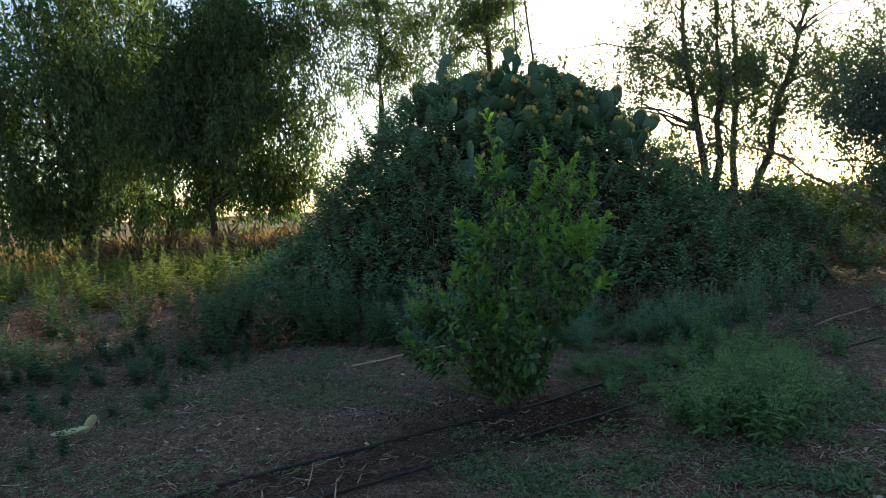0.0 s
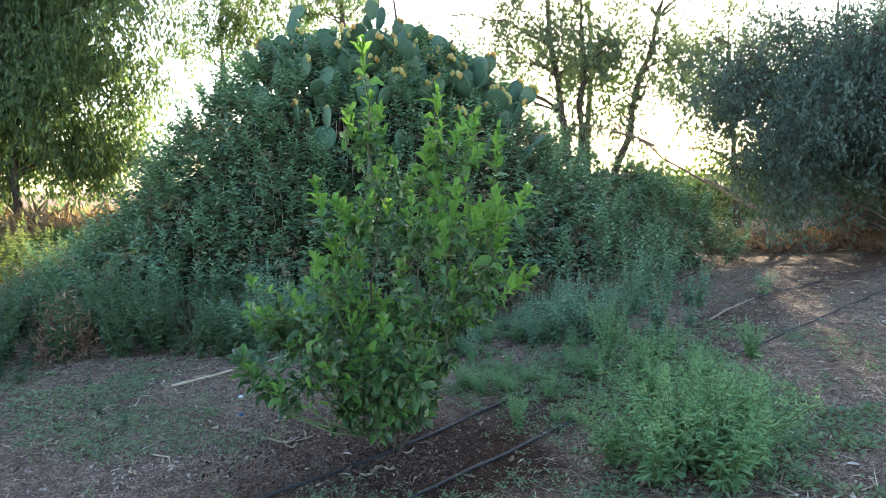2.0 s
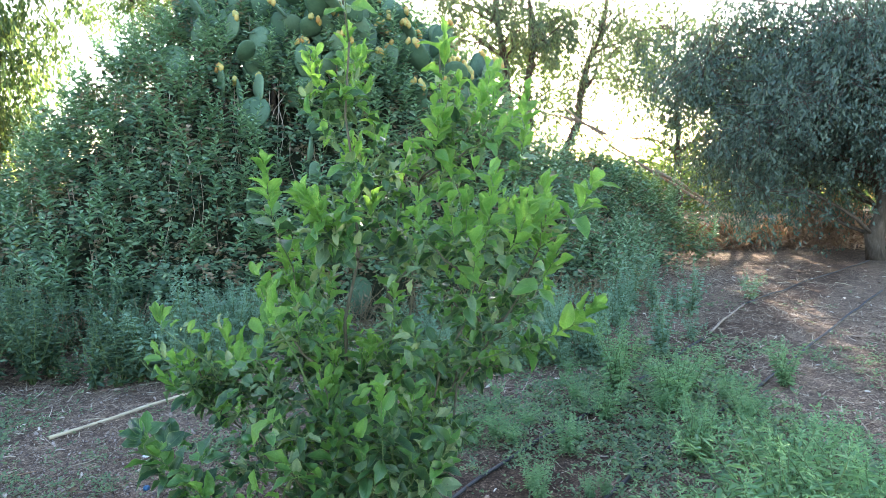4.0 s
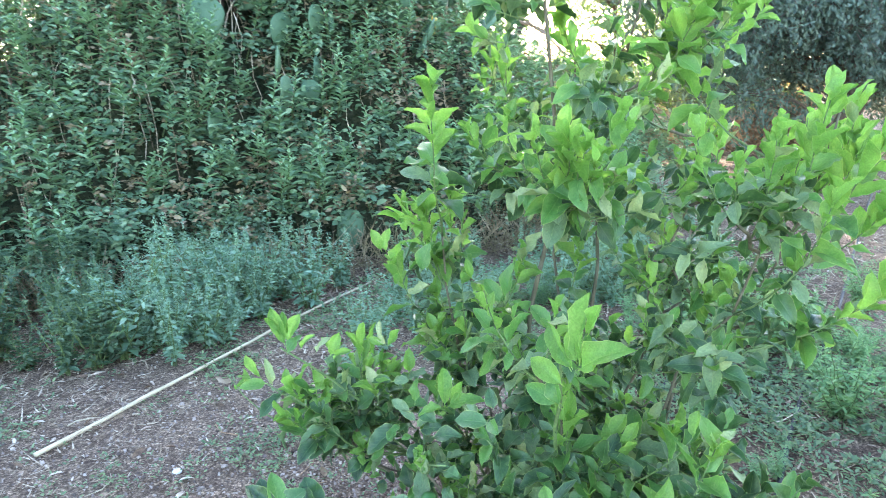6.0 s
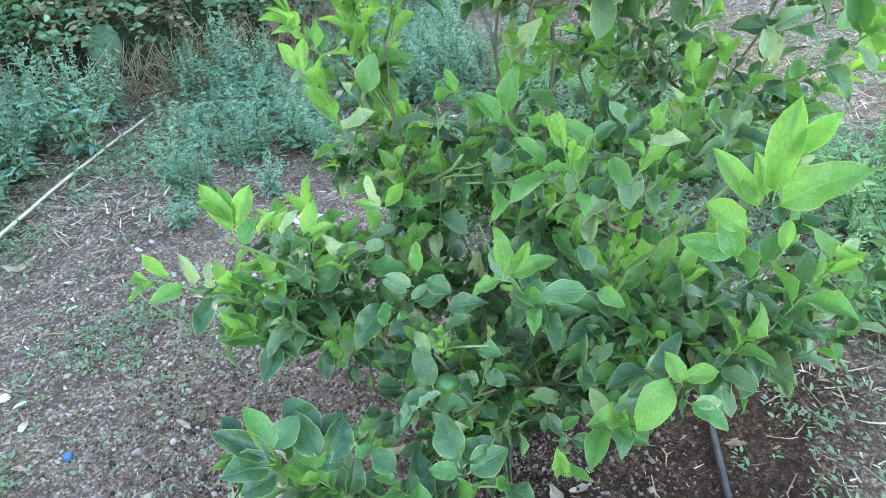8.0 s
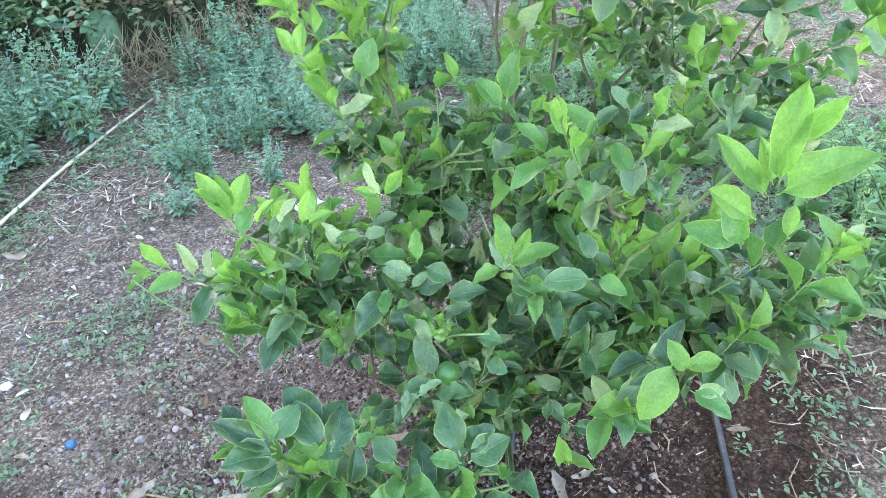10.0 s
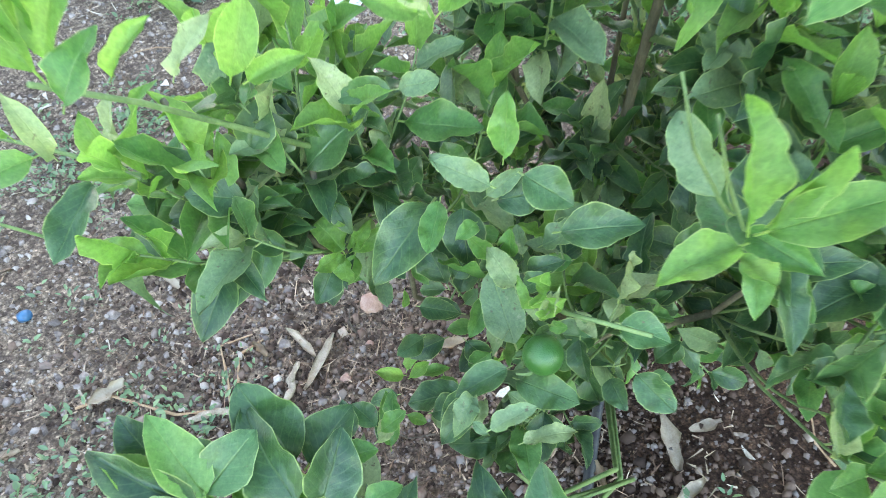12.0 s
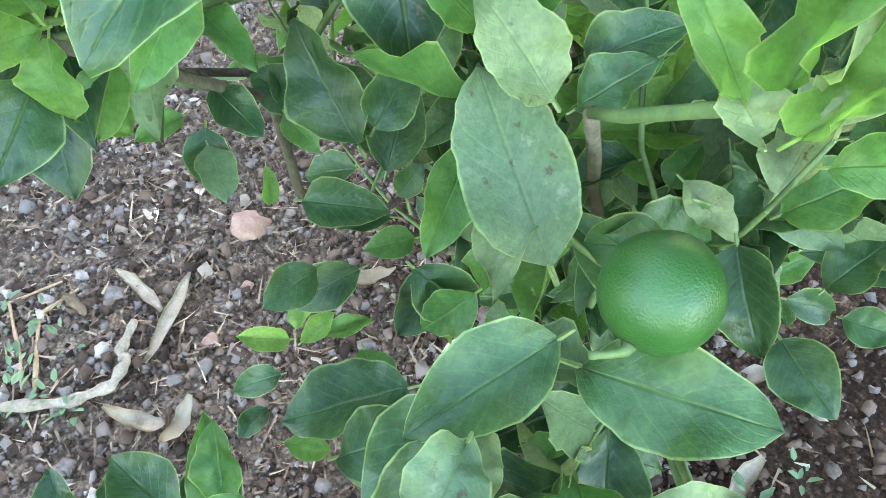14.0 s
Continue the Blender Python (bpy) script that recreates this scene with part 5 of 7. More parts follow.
hero("curl", (-0.089, 6.394, 0.684), (-0.056, 6.383, 0.724), 0.022, (-0.36, -0.72, 0.59), 1)
hero("curl", (-0.094, 6.394, 0.68), (-0.115, 6.378, 0.655), 0.036, (-0.27, -0.7, 0.66), 2)
hero("curl", (-0.093, 6.394, 0.681), (-0.135, 6.398, 0.684), 0.025, (-0.25, -0.73, 0.63), 1)
hero("young", (-0.089, 6.392, 0.681), (-0.05, 6.377, 0.703), 0.025, (-0.36, -0.7, 0.61), 0)
hero("young", (-0.097, 6.403, 0.674), (-0.094, 6.41, 0.699), 0.022, (-0.29, -0.74, 0.61), 1)
hero("dark", (-0.101, 6.414, 0.653), (-0.141, 6.393, 0.633), 0.037, (-0.21, -0.7, 0.68), 0)
hero("curl", (-0.032, 6.166, 0.741), (-0.038, 6.183, 0.77), 0.012, (-0.68, -0.26, 0.68), 0)
hero("curl", (-0.03, 6.162, 0.742), (-0.015, 6.154, 0.795), 0.016, (-0.74, -0.2, 0.64), 1)
hero("curl", (-0.033, 6.156, 0.737), (-0.018, 6.132, 0.777), 0.018, (-0.72, -0.14, 0.68), 1)
hero("csick", (-0.031, 6.159, 0.733), (-0.035, 6.174, 0.755), 0.015, (-0.67, -0.22, 0.71), 0)
hero("csick", (-0.027, 6.156, 0.743), (-0.02, 6.148, 0.786), 0.018, (-0.73, -0.17, 0.66), 1)
hero("mid", (-0.032, 6.148, 0.736), (-0.028, 6.127, 0.75), 0.015, (-0.69, -0.12, 0.72), 2)
hero("dark", (0.045, 6.355, 0.693), (0.012, 6.313, 0.643), 0.054, (-0.57, -0.53, 0.63), 0)
hero("dark", (0.031, 6.368, 0.555), (0.066, 6.365, 0.592), 0.035, (-0.51, -0.51, 0.7), 1)
hero("dark", (0.026, 6.37, 0.539), (0.025, 6.42, 0.607), 0.045, (-0.46, -0.56, 0.69), 2)
hero("mid", (0.029, 6.283, 0.666), (0.011, 6.309, 0.701), 0.025, (-0.6, -0.48, 0.64), 2)
hero("mid", (0.04, 6.272, 0.67), (0.043, 6.276, 0.708), 0.026, (-0.65, -0.43, 0.63), 0)
hero("dark", (0.043, 6.251, 0.66), (0.067, 6.223, 0.686), 0.028, (-0.68, -0.33, 0.66), 1)
hero("dark", (0.026, 6.241, 0.654), (0.046, 6.222, 0.679), 0.024, (-0.64, -0.32, 0.69), 2)
hero("sick2", (0.075, 6.262, 0.669), (0.104, 6.221, 0.716), 0.039, (-0.74, -0.33, 0.59), 0)
hero("dark", (-0.081, 6.196, 0.61), (-0.14, 6.186, 0.6), 0.036, (-0.29, -0.24, 0.93), 1)
hero("curl2", (-0.087, 6.189, 0.628), (-0.125, 6.176, 0.633), 0.029, (-0.32, -0.23, 0.92), 0)
hero("dark", (-0.136, 6.276, 0.556), (-0.174, 6.256, 0.553), 0.026, (-0.14, -0.38, 0.91), 0)
hero("mid", (-0.179, 6.238, 0.599), (-0.146, 6.23, 0.612), 0.025, (-0.14, -0.36, 0.92), 2)
hero("dark", (-0.202, 6.257, 0.584), (-0.188, 6.288, 0.611), 0.024, (-0.04, -0.44, 0.9), 0)
hero("young", (0.069, 5.674, 1.158), (0.073, 5.668, 1.28), 0.047, (-0.88, -0.29, 0.37), 0)
hero("young", (0.066, 5.671, 1.149), (0.073, 5.594, 1.224), 0.059, (-0.88, -0.25, 0.41), 3)
hero("young", (0.059, 5.684, 1.145), (0.042, 5.739, 1.216), 0.036, (-0.85, -0.33, 0.41), 1)
hero("young", (0.045, 5.684, 1.12), (0.013, 5.736, 1.156), 0.045, (-0.83, -0.33, 0.46), 2)
hero("young", (0.061, 5.682, 1.148), (0.05, 5.705, 1.183), 0.027, (-0.85, -0.31, 0.43), 0)
hero("young", (0.081, 5.671, 1.206), (0.085, 5.62, 1.276), 0.029, (-0.9, -0.26, 0.35), 2)
hero("young", (0.067, 5.679, 1.158), (0.058, 5.696, 1.214), 0.027, (-0.86, -0.3, 0.41), 1)
hero("mid", (0.046, 5.693, 1.084), (0.011, 5.753, 1.103), 0.037, (-0.8, -0.33, 0.49), 0)
hero("mid", (0.042, 5.693, 1.078), (0.039, 5.717, 1.144), 0.036, (-0.82, -0.32, 0.48), 1)
hero("young", (-0.284, 6.331, 1.033), (-0.305, 6.364, 1.119), 0.037, (-0.38, -0.82, 0.42), 0)
hero("young", (-0.28, 6.338, 1.048), (-0.282, 6.35, 1.111), 0.031, (-0.39, -0.82, 0.42), 1)
hero("young", (-0.28, 6.334, 1.04), (-0.246, 6.329, 1.105), 0.037, (-0.41, -0.81, 0.42), 0)
hero("young", (-0.28, 6.343, 1.057), (-0.323, 6.362, 1.097), 0.024, (-0.37, -0.83, 0.42), 2)
hero("mid", (-0.284, 6.321, 1.016), (-0.259, 6.315, 1.065), 0.030, (-0.4, -0.8, 0.45), 3)
hero("young", (-0.252, 6.321, 1.022), (-0.226, 6.308, 1.061), 0.019, (-0.43, -0.79, 0.45), 1)
hero("young", (-0.191, 6.29, 1.005), (-0.168, 6.285, 1.058), 0.032, (-0.47, -0.76, 0.45), 0)
hero("young", (-0.184, 6.285, 1.004), (-0.154, 6.257, 1.026), 0.023, (-0.48, -0.74, 0.47), 1)
hero("sick", (-0.219, 6.31, 1.011), (-0.198, 6.302, 1.055), 0.023, (-0.45, -0.77, 0.45), 1)
hero("sick", (-0.076, 6.225, 1.029), (-0.091, 6.245, 1.084), 0.021, (-0.56, -0.71, 0.43), 0)
hero("young", (-0.073, 6.222, 1.029), (-0.043, 6.199, 1.071), 0.030, (-0.58, -0.69, 0.44), 2)
hero("young", (-0.079, 6.228, 1.03), (-0.113, 6.243, 1.051), 0.023, (-0.54, -0.71, 0.44), 1)
hero("young", (0.06, 5.765, 0.845), (-0.021, 5.763, 0.789), 0.061, (-0.67, -0.32, 0.67), 3)
hero("young", (0.064, 5.749, 0.841), (0.081, 5.706, 0.869), 0.043, (-0.72, -0.29, 0.63), 0)
hero("young", (0.059, 5.745, 0.835), (0.062, 5.775, 0.88), 0.036, (-0.71, -0.32, 0.63), 1)
hero("mid", (0.05, 5.729, 0.818), (0.053, 5.665, 0.809), 0.036, (-0.7, -0.26, 0.67), 1)
hero("sick", (0.054, 5.723, 0.819), (0.067, 5.687, 0.831), 0.029, (-0.71, -0.27, 0.66), 0)
hero("young", (0.159, 6.014, 1.02), (0.158, 6.03, 1.079), 0.035, (-0.74, -0.51, 0.43), 0)
hero("young", (0.161, 6.01, 1.02), (0.184, 5.975, 1.059), 0.031, (-0.76, -0.49, 0.43), 1)
hero("young", (0.157, 6.012, 1.016), (0.124, 6.046, 1.04), 0.027, (-0.73, -0.52, 0.44), 2)
hero("mid", (0.239, 6.225, 1.086), (0.255, 6.214, 1.185), 0.048, (-0.73, -0.61, 0.32), 0)
hero("mid", (0.23, 6.23, 1.077), (0.206, 6.264, 1.14), 0.043, (-0.71, -0.63, 0.33), 1)
hero("young", (0.189, 6.303, 1.129), (0.178, 6.312, 1.182), 0.026, (-0.68, -0.67, 0.3), 1)
hero("young", (0.064, 6.616, 1.15), (0.042, 6.629, 1.213), 0.037, (-0.52, -0.81, 0.25), 0)
hero("young", (0.073, 6.61, 1.149), (0.079, 6.606, 1.217), 0.037, (-0.54, -0.8, 0.25), 1)
hero("young", (0.064, 6.524, 1.076), (0.077, 6.518, 1.111), 0.028, (-0.55, -0.77, 0.32), 2)
hero("mid", (0.128, 6.491, 1.11), (0.149, 6.48, 1.189), 0.056, (-0.6, -0.75, 0.28), 0)
hero("young", (-0.33, 6.615, 0.85), (-0.352, 6.69, 0.848), 0.034, (-0.3, -0.6, 0.7), 1)
hero("young", (-0.325, 6.6, 0.855), (-0.372, 6.65, 0.82), 0.03, (-0.3, -0.6, 0.7), 0)
hero("young", (-0.31, 6.57, 0.865), (-0.335, 6.6, 0.93), 0.032, (-0.3, -0.7, 0.5), 2)
hero("mid", (-0.3, 6.54, 0.86), (-0.37, 6.53, 0.87), 0.036, (-0.2, -0.7, 0.6), 0)
hero("sick", (-0.29, 6.52, 0.86), (-0.3, 6.5, 0.93), 0.03, (-0.3, -0.7, 0.6), 1)
hero("dark", (-0.27, 6.5, 0.84), (-0.34, 6.45, 0.82), 0.04, (-0.2, -0.6, 0.7), 2)
hero("dark", (-0.24, 6.48, 0.83), (-0.2, 6.42, 0.87), 0.04, (-0.3, -0.6, 0.7), 0)
part("branch", tube([bend(Vector((-0.1, 6.45, 0.66)) - FOOT, Vector((-0.33, 6.62, 0.855)) - FOOT, 0.0035, 0.002, 6, 0.02, 0.008, 17)], 6), GREEN_STEM, citrus)
hero("dark", (0.055, 6.412, 0.476), (0.029, 6.452, 0.464), 0.028, (-0.42, -0.55, 0.73), 0)
hero("mid", (0.054, 6.357, 0.447), (0.019, 6.372, 0.455), 0.030, (-0.42, -0.44, 0.79), 1)
hero("dark", (0.037, 6.310, 0.476), (-0.016, 6.305, 0.464), 0.036, (-0.43, -0.39, 0.81), 2)
hero("mid", (-0.008, 6.251, 0.559), (-0.034, 6.266, 0.534), 0.030, (-0.44, -0.34, 0.83), 0)
hero("dark", (-0.023, 6.303, 0.440), (-0.063, 6.316, 0.444), 0.039, (-0.29, -0.37, 0.88), 1)
hero("dark", (-0.086, 6.368, 0.377), (-0.115, 6.367, 0.379), 0.032, (-0.14, -0.44, 0.89), 2)
hero("young", (-0.084, 6.438, 0.626), (-0.077, 6.416, 0.600), 0.029, (-0.19, -0.80, 0.57), 0)
hero("mid", (-0.014, 6.438, 0.627), (-0.015, 6.395, 0.622), 0.023, (-0.36, -0.76, 0.54), 1)
hero("dark", (-0.011, 6.460, 0.565), (-0.013, 6.413, 0.558), 0.027, (-0.32, -0.72, 0.62), 2)
hero("dark", (0.032, 6.465, 0.553), (0.037, 6.438, 0.524), 0.036, (-0.39, -0.69, 0.61), 0)
hero("mid", (0.021, 6.441, 0.535), (0.015, 6.403, 0.531), 0.021, (-0.38, -0.65, 0.66), 1)
hero("sick2", (-0.032, 6.443, 0.545), (-0.047, 6.407, 0.536), 0.027, (-0.28, -0.69, 0.67), 2)
hero("young", (-0.012, 6.418, 0.530), (-0.021, 6.410, 0.503), 0.014, (-0.33, -0.63, 0.70), 0)
hero("mid", (-0.036, 6.445, 0.568), (-0.068, 6.447, 0.571), 0.019, (-0.28, -0.72, 0.64), 1)
hero("dark", (0.059, 6.384, 0.464), (0.077, 6.375, 0.488), 0.022, (-0.43, -0.50, 0.75), 2)
hero("curl2", (0.130, 6.207, 0.587), (0.113, 6.175, 0.542), 0.023, (-0.73, -0.18, 0.66), 0)
hero("dark", (0.133, 6.183, 0.551), (0.165, 6.131, 0.560), 0.036, (-0.70, -0.12, 0.71), 1)
hero("dark", (0.146, 6.132, 0.507), (0.175, 6.121, 0.536), 0.032, (-0.67, 0.01, 0.74), 2)
hero("mid", (0.124, 6.176, 0.593), (0.172, 6.131, 0.576), 0.032, (-0.74, -0.11, 0.66), 0)
hero("dark", (-0.007, 6.177, 0.497), (0.003, 6.139, 0.501), 0.034, (-0.39, -0.11, 0.91), 1)
hero("mid", (-0.039, 6.197, 0.514), (-0.028, 6.176, 0.528), 0.016, (-0.33, -0.17, 0.93), 2)
hero("mid", (-0.108, 6.307, 0.459), (-0.089, 6.288, 0.440), 0.017, (-0.12, -0.41, 0.91), 0)
hero("sick", (-0.072, 6.142, 0.571), (-0.024, 6.112, 0.597), 0.028, (-0.36, -0.09, 0.93), 1)
hero("dark", (-0.109, 6.249, 0.539), (-0.074, 6.220, 0.558), 0.050, (-0.24, -0.33, 0.91), 2)
hero("dark", (-0.023, 6.285, 0.564), (-0.008, 6.249, 0.532), 0.032, (-0.42, -0.39, 0.82), 0)
hero("dark", (-0.010, 6.398, 0.509), (0.020, 6.349, 0.515), 0.035, (-0.37, -0.53, 0.77), 1)
hero("dark", (-0.007, 6.391, 0.444), (-0.054, 6.394, 0.442), 0.043, (-0.34, -0.47, 0.81), 2)
hero("dark", (0.175, 6.280, 0.660), (0.131, 6.288, 0.624), 0.053, (-0.77, -0.34, 0.54), 0)
hero("mid", (0.062, 6.310, 0.658), (0.035, 6.328, 0.673), 0.027, (-0.63, -0.46, 0.63), 1)
hero("sick2", (0.068, 6.279, 0.643), (0.075, 6.298, 0.677), 0.020, (-0.64, -0.39, 0.66), 2)
hero("dark", (-0.177, 6.294, 0.531), (-0.174, 6.326, 0.531), 0.036, (-0.08, -0.42, 0.90), 0)
hero("mid", (-0.167, 6.245, 0.533), (-0.141, 6.278, 0.583), 0.025, (-0.11, -0.32, 0.94), 1)
hero("sick", (-0.184, 6.243, 0.574), (-0.146, 6.233, 0.605), 0.026, (-0.07, -0.35, 0.93), 2)
part("branch", tube([[(Vector(p) - FOOT, r) for p, r in (((0.012, 6.224, 0.674), 0.0022), ((0.004, 6.208, 0.688), 0.0025), ((-0.002, 6.176, 0.715), 0.0024), ((-0.009, 6.161, 0.73), 0.0024), ((-0.02, 6.14, 0.752), 0.0022), ((-0.01, 6.06, 0.79), 0.002))]], 8), GREEN_STEM, citrus, "young green twig")
part("branch", tube([bend(Vector((0.26, 6.32, 0.25)) - FOOT, Vector((0.012, 6.224, 0.674)) - FOOT, 0.0055, 0.003, 6, 0.01, 0.006, 2)], 7), PALE_BARK, citrus)
part("branch", tube([[(Vector(p) - FOOT, r) for p, r in (((0.38, 6.36, 0.1), 0.005), ((0.12, 6.12, 0.24), 0.0045), ((-0.12, 6.08, 0.38), 0.004), ((-0.22, 6.17, 0.52), 0.0035), ((-0.25, 6.22, 0.6), 0.0025))]], 7), GREEN_STEM, citrus)
part("branch", tube([[(Vector(p) - FOOT, r) for p, r in (((0.3, 6.3, 0.15), 0.005), ((0.1, 6.12, 0.3), 0.004), ((-0.04, 6.12, 0.42), 0.003), ((-0.08, 6.15, 0.52), 0.0025))]], 7), GREEN_STEM, citrus)
part("branch", tube([bend(Vector((0.3, 6.1, 0.6)) - FOOT, Vector((0.06, 5.72, 1.17)) - FOOT, 0.005, 0.0025, 6, 0.02, 0.01, 6)], 7), GREEN_STEM, citrus)
part("branch", tube([bend(Vector((0.1, 6.5, 0.6)) - FOOT, Vector((-0.29, 6.36, 1.02)) - FOOT, 0.004, 0.0022, 6, 0.02, 0.01, 7)], 7), GREEN_STEM, citrus)
part("branch", tube([bend(Vector((0.33, 6.5, 0.25)) - FOOT, Vector((-0.03, 6.47, 0.58)) - FOOT, 0.0045, 0.0025, 6, 0.02, 0.008, 3)], 7), BARK, citrus)
part("branch", tube([bend(Vector((0.3, 6.45, 0.3)) - FOOT, Vector((0.06, 6.43, 0.4)) - FOOT, 0.005, 0.003, 6, 0.02, 0.008, 4)], 7), BARK, citrus)
part("branch", tube([bend(Vector((0.25, 6.35, 0.25)) - FOOT, Vector((-0.02, 6.22, 0.5)) - FOOT, 0.005, 0.003, 6, 0.02, 0.008, 5)], 7), GREEN_STEM, citrus)


# ---- lime ----
def lime_material():
    m = Mat("lime_skin", 0.36, 0.5)
    dots = m.node("ShaderNodeTexVoronoi", Scale=950.0, Vector=m.coord).outputs["Distance"]
    m.color(m.mix(m.ramp(dots, [(0.05, (0.7, 0.7, 0.7)), (0.4, (0, 0, 0))]), m.ramp(m.noise(60.0, 3.0), [(0.3, (0.022, 0.09, 0.015)), (0.7, (0.04, 0.125, 0.023))]), (0.02, 0.075, 0.014)))
    m.bump(m.math("ADD", m.math("MULTIPLY", dots, 0.6), m.math("MULTIPLY", m.noise(420.0, 2.0), 0.3)), 0.3, 0.0012)
    return m.mat


def make_lime(at, r):
    t = thing("lime", "round glossy green unripe lime hanging among leaves", "fruit", at)
    bm = bmesh.new()
    bmesh.ops.create_uvsphere(bm, u_segments=40, v_segments=24, radius=r)
    axis = Vector((0.88, 0.1, 0.35)).normalized()
    for v in bm.verts:
        d = v.co.normalized().dot(axis)
        v.co *= 1 + 0.05 * max(0, d) ** 14 - 0.03 * max(0, -d) ** 10
    part("rind", bm, lime_material(), t)
    part("nipple", tube([[(axis * r * 1.0, r * 0.09), (axis * r * 1.06, r * 0.06)]], 8), DRY_LEAF, t, "brown dry blossom scar")
    b = -axis * r
    part("stalk", tube([[(b * 0.97, r * 0.14), (b * 1.1, r * 0.1), (b * 1.35 + Vector((0, 0.003, 0.004)), r * 0.075), (b * 1.7 + Vector((0, 0.008, 0.01)), r * 0.07)]], 8), GREEN_STEM, t)


make_lime((-0.008, 6.173, 0.637), 0.0217)


# ---- weeds ----
def weed_variant(seed, height, spread_r, n_stem, leaf_len, mat, spike, slim=0.42):
    """Meshes for one leafy weed: its stems and its leaves."""
    g = np.random.default_rng(seed)
    stems, base, way, up, size = [], [], [], [], []
    for k in range(n_stem):
        a = g.uniform(0, math.tau)
        lean = spread_r * g.random() ** 0.7
        h = height * g.uniform(0.6, 1.0)
        tip = Vector((math.cos(a) * lean, math.sin(a) * lean, h))
        path = bend((g.normal() * 0.02, g.normal() * 0.02, -0.02), tip, 0.005, 0.0025, 5, 0.05, 0.02, seed * 50 + k)
        stems.append(path)
        for i in range(int(h / 0.021)):
            s = 0.1 + 0.9 * g.random()
            q = min(int(s * 5), 4)
            p = path[q][0].lerp(path[q + 1][0], s * 5 - q)
            b = g.uniform(0, math.tau)
            base.append(np.array(p)), way.append(np.array((math.cos(b), math.sin(b), 0.35 - 0.7 * g.random()))), up.append(np.array((g.normal() * 0.3, g.normal() * 0.3, 1.0)))
            size.append(leaf_len * (1.2 - 0.75 * s) * g.uniform(0.7, 1.3))
        if spike and g.random() < 0.5:
            for i in range(26):
                s = g.random()
                base.append(np.array(tip) + (g.normal() * 0.006, g.normal() * 0.006, -0.08 + 0.17 * s)), way.append(np.array((g.normal(), g.normal(), 0.8))), up.append(g.normal(size=3)), size.append(0.022)
    a = np.array
    L = a(size)
    st = bpy.data.meshes.new("stems")
    bm = tube(stems, 3)
    bm.to_mesh(st)
    bm.free()
    st.materials.append(GREEN_STEM)
    lf = leaves("leaves", a(base), a(way), a(up), L, L * slim, LANCE)
    lf.materials.append(mat)
    return st, lf


TALL_WEEDS = [weed_variant(60 + i, h, r, n, 0.085, WEED, True) for i, (h, r, n) in enumerate([(0.55, 0.3, 11), (0.7, 0.28, 12), (0.45, 0.36, 12), (0.8, 0.26, 10), (0.6, 0.38, 15)])]


EDGE_WEEDS = [weed_variant(70 + i, h, r, n, 0.085, EDGE_WEED, True) for i, (h, r, n) in enumerate([(0.55, 0.3, 11), (0.7, 0.28, 12), (0.45, 0.36, 12)])]
FEATHERY = [weed_variant(90 + i, h, r, n, 0.085, PALE_WEED, True, 0.27) for i, (h, r, n) in enumerate([(0.65, 0.36, 24), (0.55, 0.42, 26), (0.75, 0.3, 20)])]


def plant_weed(x, y, size, k, label, group, pool=TALL_WEEDS):
    t = thing("weed", label, "weed", (x, y, lump(x, y) - 0.01), group)
    t.rotation_euler = (0, 0, rnd.uniform(0, 6.28))
    t.scale = (size, size, size * rnd.uniform(0.85, 1.15))
    st, lf = pool[k % len(pool)]
    tagged(part("stalk", st, None, t), kind="stuff")
    tagged(part("leafage", lf, None, t), kind="stuff")


def weed_growth(spots, pool, name, label, mat):
    """Many weeds, too far or too small to tell apart, as one growth of leaves."""
    vs, fs, off = [], [], 0
    for x, y, size in spots:
        me = pool[rnd.randrange(3)][1]
        co = np.empty(len(me.vertices) * 3)
        me.vertices.foreach_get("co", co)
        idx = np.empty(len(me.loops), dtype=np.int32)
        me.loops.foreach_get("vertex_index", idx)
        turn = rnd.uniform(0, 6.28)
        rot = np.array(((math.cos(turn), -math.sin(turn), 0), (math.sin(turn), math.cos(turn), 0), (0, 0, 1))) * size
        vs.append(co.reshape(-1, 3) @ rot.T + (x, y, lump(x, y)))
        fs.append(idx.reshape(-1, 3) + off)
        off += len(me.vertices)
    tagged(part(name, mesh_np(name, np.concatenate(vs), np.concatenate(fs)), mat), label, "weeds", kind="stuff")


def by_cane(x, y, left, right):
    """Whether a spot lies on the bare strip along the long cane."""
    side = ((x + 1.09) * 1.83 - (y - 8.2) * 2.23) / 2.885
    along = ((x + 1.09) * 2.23 + (y - 8.2) * 1.83) / 2.885
    return -left < side < right and along < 3.0


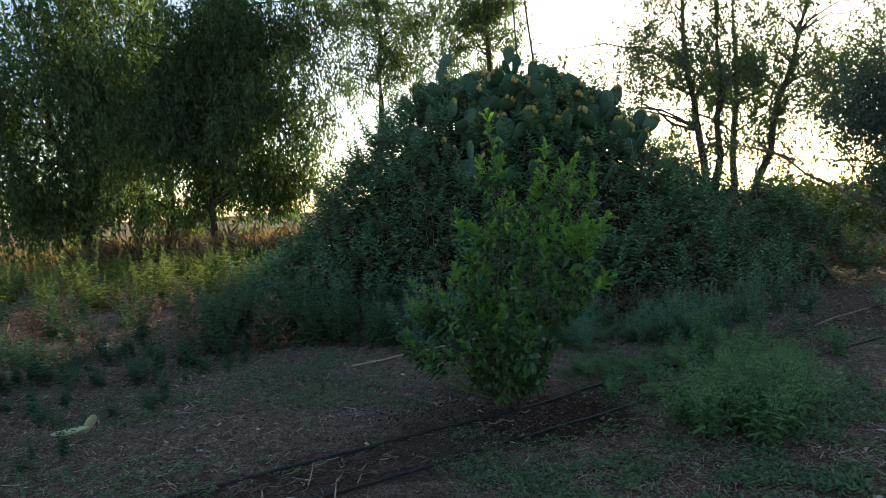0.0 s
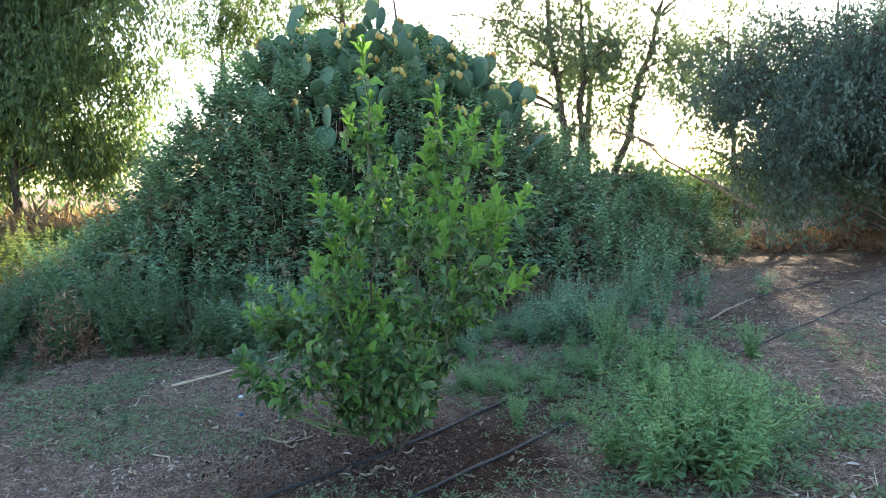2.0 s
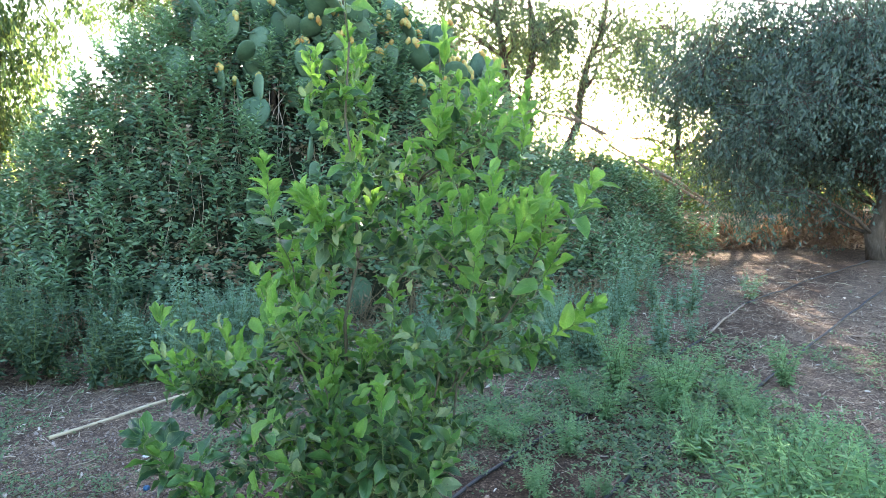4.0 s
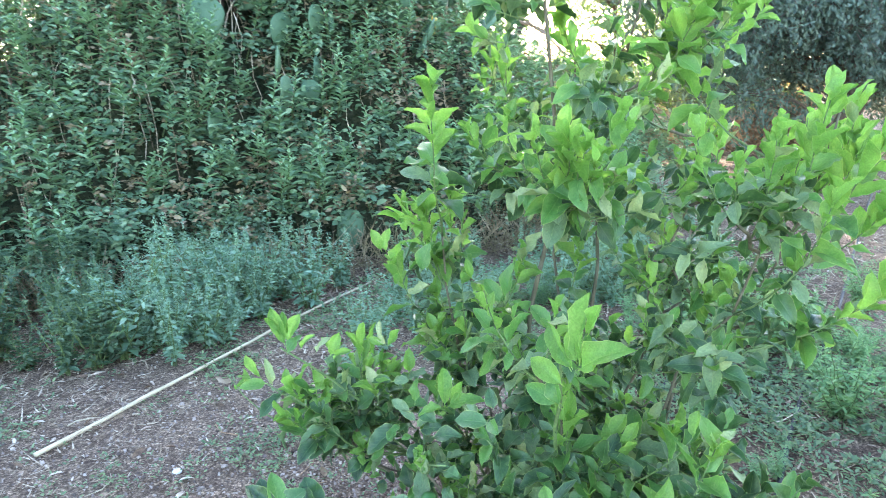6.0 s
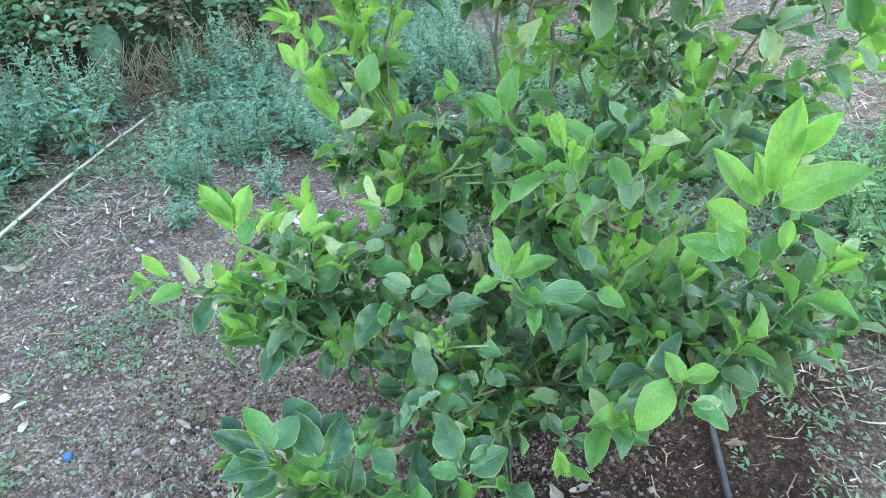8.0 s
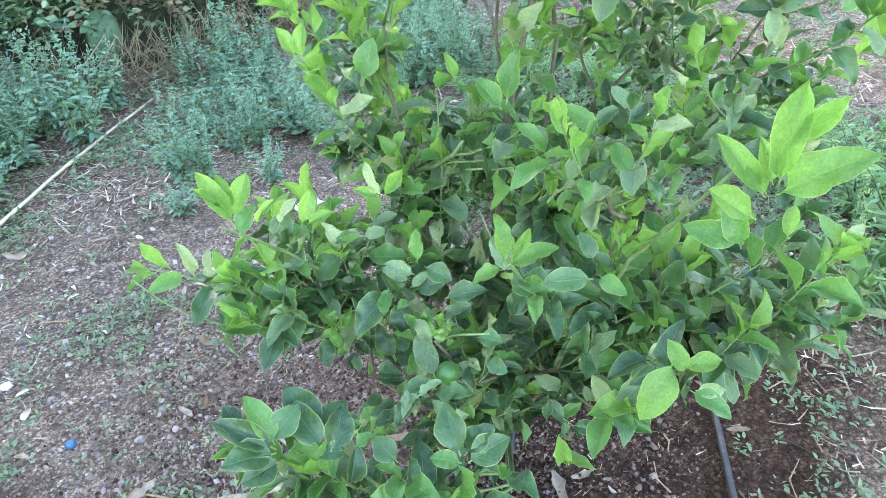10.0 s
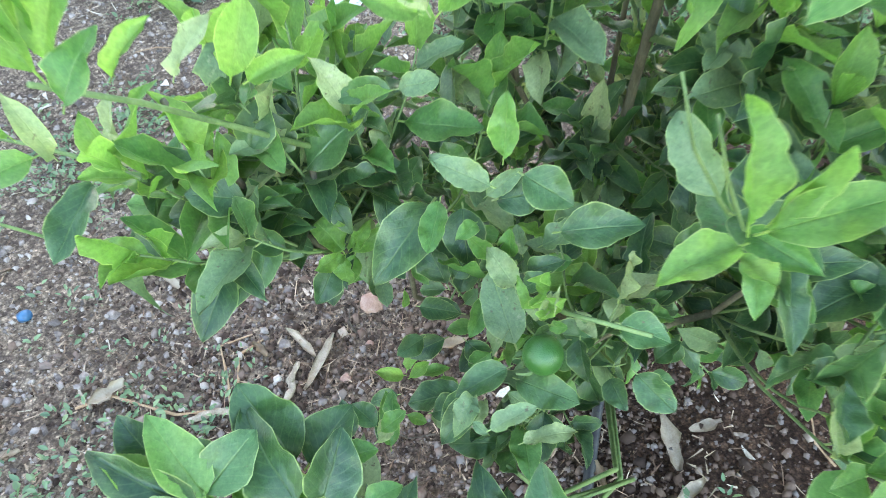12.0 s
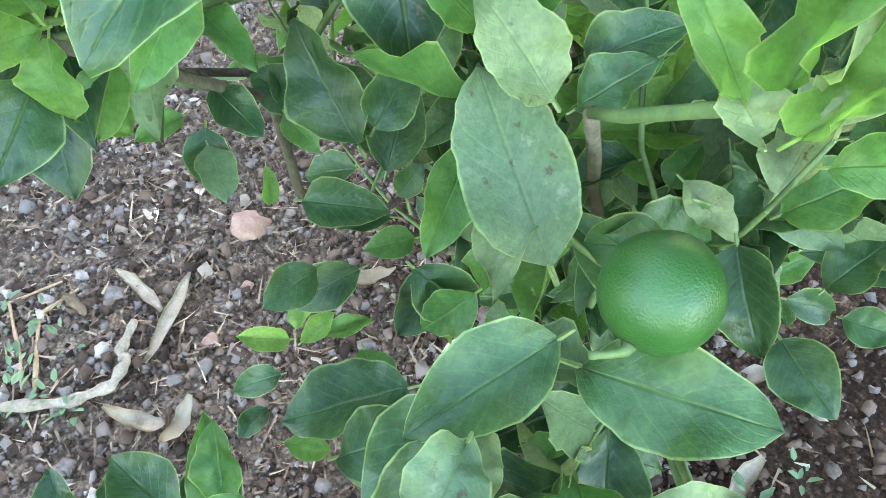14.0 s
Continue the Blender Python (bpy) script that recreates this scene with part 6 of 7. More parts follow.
def make_weeds():
    band = "weeds before the thicket"
    for i in range(150):
        x = rnd.uniform(-3.2, 1.5)
        y = rnd.uniform(9.2 + 0.45 * max(0.0, x), 11.7)
        if noise.noise((x * 1.1, y * 1.1, 31.0)) < -0.18:
            continue
        if abs(x - 1.15) < 0.45 and y > 9.8 or by_cane(x, y, 0.08, 0.5):
            continue
        plant_weed(x, y, rnd.uniform(0.55, 1.15), rnd.randrange(5), "leafy blue-green weed in front of a thicket", band, EDGE_WEEDS if x < -0.7 else TALL_WEEDS)
    for i in range(56):
        x = rnd.uniform(0.5, 3.4)
        y = rnd.uniform(8.5, 10.2)
        if y > 9.3 + 0.8 * (x - 0.6) and x < 1.4 or by_cane(x, y, 0.1, 0.4):
            continue
        plant_weed(x, y, rnd.uniform(0.4, 0.8), rnd.randrange(5), "leafy blue-green weed on open soil beyond the citrus", band)
    for i in range(16):
        plant_weed(rnd.choice((rnd.uniform(0.5, 0.95), rnd.uniform(1.5, 2.0))), rnd.uniform(10.3, 11.3), rnd.uniform(0.22, 0.38), rnd.randrange(5), "low leafy weed at the foot of a thicket", band)
    for i in range(14):
        plant_weed(rnd.uniform(1.6, 3.6), rnd.uniform(11.0, 11.8), rnd.uniform(0.5, 0.8), rnd.randrange(5), "leafy blue-green weed in front of a thicket", band)
    spots = []
    while len(spots) < 200:
        x, y = rnd.uniform(-12.0, -2.0), rnd.uniform(8.6, 20.5)
        if y < 9.6 and x > -3.2 or y > 14 and x > -3.0:
            continue
        spots.append((x, y))
    spots.sort(key=lambda q: q[1] - 0.3 * q[0])
    for x, y in spots[:24]:
        plant_weed(x, y, rnd.uniform(0.5, 1.1), rnd.randrange(5), "overgrown green weed at the garden edge", "weeds at the garden edge", EDGE_WEEDS)
    weed_growth([(x, y, rnd.uniform(0.5, 1.2)) for x, y in spots[24:80]], EDGE_WEEDS, "weed_growth", "overgrown green weeds at the garden edge", EDGE_WEED)
    weed_growth([(x, y, rnd.uniform(0.8, 1.6)) for x, y in spots[80:]], EDGE_WEEDS, "weed_growth", "rank green weeds along the edge of the field", SUNLIT_GRASSY)
    for i in range(20):
        x, y = rnd.uniform(0.2, 1.5), rnd.uniform(8.3, 9.9)
        if y > 8.6 + 0.8 * x or by_cane(x, y, 0.1, 0.22):
            continue
        plant_weed(x, y, rnd.uniform(0.35, 0.75), rnd.randrange(3), "thin pale green weed on soil beyond the citrus", "pale weeds by the cane")
    near = []
    while len(near) < 60:
        x, y = rnd.uniform(-6.0, -2.5), rnd.uniform(5.2, 9.6)
        if x < -2.4 - 0.35 * (9.4 - y) and noise.noise((x * 0.9, y * 0.9, 51.0)) > -0.25 and math.hypot(x + 2.97, y - 6.14) > 0.7:
            near.append((x, y, rnd.uniform(0.3, 0.75)))
    weed_growth(near, EDGE_WEEDS, "weed_growth", "low dark green weeds beside bare soil", EDGE_WEED)
    weed_growth([(rnd.uniform(1.1, 3.2), rnd.uniform(6.5, 9.4), rnd.uniform(0.15, 0.36)) for i in range(46)], FEATHERY, "small_weeds", "small pale green weeds beside an irrigation hose", PALE_WEED)
    for i in range(20):
        plant_weed(rnd.gauss(3.9, 0.7), rnd.gauss(10.2, 0.7), rnd.uniform(0.5, 0.9), rnd.randrange(5), "leafy weed beside an irrigation hose", "weeds beside the hose")
    for x, y, s in ((1.75, 5.55, 0.95), (2.0, 5.75, 1.15), (2.25, 5.6, 1.0), (2.05, 5.4, 0.9), (2.45, 5.85, 0.9), (1.65, 5.85, 0.7), (2.3, 6.05, 0.8), (2.6, 6.4, 0.75), (2.35, 6.8, 0.75),
                    (2.7, 7.5, 0.75), (2.5, 7.9, 0.8), (2.95, 7.8, 0.7), (3.0, 7.2, 0.6), (3.75, 7.7, 0.6), (2.2, 7.5, 0.5)):
        plant_weed(x, y, s * (0.97 if y < 6.2 else 0.9), rnd.randrange(5), "bushy pale green weed growing beside a black hose", "weeds beside the citrus", FEATHERY)
    for i in range(18):
        run, off = 1.05 + 1.75 * i / 17, rnd.uniform(0.14, 0.55)
        x, y = -1.09 + 0.773 * run - 0.634 * off, 8.2 + 0.634 * run + 0.773 * off
        plant_weed(x, y, rnd.uniform(0.4, 0.75), rnd.randrange(5), "leafy blue-green weed leaning over a dry cane", "weeds along the cane")
    low = []
    while len(low) < 135:
        x, y = rnd.uniform(-5.6, -1.2), rnd.uniform(5.4, 9.6)
        edge = -2.2 - 0.14 * (9.4 - y) - x
        if (edge > 0 or rnd.random() < 0.06) and noise.noise((x * 1.2, y * 1.2, 57.0)) > -0.3 and math.hypot(x + 2.97, y - 6.14) > 0.45:
            low.append((x, y, rnd.uniform(0.22, 0.5) if edge > 0 else rnd.uniform(0.12, 0.3)))
    weed_growth(low, EDGE_WEEDS, "weed_growth", "low dark green weeds at the edge of bare soil", EDGE_WEED)


make_weeds()


def low_cover():
    """Low seedlings and grass tufts over the soil."""
    g = np.random.default_rng(77)
    base, way, up, size = [], [], [], []
    n = 0
    while n < 15000:
        x, y = (g.normal(0.8, 2.2), g.normal(7.3, 1.9)) if g.random() < 0.75 else (g.normal(0.8, 1.3), g.normal(4.2, 0.9))
        d = math.hypot(x - 0.35, y - 6.6)
        q = noise.noise((x * 0.9, y * 0.9, 4.0)) + 0.7 * noise.noise((x * 3, y * 3, 8.0)) + 0.45 * math.exp(-((x - 2.5) / 1.3) ** 2 - ((y - 7.0) / 2.0) ** 2) - (0.05 if y < 5.2 else 0.0)
        if q < (0.12 if g.random() < 0.8 else -0.2) + 0.25 * math.exp(-((d - 0.6) / 0.4) ** 2) - (0.03 if x < 0.3 and 6.4 < y < 9.0 else 0.0) or d < 0.55 or (d < 1.5 and x > 0.3 and y < 7.0 and g.random() < 0.65):
            continue
        n += 1
        fine = 0.62 + 0.38 * min(1.0, max(0.0, (d - 0.8) / 2.0))
        for k in range(6):
            a = g.uniform(0, math.tau)
            r = g.random() * 0.035 * fine
            base.append((x + r * math.cos(a), y + r * math.sin(a), lump(x, y) + 0.004 + 0.03 * g.random()))
            way.append((math.cos(a), math.sin(a), g.uniform(0.1, 0.9))), up.append((g.normal() * 0.4, g.normal() * 0.4, 1.0)), size.append(fine * g.uniform(0.012, 0.036) * (1.0 + 0.4 * math.exp(-((x - 2.5) / 1.5) ** 2)))
    a = np.array
    ob = part("low_weeds", leaves("low_weeds", a(base), a(way), a(up), a(size), a(size) * 0.48, LANCE), LOW_WEED)
    tagged(ob, "scattered low green seedlings over dry soil", "weeds", kind="stuff")


low_cover()


def litter():
    """Straw and dead stalks lying about; clods and pebbles."""
    g = np.random.default_rng(78)
    n = 64000
    x, y = g.uniform(-4.5, 7.5, n), g.uniform(3.5, 13, n)
    open_soil = (np.hypot(x - 0.2, y - 6.7) > 1.15) | (g.random(n) < 0.12)
    open_soil &= np.array([noise.noise((a * 1.1, b * 1.1, 22.0)) for a, b in zip(x, y)]) + 0.8 * g.random(n) > 0.25
    x, y = x[open_soil], y[open_soil]
    n = len(x)
    z = np.array([lump(a, b) for a, b in zip(x, y)]) + 0.006
    a = g.uniform(0, math.tau, n)
    L = g.gamma(2.0, 0.028, n) + 0.015
    near = np.clip((np.hypot(x - 0.1, y - 6.9) - 0.4) / 1.8, 0.42, 1.0)
    L *= near
    ob = part("straw", leaves("straw", np.stack([x, y, z], 1), np.stack([np.cos(a), np.sin(a), g.normal(0, 0.08, n)], 1), np.tile((0, 0, 1.0), (n, 1)), L, g.uniform(0.004, 0.011, n) * near, BLADE), STRAW)
    tagged(ob, "bleached straw and stalk litter on dry soil", "straw", kind="stuff")
    n = 15000
    x, y = g.uniform(-5.5, 9, n), g.uniform(3.2, 14, n)
    far = (np.hypot(x - 0.1, y - 6.9) > 1.5) & (np.array([noise.noise((a * 1.6, b * 1.6, 41.0)) for a, b in zip(x, y)]) + 0.7 * g.random(n) > 0.42)
    x, y = x[far], y[far]
    n = len(x)
    z = np.array([lump(a, b) for a, b in zip(x, y)]) + 0.008
    a = g.normal(0.6, 0.8, n)
    ob = part("stubble", leaves("stubble", np.stack([x, y, z], 1), np.stack([np.cos(a), np.sin(a), g.normal(0, 0.06, n)], 1), np.tile((0, 0, 1.0), (n, 1)) + g.normal(0, 0.4, (n, 3)), g.gamma(2.0, 0.03, n) + 0.03, g.uniform(0.004, 0.011, n), BLADE), STRAW)
    tagged(ob, "bleached fallen stalks and leaf strips on dry soil", "straw", kind="stuff")
    # crumbs and gravel: squashed lumps, thick under the citrus and thinner over the open soil
    c = np.array([(-1, -1, -1), (1, -1, -1), (1, 1, -1), (-1, 1, -1), (-0.75, -0.75, 1), (0.75, -0.75, 1), (0.75, 0.75, 1), (-0.75, 0.75, 1)], float)
    q = np.array([(4, 5, 6, 7), (0, 1, 5, 4), (1, 2, 6, 5), (2, 3, 7, 6), (3, 0, 4, 7)])
    for name, label, n, sx, sy, size in (("gravel", "brown and grey crumbs and gravel under the citrus", 26000, 0.38, 0.42, (1.3, 0.0016, 0.001)),
                                         ("soil_clods", "scattered grey-brown clods on open soil", 30000, 1.3, 1.3, (1.0, 0.0021, 0.0014))):
        x, y = g.normal(0.15 if name == "gravel" else 0.0, sx, n), g.normal(6.6 if name == "gravel" else 6.7, sy, n)
        dry = (np.abs(0.8 * y - 0.6 * x - 4.62) > 0.75) & (np.hypot(x - 0.75, y - 6.2) > 1.05) if name == "soil_clods" else np.ones(n, bool)
        x, y = x[dry], y[dry]
        n = len(x)
        s = np.minimum(g.gamma(size[0], size[1], n) + size[2], 0.011)
        th = g.uniform(0, math.tau, n)
        jit = c[None] * g.uniform(0.35, 1.25, (n, 8, 3)) * g.uniform(0.6, 1.35, (n, 1, 3))
        vx = jit[..., 0] * np.cos(th)[:, None] - jit[..., 1] * np.sin(th)[:, None]
        vy = jit[..., 0] * np.sin(th)[:, None] + jit[..., 1] * np.cos(th)[:, None]
        v = np.stack([vx, vy, jit[..., 2] * 0.75], 2) * s[:, None, None]
        zz = np.array([lump(a, b) for a, b in zip(x, y)])
        v += np.stack([x, y, zz + s * 0.4], 1)[:, None]
        f = q[None] + (np.arange(n) * 8)[:, None, None]
        ob = part(name, mesh_np(name, v.reshape(-1, 3), f.reshape(-1, 4)), GRAIN if name == "gravel" else CLOD, smooth=name == "gravel")
        tagged(ob, label, "gravel", kind="stuff")


litter()


def leaf_litter():
    """Small dead leaves, brown to bleached, curled and tilted, all over the soil."""
    g = np.random.default_rng(83)
    n = 13000
    x, y = g.uniform(-6.0, 9.0, n), g.uniform(2.6, 13.5, n)
    patchy = np.array([noise.noise((a * 0.7, b * 0.7, 15.0)) for a, b in zip(x, y)]) + 0.9 * g.random(n) - 0.45 > -0.1
    patchy &= (np.hypot(x - 0.2, y - 6.7) > 1.0) & (np.abs(0.8 * y - 0.6 * x - 4.62) > 0.5) | (g.random(n) < 0.3)
    x, y = x[patchy], y[patchy]
    n = len(x)
    z = np.array([lump(a, b) for a, b in zip(x, y)]) + 0.006 + 0.01 * g.random(n)
    a = g.uniform(0, math.tau, n)
    L = g.uniform(0.025, 0.075, n)
    ob = part("leaf_litter", leaves("leaf_litter", np.stack([x, y, z], 1), np.stack([np.cos(a), np.sin(a), g.normal(0, 0.25, n)], 1), np.tile((0, 0, 1.0), (n, 1)) + g.normal(0, 0.45, (n, 3)), L, L * g.uniform(0.18, 0.42, n), OVAL), LITTER)
    tagged(ob, "small brown and bleached dead leaves scattered over soil", "litter", kind="stuff")


leaf_litter()


def chaff():
    """Short brown bits of twig and leaf among the crumbs under the citrus."""
    g = np.random.default_rng(79)
    n = 5200
    x, y = g.normal(0.0, 0.5, n), g.normal(6.75, 0.5, n)
    z = np.array([lump(a, b) for a, b in zip(x, y)]) + 0.003 + 0.004 * g.random(n)
    a = g.uniform(0, math.tau, n)
    ob = part("chaff", leaves("chaff", np.stack([x, y, z], 1), np.stack([np.cos(a), np.sin(a), g.normal(0, 0.15, n)], 1), np.tile((0, 0, 1.0), (n, 1)) + g.normal(0, 0.4, (n, 3)), g.gamma(2.0, 0.008, n) + 0.006, g.uniform(0.0012, 0.004, n), BLADE), CHAFF)
    tagged(ob, "brown bits of twig and leaf among soil crumbs", "litter", kind="stuff")


chaff()


# ---- hoses, canes ----
def hose(label, pts, r):
    t = thing("irrigation_hose", label, "hose", pts[0] + (0.0,), "irrigation hoses")
    o = Vector(pts[0] + (0.0,))
    path = []
    for i in range(len(pts) - 1):
        for k in range(8):
            s = k / 8
            x, y = pts[i][0] + (pts[i + 1][0] - pts[i][0]) * s, pts[i][1] + (pts[i + 1][1] - pts[i][1]) * s
            x += 0.02 * noise.noise((x * 1.5, y * 1.5, 0))
            path.append((Vector((x, y, lump(x, y) + r * 1.5)) - o, r))
    part("pipe", tube([path], 8), HOSE, t)
    return t


hose("black irrigation hose lying past the citrus stem", [(-3.6, 3.6), (-1.53, 4.96), (-0.48, 5.76), (0.43, 6.38), (1.2, 6.98), (1.67, 7.3), (2.6, 7.95), (4.28, 9.2)], 0.0105)
hose("black irrigation hose running beside the citrus", [(-1.2, 4.5), (0.12, 5.44), (0.91, 6.02), (1.7, 6.57), (2.33, 7.0), (3.36, 7.6), (4.43, 8.3), (6.05, 9.36), (8.0, 10.6)], 0.0105)
hose("black irrigation hose on bare soil", [(5.5, 10.25), (7.75, 11.5), (10.5, 13.0)], 0.009)


def cane(name, label, a, b, r, mat, seed):
    t = thing(name, label, "stick", (*a, 0))
    o = Vector((*a, 0))
    n = 14
    path = []
    for i in range(n + 1):
        s = i / n
        x, y = a[0] + (b[0] - a[0]) * s, a[1] + (b[1] - a[1]) * s
        path.append((Vector((x, y, lump(x, y) + r + 0.01 + 0.012 * math.sin(3 * s))) - o, r * (1.15 if i % 3 == 0 else 1.0) * (1 - 0.35 * s)))
    part("culm", tube([path], 8), mat, t)


cane("cane", "long pale dry cane lying on the soil", (-1.09, 8.2), (1.14, 10.03), 0.0105, CANE, 1)
cane("stick", "bleached straight stick lying beside weeds", (4.27, 9.2), (5.5, 10.22), 0.012, DEADWOOD, 2)


# ---- small things on the soil ----
def fallen_leaf(x, y, length, turn, curl, label="curled brown dead leaf on dark soil", mat=DRY_LEAF, wide=0.34):
    """A dead leaf, folded and curled, lying on the soil."""
    bm = bmesh.new()
    n, rows = 7, []
    for i in range(n + 1):
        s = i / n
        w = wide * 0.5 * length * math.sin(math.pi * (0.06 + 0.9 * s)) ** 0.7 * rnd.uniform(0.7, 1.2)
        z = curl * length * (s - 0.45) ** 2 * 1.6
        side = 0.25 * length * math.sin(2.2 * s + turn) * 0.35 + wide * length * rnd.uniform(-0.06, 0.06)
        rows.append([bm.verts.new((k * w + side, (s - 0.5) * length, z + abs(k) * w * (0.55 + 0.5 * curl) * rnd.uniform(0.5, 1.4))) for k in (-1, -0.4, 0.3, 1)])
    for p, q in zip(rows, rows[1:]):
        for k in range(3):
            bm.faces.new((p[k], p[k + 1], q[k + 1], q[k]))
    bmesh.ops.solidify(bm, geom=bm.faces[:], thickness=0.0012)
    ob = part("fallen_leaf", bm, mat)
    ob.matrix_basis = pose(x, y, lump(x, y) + 0.006, 0, rnd.uniform(-12, 12), math.degrees(turn))
    tagged(ob, label, "leaf", "fallen leaves")




def dry_strip(label, a, b, wide):
    """A bleached, rolled leaf lying from a to b."""
    turn = math.atan2(b[1] - a[1], b[0] - a[0]) - math.pi / 2
    fallen_leaf((a[0] + b[0]) / 2, (a[1] + b[1]) / 2, math.hypot(b[0] - a[0], b[1] - a[1]), turn, 0.12, label, POD, wide)


dry_strip("long pale rolled dry leaf lying on soil", (-0.095, 6.721), (0.015, 6.816), 0.17)
dry_strip("pale narrow dry leaf lying on soil", (-0.041, 6.781), (-0.054, 6.89), 0.19)
dry_strip("large grey-brown rolled dead leaf under the citrus", (0.32, 6.11), (0.375, 6.21), 0.3)
fallen_leaf(-0.16, 6.66, 0.08, 0.5, 0.9, mat=POD)
fallen_leaf(-0.12, 6.62, 0.07, 1.9, 1.0)
fallen_leaf(0.42, 6.13, 0.07, 1.1, 0.5, mat=POD)
fallen_leaf(0.29, 6.07, 0.08, 1.4, 0.5, mat=POD)
fallen_leaf(0.2, 6.2, 0.06, 2.4, 0.8)
fallen_leaf(-0.18, 7.19, 0.07, 0.2, 0.4)
fallen_leaf(-0.2, 8.6, 0.1, 0.8, 1.0, "heart-shaped pale dead leaf by the cane", wide=0.5)
for i in range(46):
    a, r = rnd.uniform(0, 6.28), rnd.uniform(0.2, 2.2)
    fallen_leaf(0.3 + r * math.cos(a), 6.9 + r * math.sin(a), rnd.uniform(0.035, 0.085), rnd.uniform(0, 6.28), rnd.uniform(0.1, 0.9))
for i in range(40):
    fallen_leaf(rnd.uniform(2.5, 8.0), rnd.uniform(6.0, 13.0), rnd.uniform(0.05, 0.12), rnd.uniform(0, 6.28), rnd.uniform(0.1, 0.7), "bleached dead leaf lying on open soil", wide=0.45)
for i in range(26):
    fallen_leaf(rnd.uniform(-4.0, 0.0), rnd.uniform(5.0, 10.0), rnd.uniform(0.04, 0.11), rnd.uniform(0, 6.28), rnd.uniform(0.1, 0.7), "bleached dead leaf lying on open soil", wide=0.4)


def rock(name, label, x, y, size, mat, seed, squash=0.6):
    bm = bmesh.new()
    bmesh.ops.create_icosphere(bm, subdivisions=3, radius=size)
    for v in bm.verts:
        q = Vector((round(v.co.x / size * 1.6) / 1.6, round(v.co.y / size * 1.6) / 1.6, round(v.co.z / size * 1.6) / 1.6)) * size
        v.co = v.co.lerp(q, 0.35) * (1 + 0.28 * noise.noise(v.co / size * 1.3 + Vector((seed, 0, 0))))
        v.co.z *= squash
    ob = part(name, bm, mat)
    ob.location = (x, y, lump(x, y) + size * squash * 0.35)
    ob.rotation_euler = (0.1, 0.05, seed)
    return tagged(ob, label, "stone")


rock("stone", "reddish angular stone on dark soil", 0.14, 6.82, 0.028, STONE, 1.2)
rock("stone", "small pinkish stone on soil", -0.02, 6.7, 0.012, STONE, 2.7)
rock("stone", "small pale stone beside a dry leaf", 0.07, 6.74, 0.009, STONE, 4.1)
for i in range(24):
    rock("stone", "small rounded grey-brown stone on dry soil", rnd.uniform(-1.2, 1.0), rnd.uniform(5.9, 8.2), rnd.uniform(0.007, 0.016), PEBBLE, i * 0.7)


def twig(label, pts, r, mat, sides=7):
    o = Vector((*pts[0], 0))
    path = []
    for i in range(len(pts) - 1):
        for k in range(5):
            s = k / 5
            x, y = pts[i][0] + (pts[i + 1][0] - pts[i][0]) * s, pts[i][1] + (pts[i + 1][1] - pts[i][1]) * s
            j = len(path)
            path.append((Vector((x, y, lump(x, y) + r * 0.9 + 0.004)) - o, r * (1 + 0.25 * math.sin(j * 1.7)) * (0.6 + 0.4 * min(1, j / 4))))
    ob = part("twig", tube([path], sides), mat)
    ob.location = o
    tagged(ob, label, "twig", "twigs on the soil")


twig("crooked bleached root on dark soil", [(-0.075, 6.795), (-0.115, 6.768), (-0.118, 6.75), (-0.15, 6.735), (-0.2, 6.755), (-0.265, 6.81), (-0.33, 6.83)], 0.0075, DEADWOOD)
twig("dry straw-coloured runner on soil", [(-0.1, 6.9), (-0.16, 6.9), (-0.23, 6.79), (-0.33, 6.86), (-0.41, 6.99), (-0.5, 7.02)], 0.003, RUNNER)
twig("dry straw-coloured runner on soil", [(-0.11, 6.93), (-0.18, 6.95), (-0.21, 6.86), (-0.24, 6.8)], 0.0025, RUNNER)
for i in range(70):
    x, y, a, L = rnd.uniform(-1.6, 1.3), rnd.uniform(5.6, 9.0), rnd.uniform(0, 6.28), rnd.uniform(0.04, 0.22)
    twig("thin dead twig lying on dry soil", [(x, y), (x + L * 0.5 * math.cos(a), y + L * 0.5 * math.sin(a)), (x + L * math.cos(a + 0.3), y + L * math.sin(a + 0.3))], rnd.uniform(0.0012, 0.003), rnd.choice((DEADWOOD, RUNNER, BARK, RUNNER)), 5)
for i in range(70):
    x, y, a, L = rnd.choice((rnd.uniform(-5, -0.8), rnd.uniform(2.4, 8.5))), rnd.uniform(4.2, 11.5), rnd.uniform(0, 6.28), rnd.uniform(0.08, 0.28)
    twig("bleached dead stalk lying on dry soil", [(x, y), (x + L * 0.5 * math.cos(a), y + L * 0.5 * math.sin(a)), (x + L * math.cos(a + 0.4), y + L * math.sin(a + 0.4))], rnd.uniform(0.002, 0.005), rnd.choice((DEADWOOD, CANE)), 5)

BLUE = plain("blue_plastic", [(0.015, 0.07, 0.14), (0.03, 0.12, 0.23)], 60, 0.4, 0.5, 0.1, 0.001)
WHITE = plain("white_scrap", [(0.55, 0.55, 0.56), (0.75, 0.75, 0.75)], 30, 0.6, 0.4, 0.3, 0.003)
PAD_YELLOW = plain("withered_pad", [(0.4, 0.42, 0.2), (0.55, 0.55, 0.3), (0.62, 0.6, 0.38)], 12, 0.7, 0.3, 0.3, 0.004)


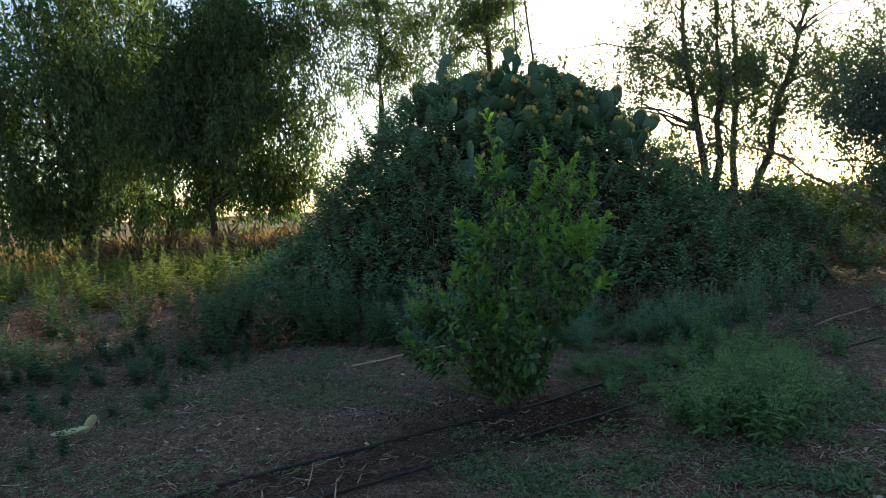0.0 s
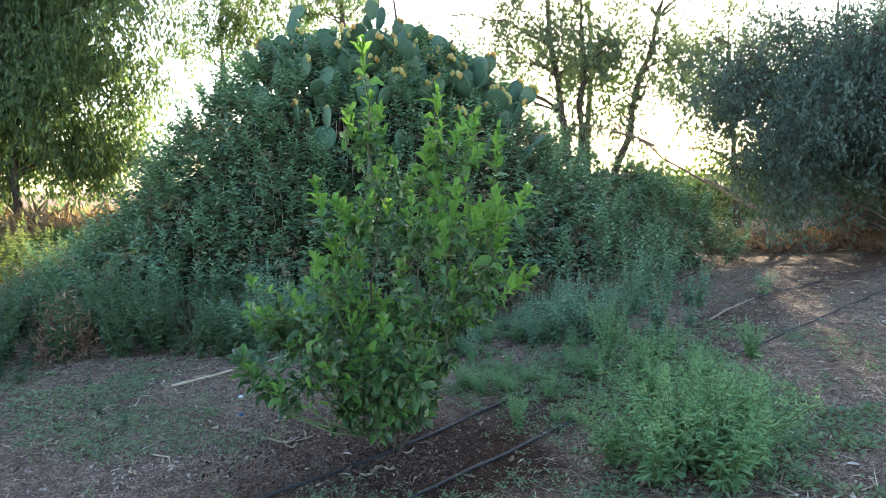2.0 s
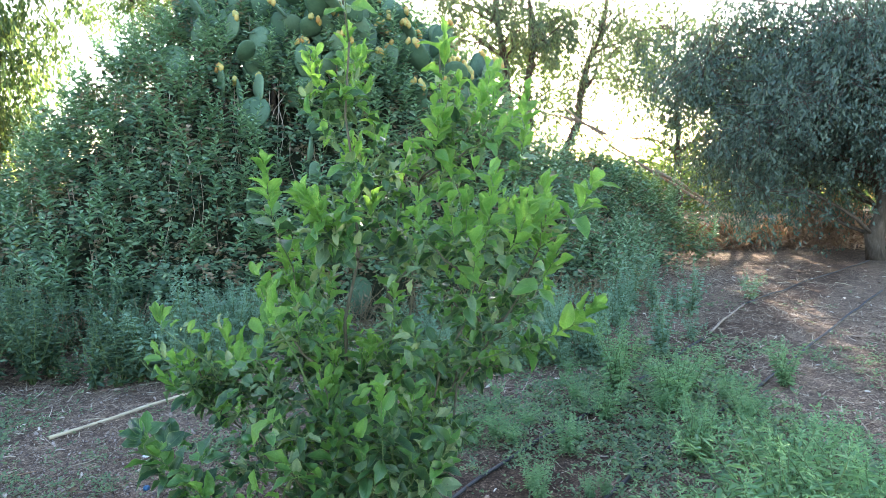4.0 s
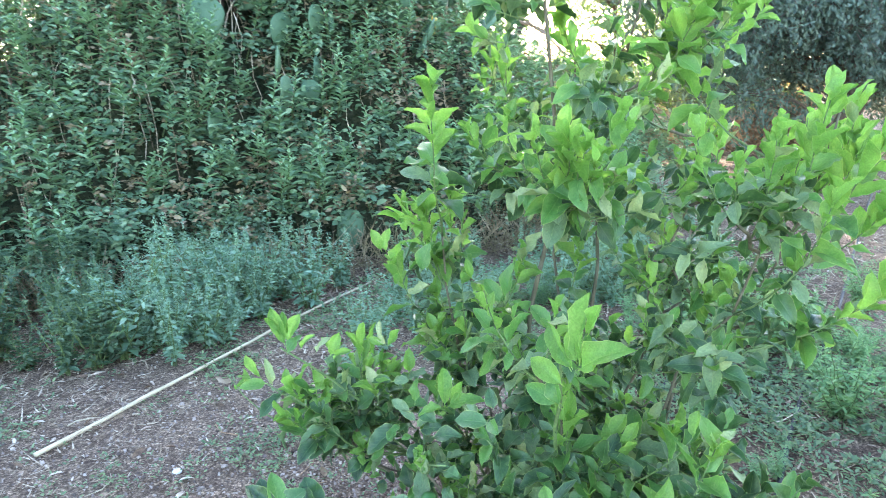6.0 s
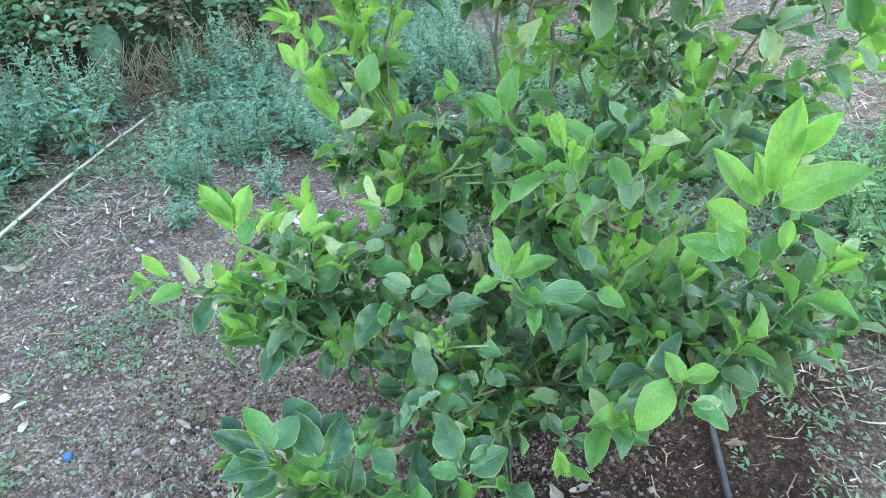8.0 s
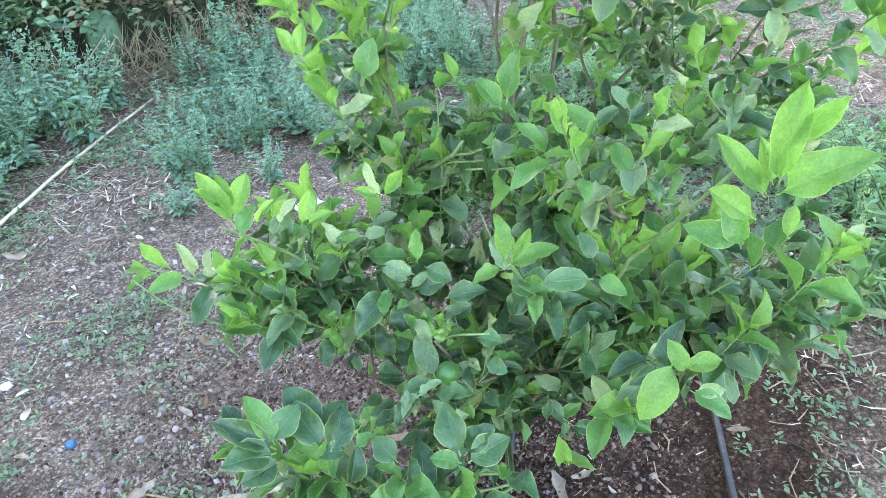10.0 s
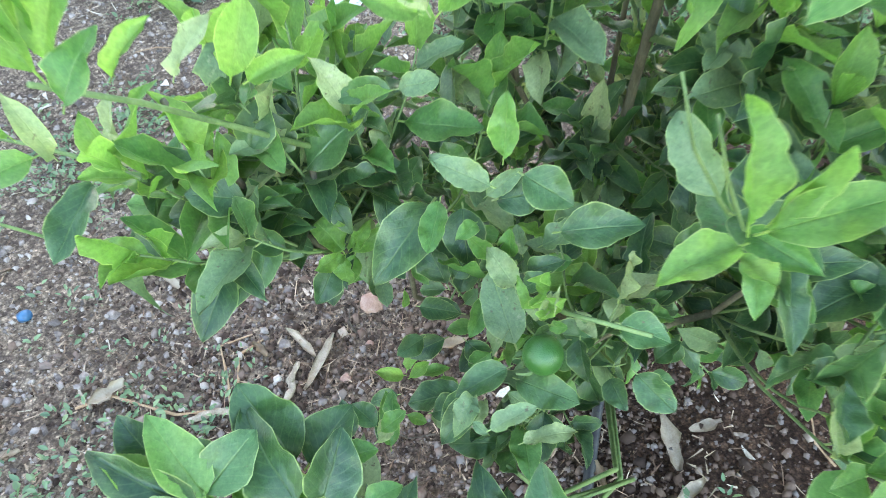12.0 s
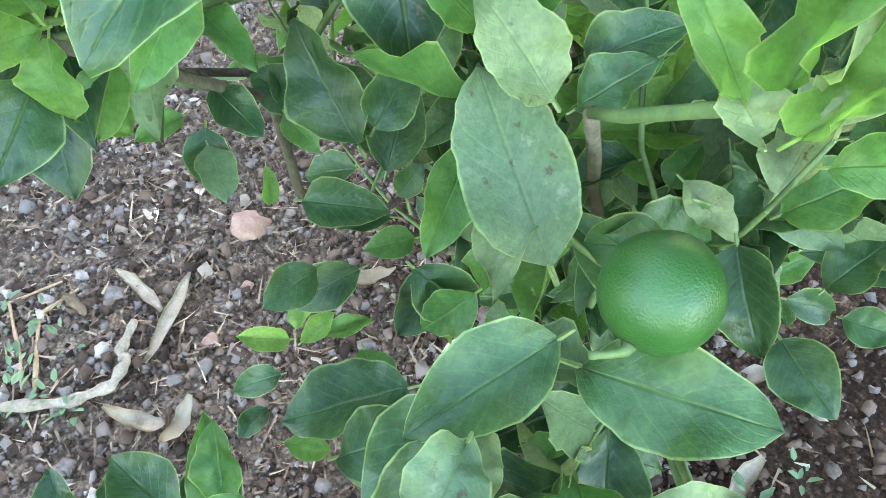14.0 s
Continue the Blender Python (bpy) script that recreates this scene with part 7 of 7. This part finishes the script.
def blue_cap(x, y):
    bm = bmesh.new()
    for k in range(2):
        bmesh.ops.create_cone(bm, segments=14, radius1=0.014 - 0.004 * k, radius2=0.013 - 0.004 * k, depth=0.02, cap_ends=k == 0)
    ob = part("plastic_litter", bm, BLUE)
    ob.matrix_basis = pose(x, y, lump(x, y) + 0.012, 62, 10, 40)
    tagged(ob, "small blue piece of plastic lying on soil", "litter")


blue_cap(-0.478, 7.327)


def crumpled(x, y, size, label, name, seed):
    bm = bmesh.new()
    bmesh.ops.create_icosphere(bm, subdivisions=3, radius=size)
    for v in bm.verts:
        v.co *= 1 + 0.55 * noise.noise(v.co / size * 2.3 + Vector((seed, 1, 2)))
        v.co.z *= 0.55
    ob = part(name, bm, WHITE, smooth=False)
    ob.location = (x, y, lump(x, y) + size * 0.3)
    tagged(ob, label, "litter")


crumpled(0.89, 7.97, 0.06, "crumpled white plastic scrap on soil", "plastic_scrap", 3)
crumpled(-0.52, 7.76, 0.018, "crumpled white paper scrap on soil", "paper_scrap", 5)
crumpled(-4.63, 9.89, 0.11, "crumpled white plastic bag among weeds", "plastic_bag", 9)
ob = thing("cactus_pad", "withered yellow cactus pad lying on soil", "cactus", (-2.97, 6.14, 0))
q = part("pad", pad_mesh(3), None, ob)
q.data.materials.clear()
q.data.materials.append(PAD_YELLOW)
q.matrix_basis = pose(-0.16, -0.02, 0.06, 80, 0, 75) @ Matrix.Diagonal((0.24, 0.24, 0.36, 1))
q = part("pad", q.data, None, ob)
q.matrix_basis = pose(0.1, 0.0, 0.05, 25, 15, 60) @ Matrix.Diagonal((0.13, 0.15, 0.17, 1))
for px, lean in ((1.5, -0.06), (2.35, -0.95)):
    st = thing("dry_stalk", "tall thin dark bare stalk behind the cactus", "stalk", (px, 15.4, 0), "tall bare stalks")
    part("culm", tube([bend((0, 0, 0), (lean, 0, 8.0), 0.03, 0.016, 12, 0, 0.03, int(px * 10))], 6), BARK, st)


# ---- dry brush and field ----
def brush(name, label, category, at, radii, n, mat, length, width, stems=True):
    t = thing(name, label, category, at)
    g = np.random.default_rng(int(abs(at[0] * 100)))
    d = unit(g.normal(size=(n, 3))) * g.random((n, 1)) ** 0.4 * np.array(radii)
    d[:, 2] = np.abs(d[:, 2])
    w = g.normal(size=(n, 3)) + (0, 0, 0.4)
    tagged(part("dry_brushwood", leaves("dry_brushwood", d, w, g.normal(size=(n, 3)), g.uniform(0.5, 1.3, n) * length, g.uniform(0.6, 1.2, n) * width, DIAMOND), mat, t), kind="stuff")


brush("brush_pile", "low pile of rust-coloured dry twigs and leaves", "brush pile", (9.8, 16.2, -0.05), (2.1, 1.6, 0.26), 3400, RUST, 0.22, 0.05)
brush("brush_pile", "low pile of rust-coloured dry twigs and leaves", "brush pile", (12.6, 16.6, -0.05), (1.6, 1.3, 0.35), 2200, RUST, 0.22, 0.05)
brush("dry_shrub", "withered rust-brown shrub under the carob tree", "shrub", (11.3, 14.8, -0.05), (0.9, 0.8, 1.1), 2600, RUST, 0.16, 0.03)
for i in range(24):
    brush("dry_weed", "withered orange-brown weed among green weeds", "weed", (rnd.uniform(-7.5, -2.2), rnd.uniform(9.2, 15.0), -0.03), (0.3, 0.3, rnd.uniform(0.4, 0.75)), 260, RUST, 0.1, 0.02)
for bx, by, br in ((-7.0, 23.2, 1.5), (-4.7, 21.8, 1.5), (-3.2, 21.0, 1.3), (-5.9, 22.0, 1.2), (-9.2, 24.2, 1.4), (-11.2, 23.6, 1.3)):
    brush("dry_shrub", "tall bleached dry grass clump at the field edge", "shrub", (bx, by, -0.1), (br * 1.3, br * 0.7, br * 0.75), 2200, DRY_GRASS, 0.5, 0.04)
for bx, by, br in ((-5.6, 20.5, 0.8), (-3.9, 19.0, 0.8), (12.0, 26.0, 2.4), (16.0, 27.0, 2.8), (9.0, 27.5, 2.0), (20.0, 25.0, 3.0)):
    brush("bush", "backlit yellow-green bush beyond the garden", "bush", (bx, by, -0.1), (br, br * 0.8, br * 0.9), 4200, SUNNY, 0.24, 0.12)


def field_grass():
    g = np.random.default_rng(90)
    n = 26000
    x, y = g.uniform(-40, 34, n), 24 + 26 * g.random(n) ** 1.4
    keep = (y > 26.5) | (x < -4) & (y > 22.5 + 0.1 * (x + 14))
    x, y = x[keep], y[keep]
    n = len(x)
    z = np.array([lump(a, b) for a, b in zip(x, y)]) - 0.03
    w = g.normal(size=(n, 3)) * 0.25 + (0, 0, 1)
    ob = part("dry_grass", leaves("dry_grass", np.stack([x, y, z], 1), w, g.normal(size=(n, 3)), g.uniform(0.4, 1.15, n), g.uniform(0.02, 0.06, n), BLADE), DRY_GRASS)
    tagged(ob, "tall bleached dry grass of a fallow field", "grass", kind="stuff")


field_grass()


# ---- the citrus leaves themselves ----
def hang_leaves():
    near = Vector((0.0, 6.15, 0.7))
    ranked = sorted(ALL_LEAVES, key=lambda l: (l[1] - near).length)
    vs, fs, uvs, mats = [], [], [], []
    order = {"dark": 0, "mid": 1, "young": 2, "sick": 3, "sick2": 4, "curl": 2, "csick": 3, "curl2": 4}
    off = 0
    for i, (kind, base, way, up, length, pick, wide) in enumerate(ranked):
        pool = (LEAF if i < 300 else COARSE_LEAF)[kind]
        me = pool[(i if pick is None else pick) % len(pool)]
        x = way.cross(up)
        if x.length < 1e-3:
            x = way.orthogonal()
        x.normalize()
        z = x.cross(way)
        m = Matrix(((x.x, way.x, z.x, base.x - FOOT.x), (x.y, way.y, z.y, base.y - FOOT.y), (x.z, way.z, z.z, base.z - FOOT.z), (0, 0, 0, 1))) @ Matrix.Diagonal((length * wide, length, length, 1)) @ Matrix.Translation((0, 0.09, 0))
        if i < 300:
            ob = new("leaf", me)
            ob.parent = citrus
            ob.matrix_basis = m
        else:
            co = np.empty(len(me.vertices) * 3)
            me.vertices.foreach_get("co", co)
            mm = np.array(m)
            vs.append(co.reshape(-1, 3) @ mm[:3, :3].T + mm[:3, 3])
            for p in me.polygons:
                fs.append([v + off for v in p.vertices])
                mats.append(order[kind])
            uv = np.zeros(len(me.loops) * 2)
            me.uv_layers[0].data.foreach_get("uv", uv)
            uvs.append(uv)
            off += len(me.vertices)
    me = bpy.data.meshes.new("foliage")
    me.from_pydata(np.concatenate(vs), [], fs)
    lay = me.uv_layers.new(name="UVMap")
    lay.data.foreach_set("uv", np.concatenate(uvs))
    for k in (LEAF_DARK, LEAF_MID, LEAF_YOUNG, LEAF_SICK, LEAF_PALE):
        me.materials.append(k)
    me.polygons.foreach_set("material_index", mats)
    me.update()
    tagged(part("foliage", me, None, citrus), kind="stuff")


hang_leaves()
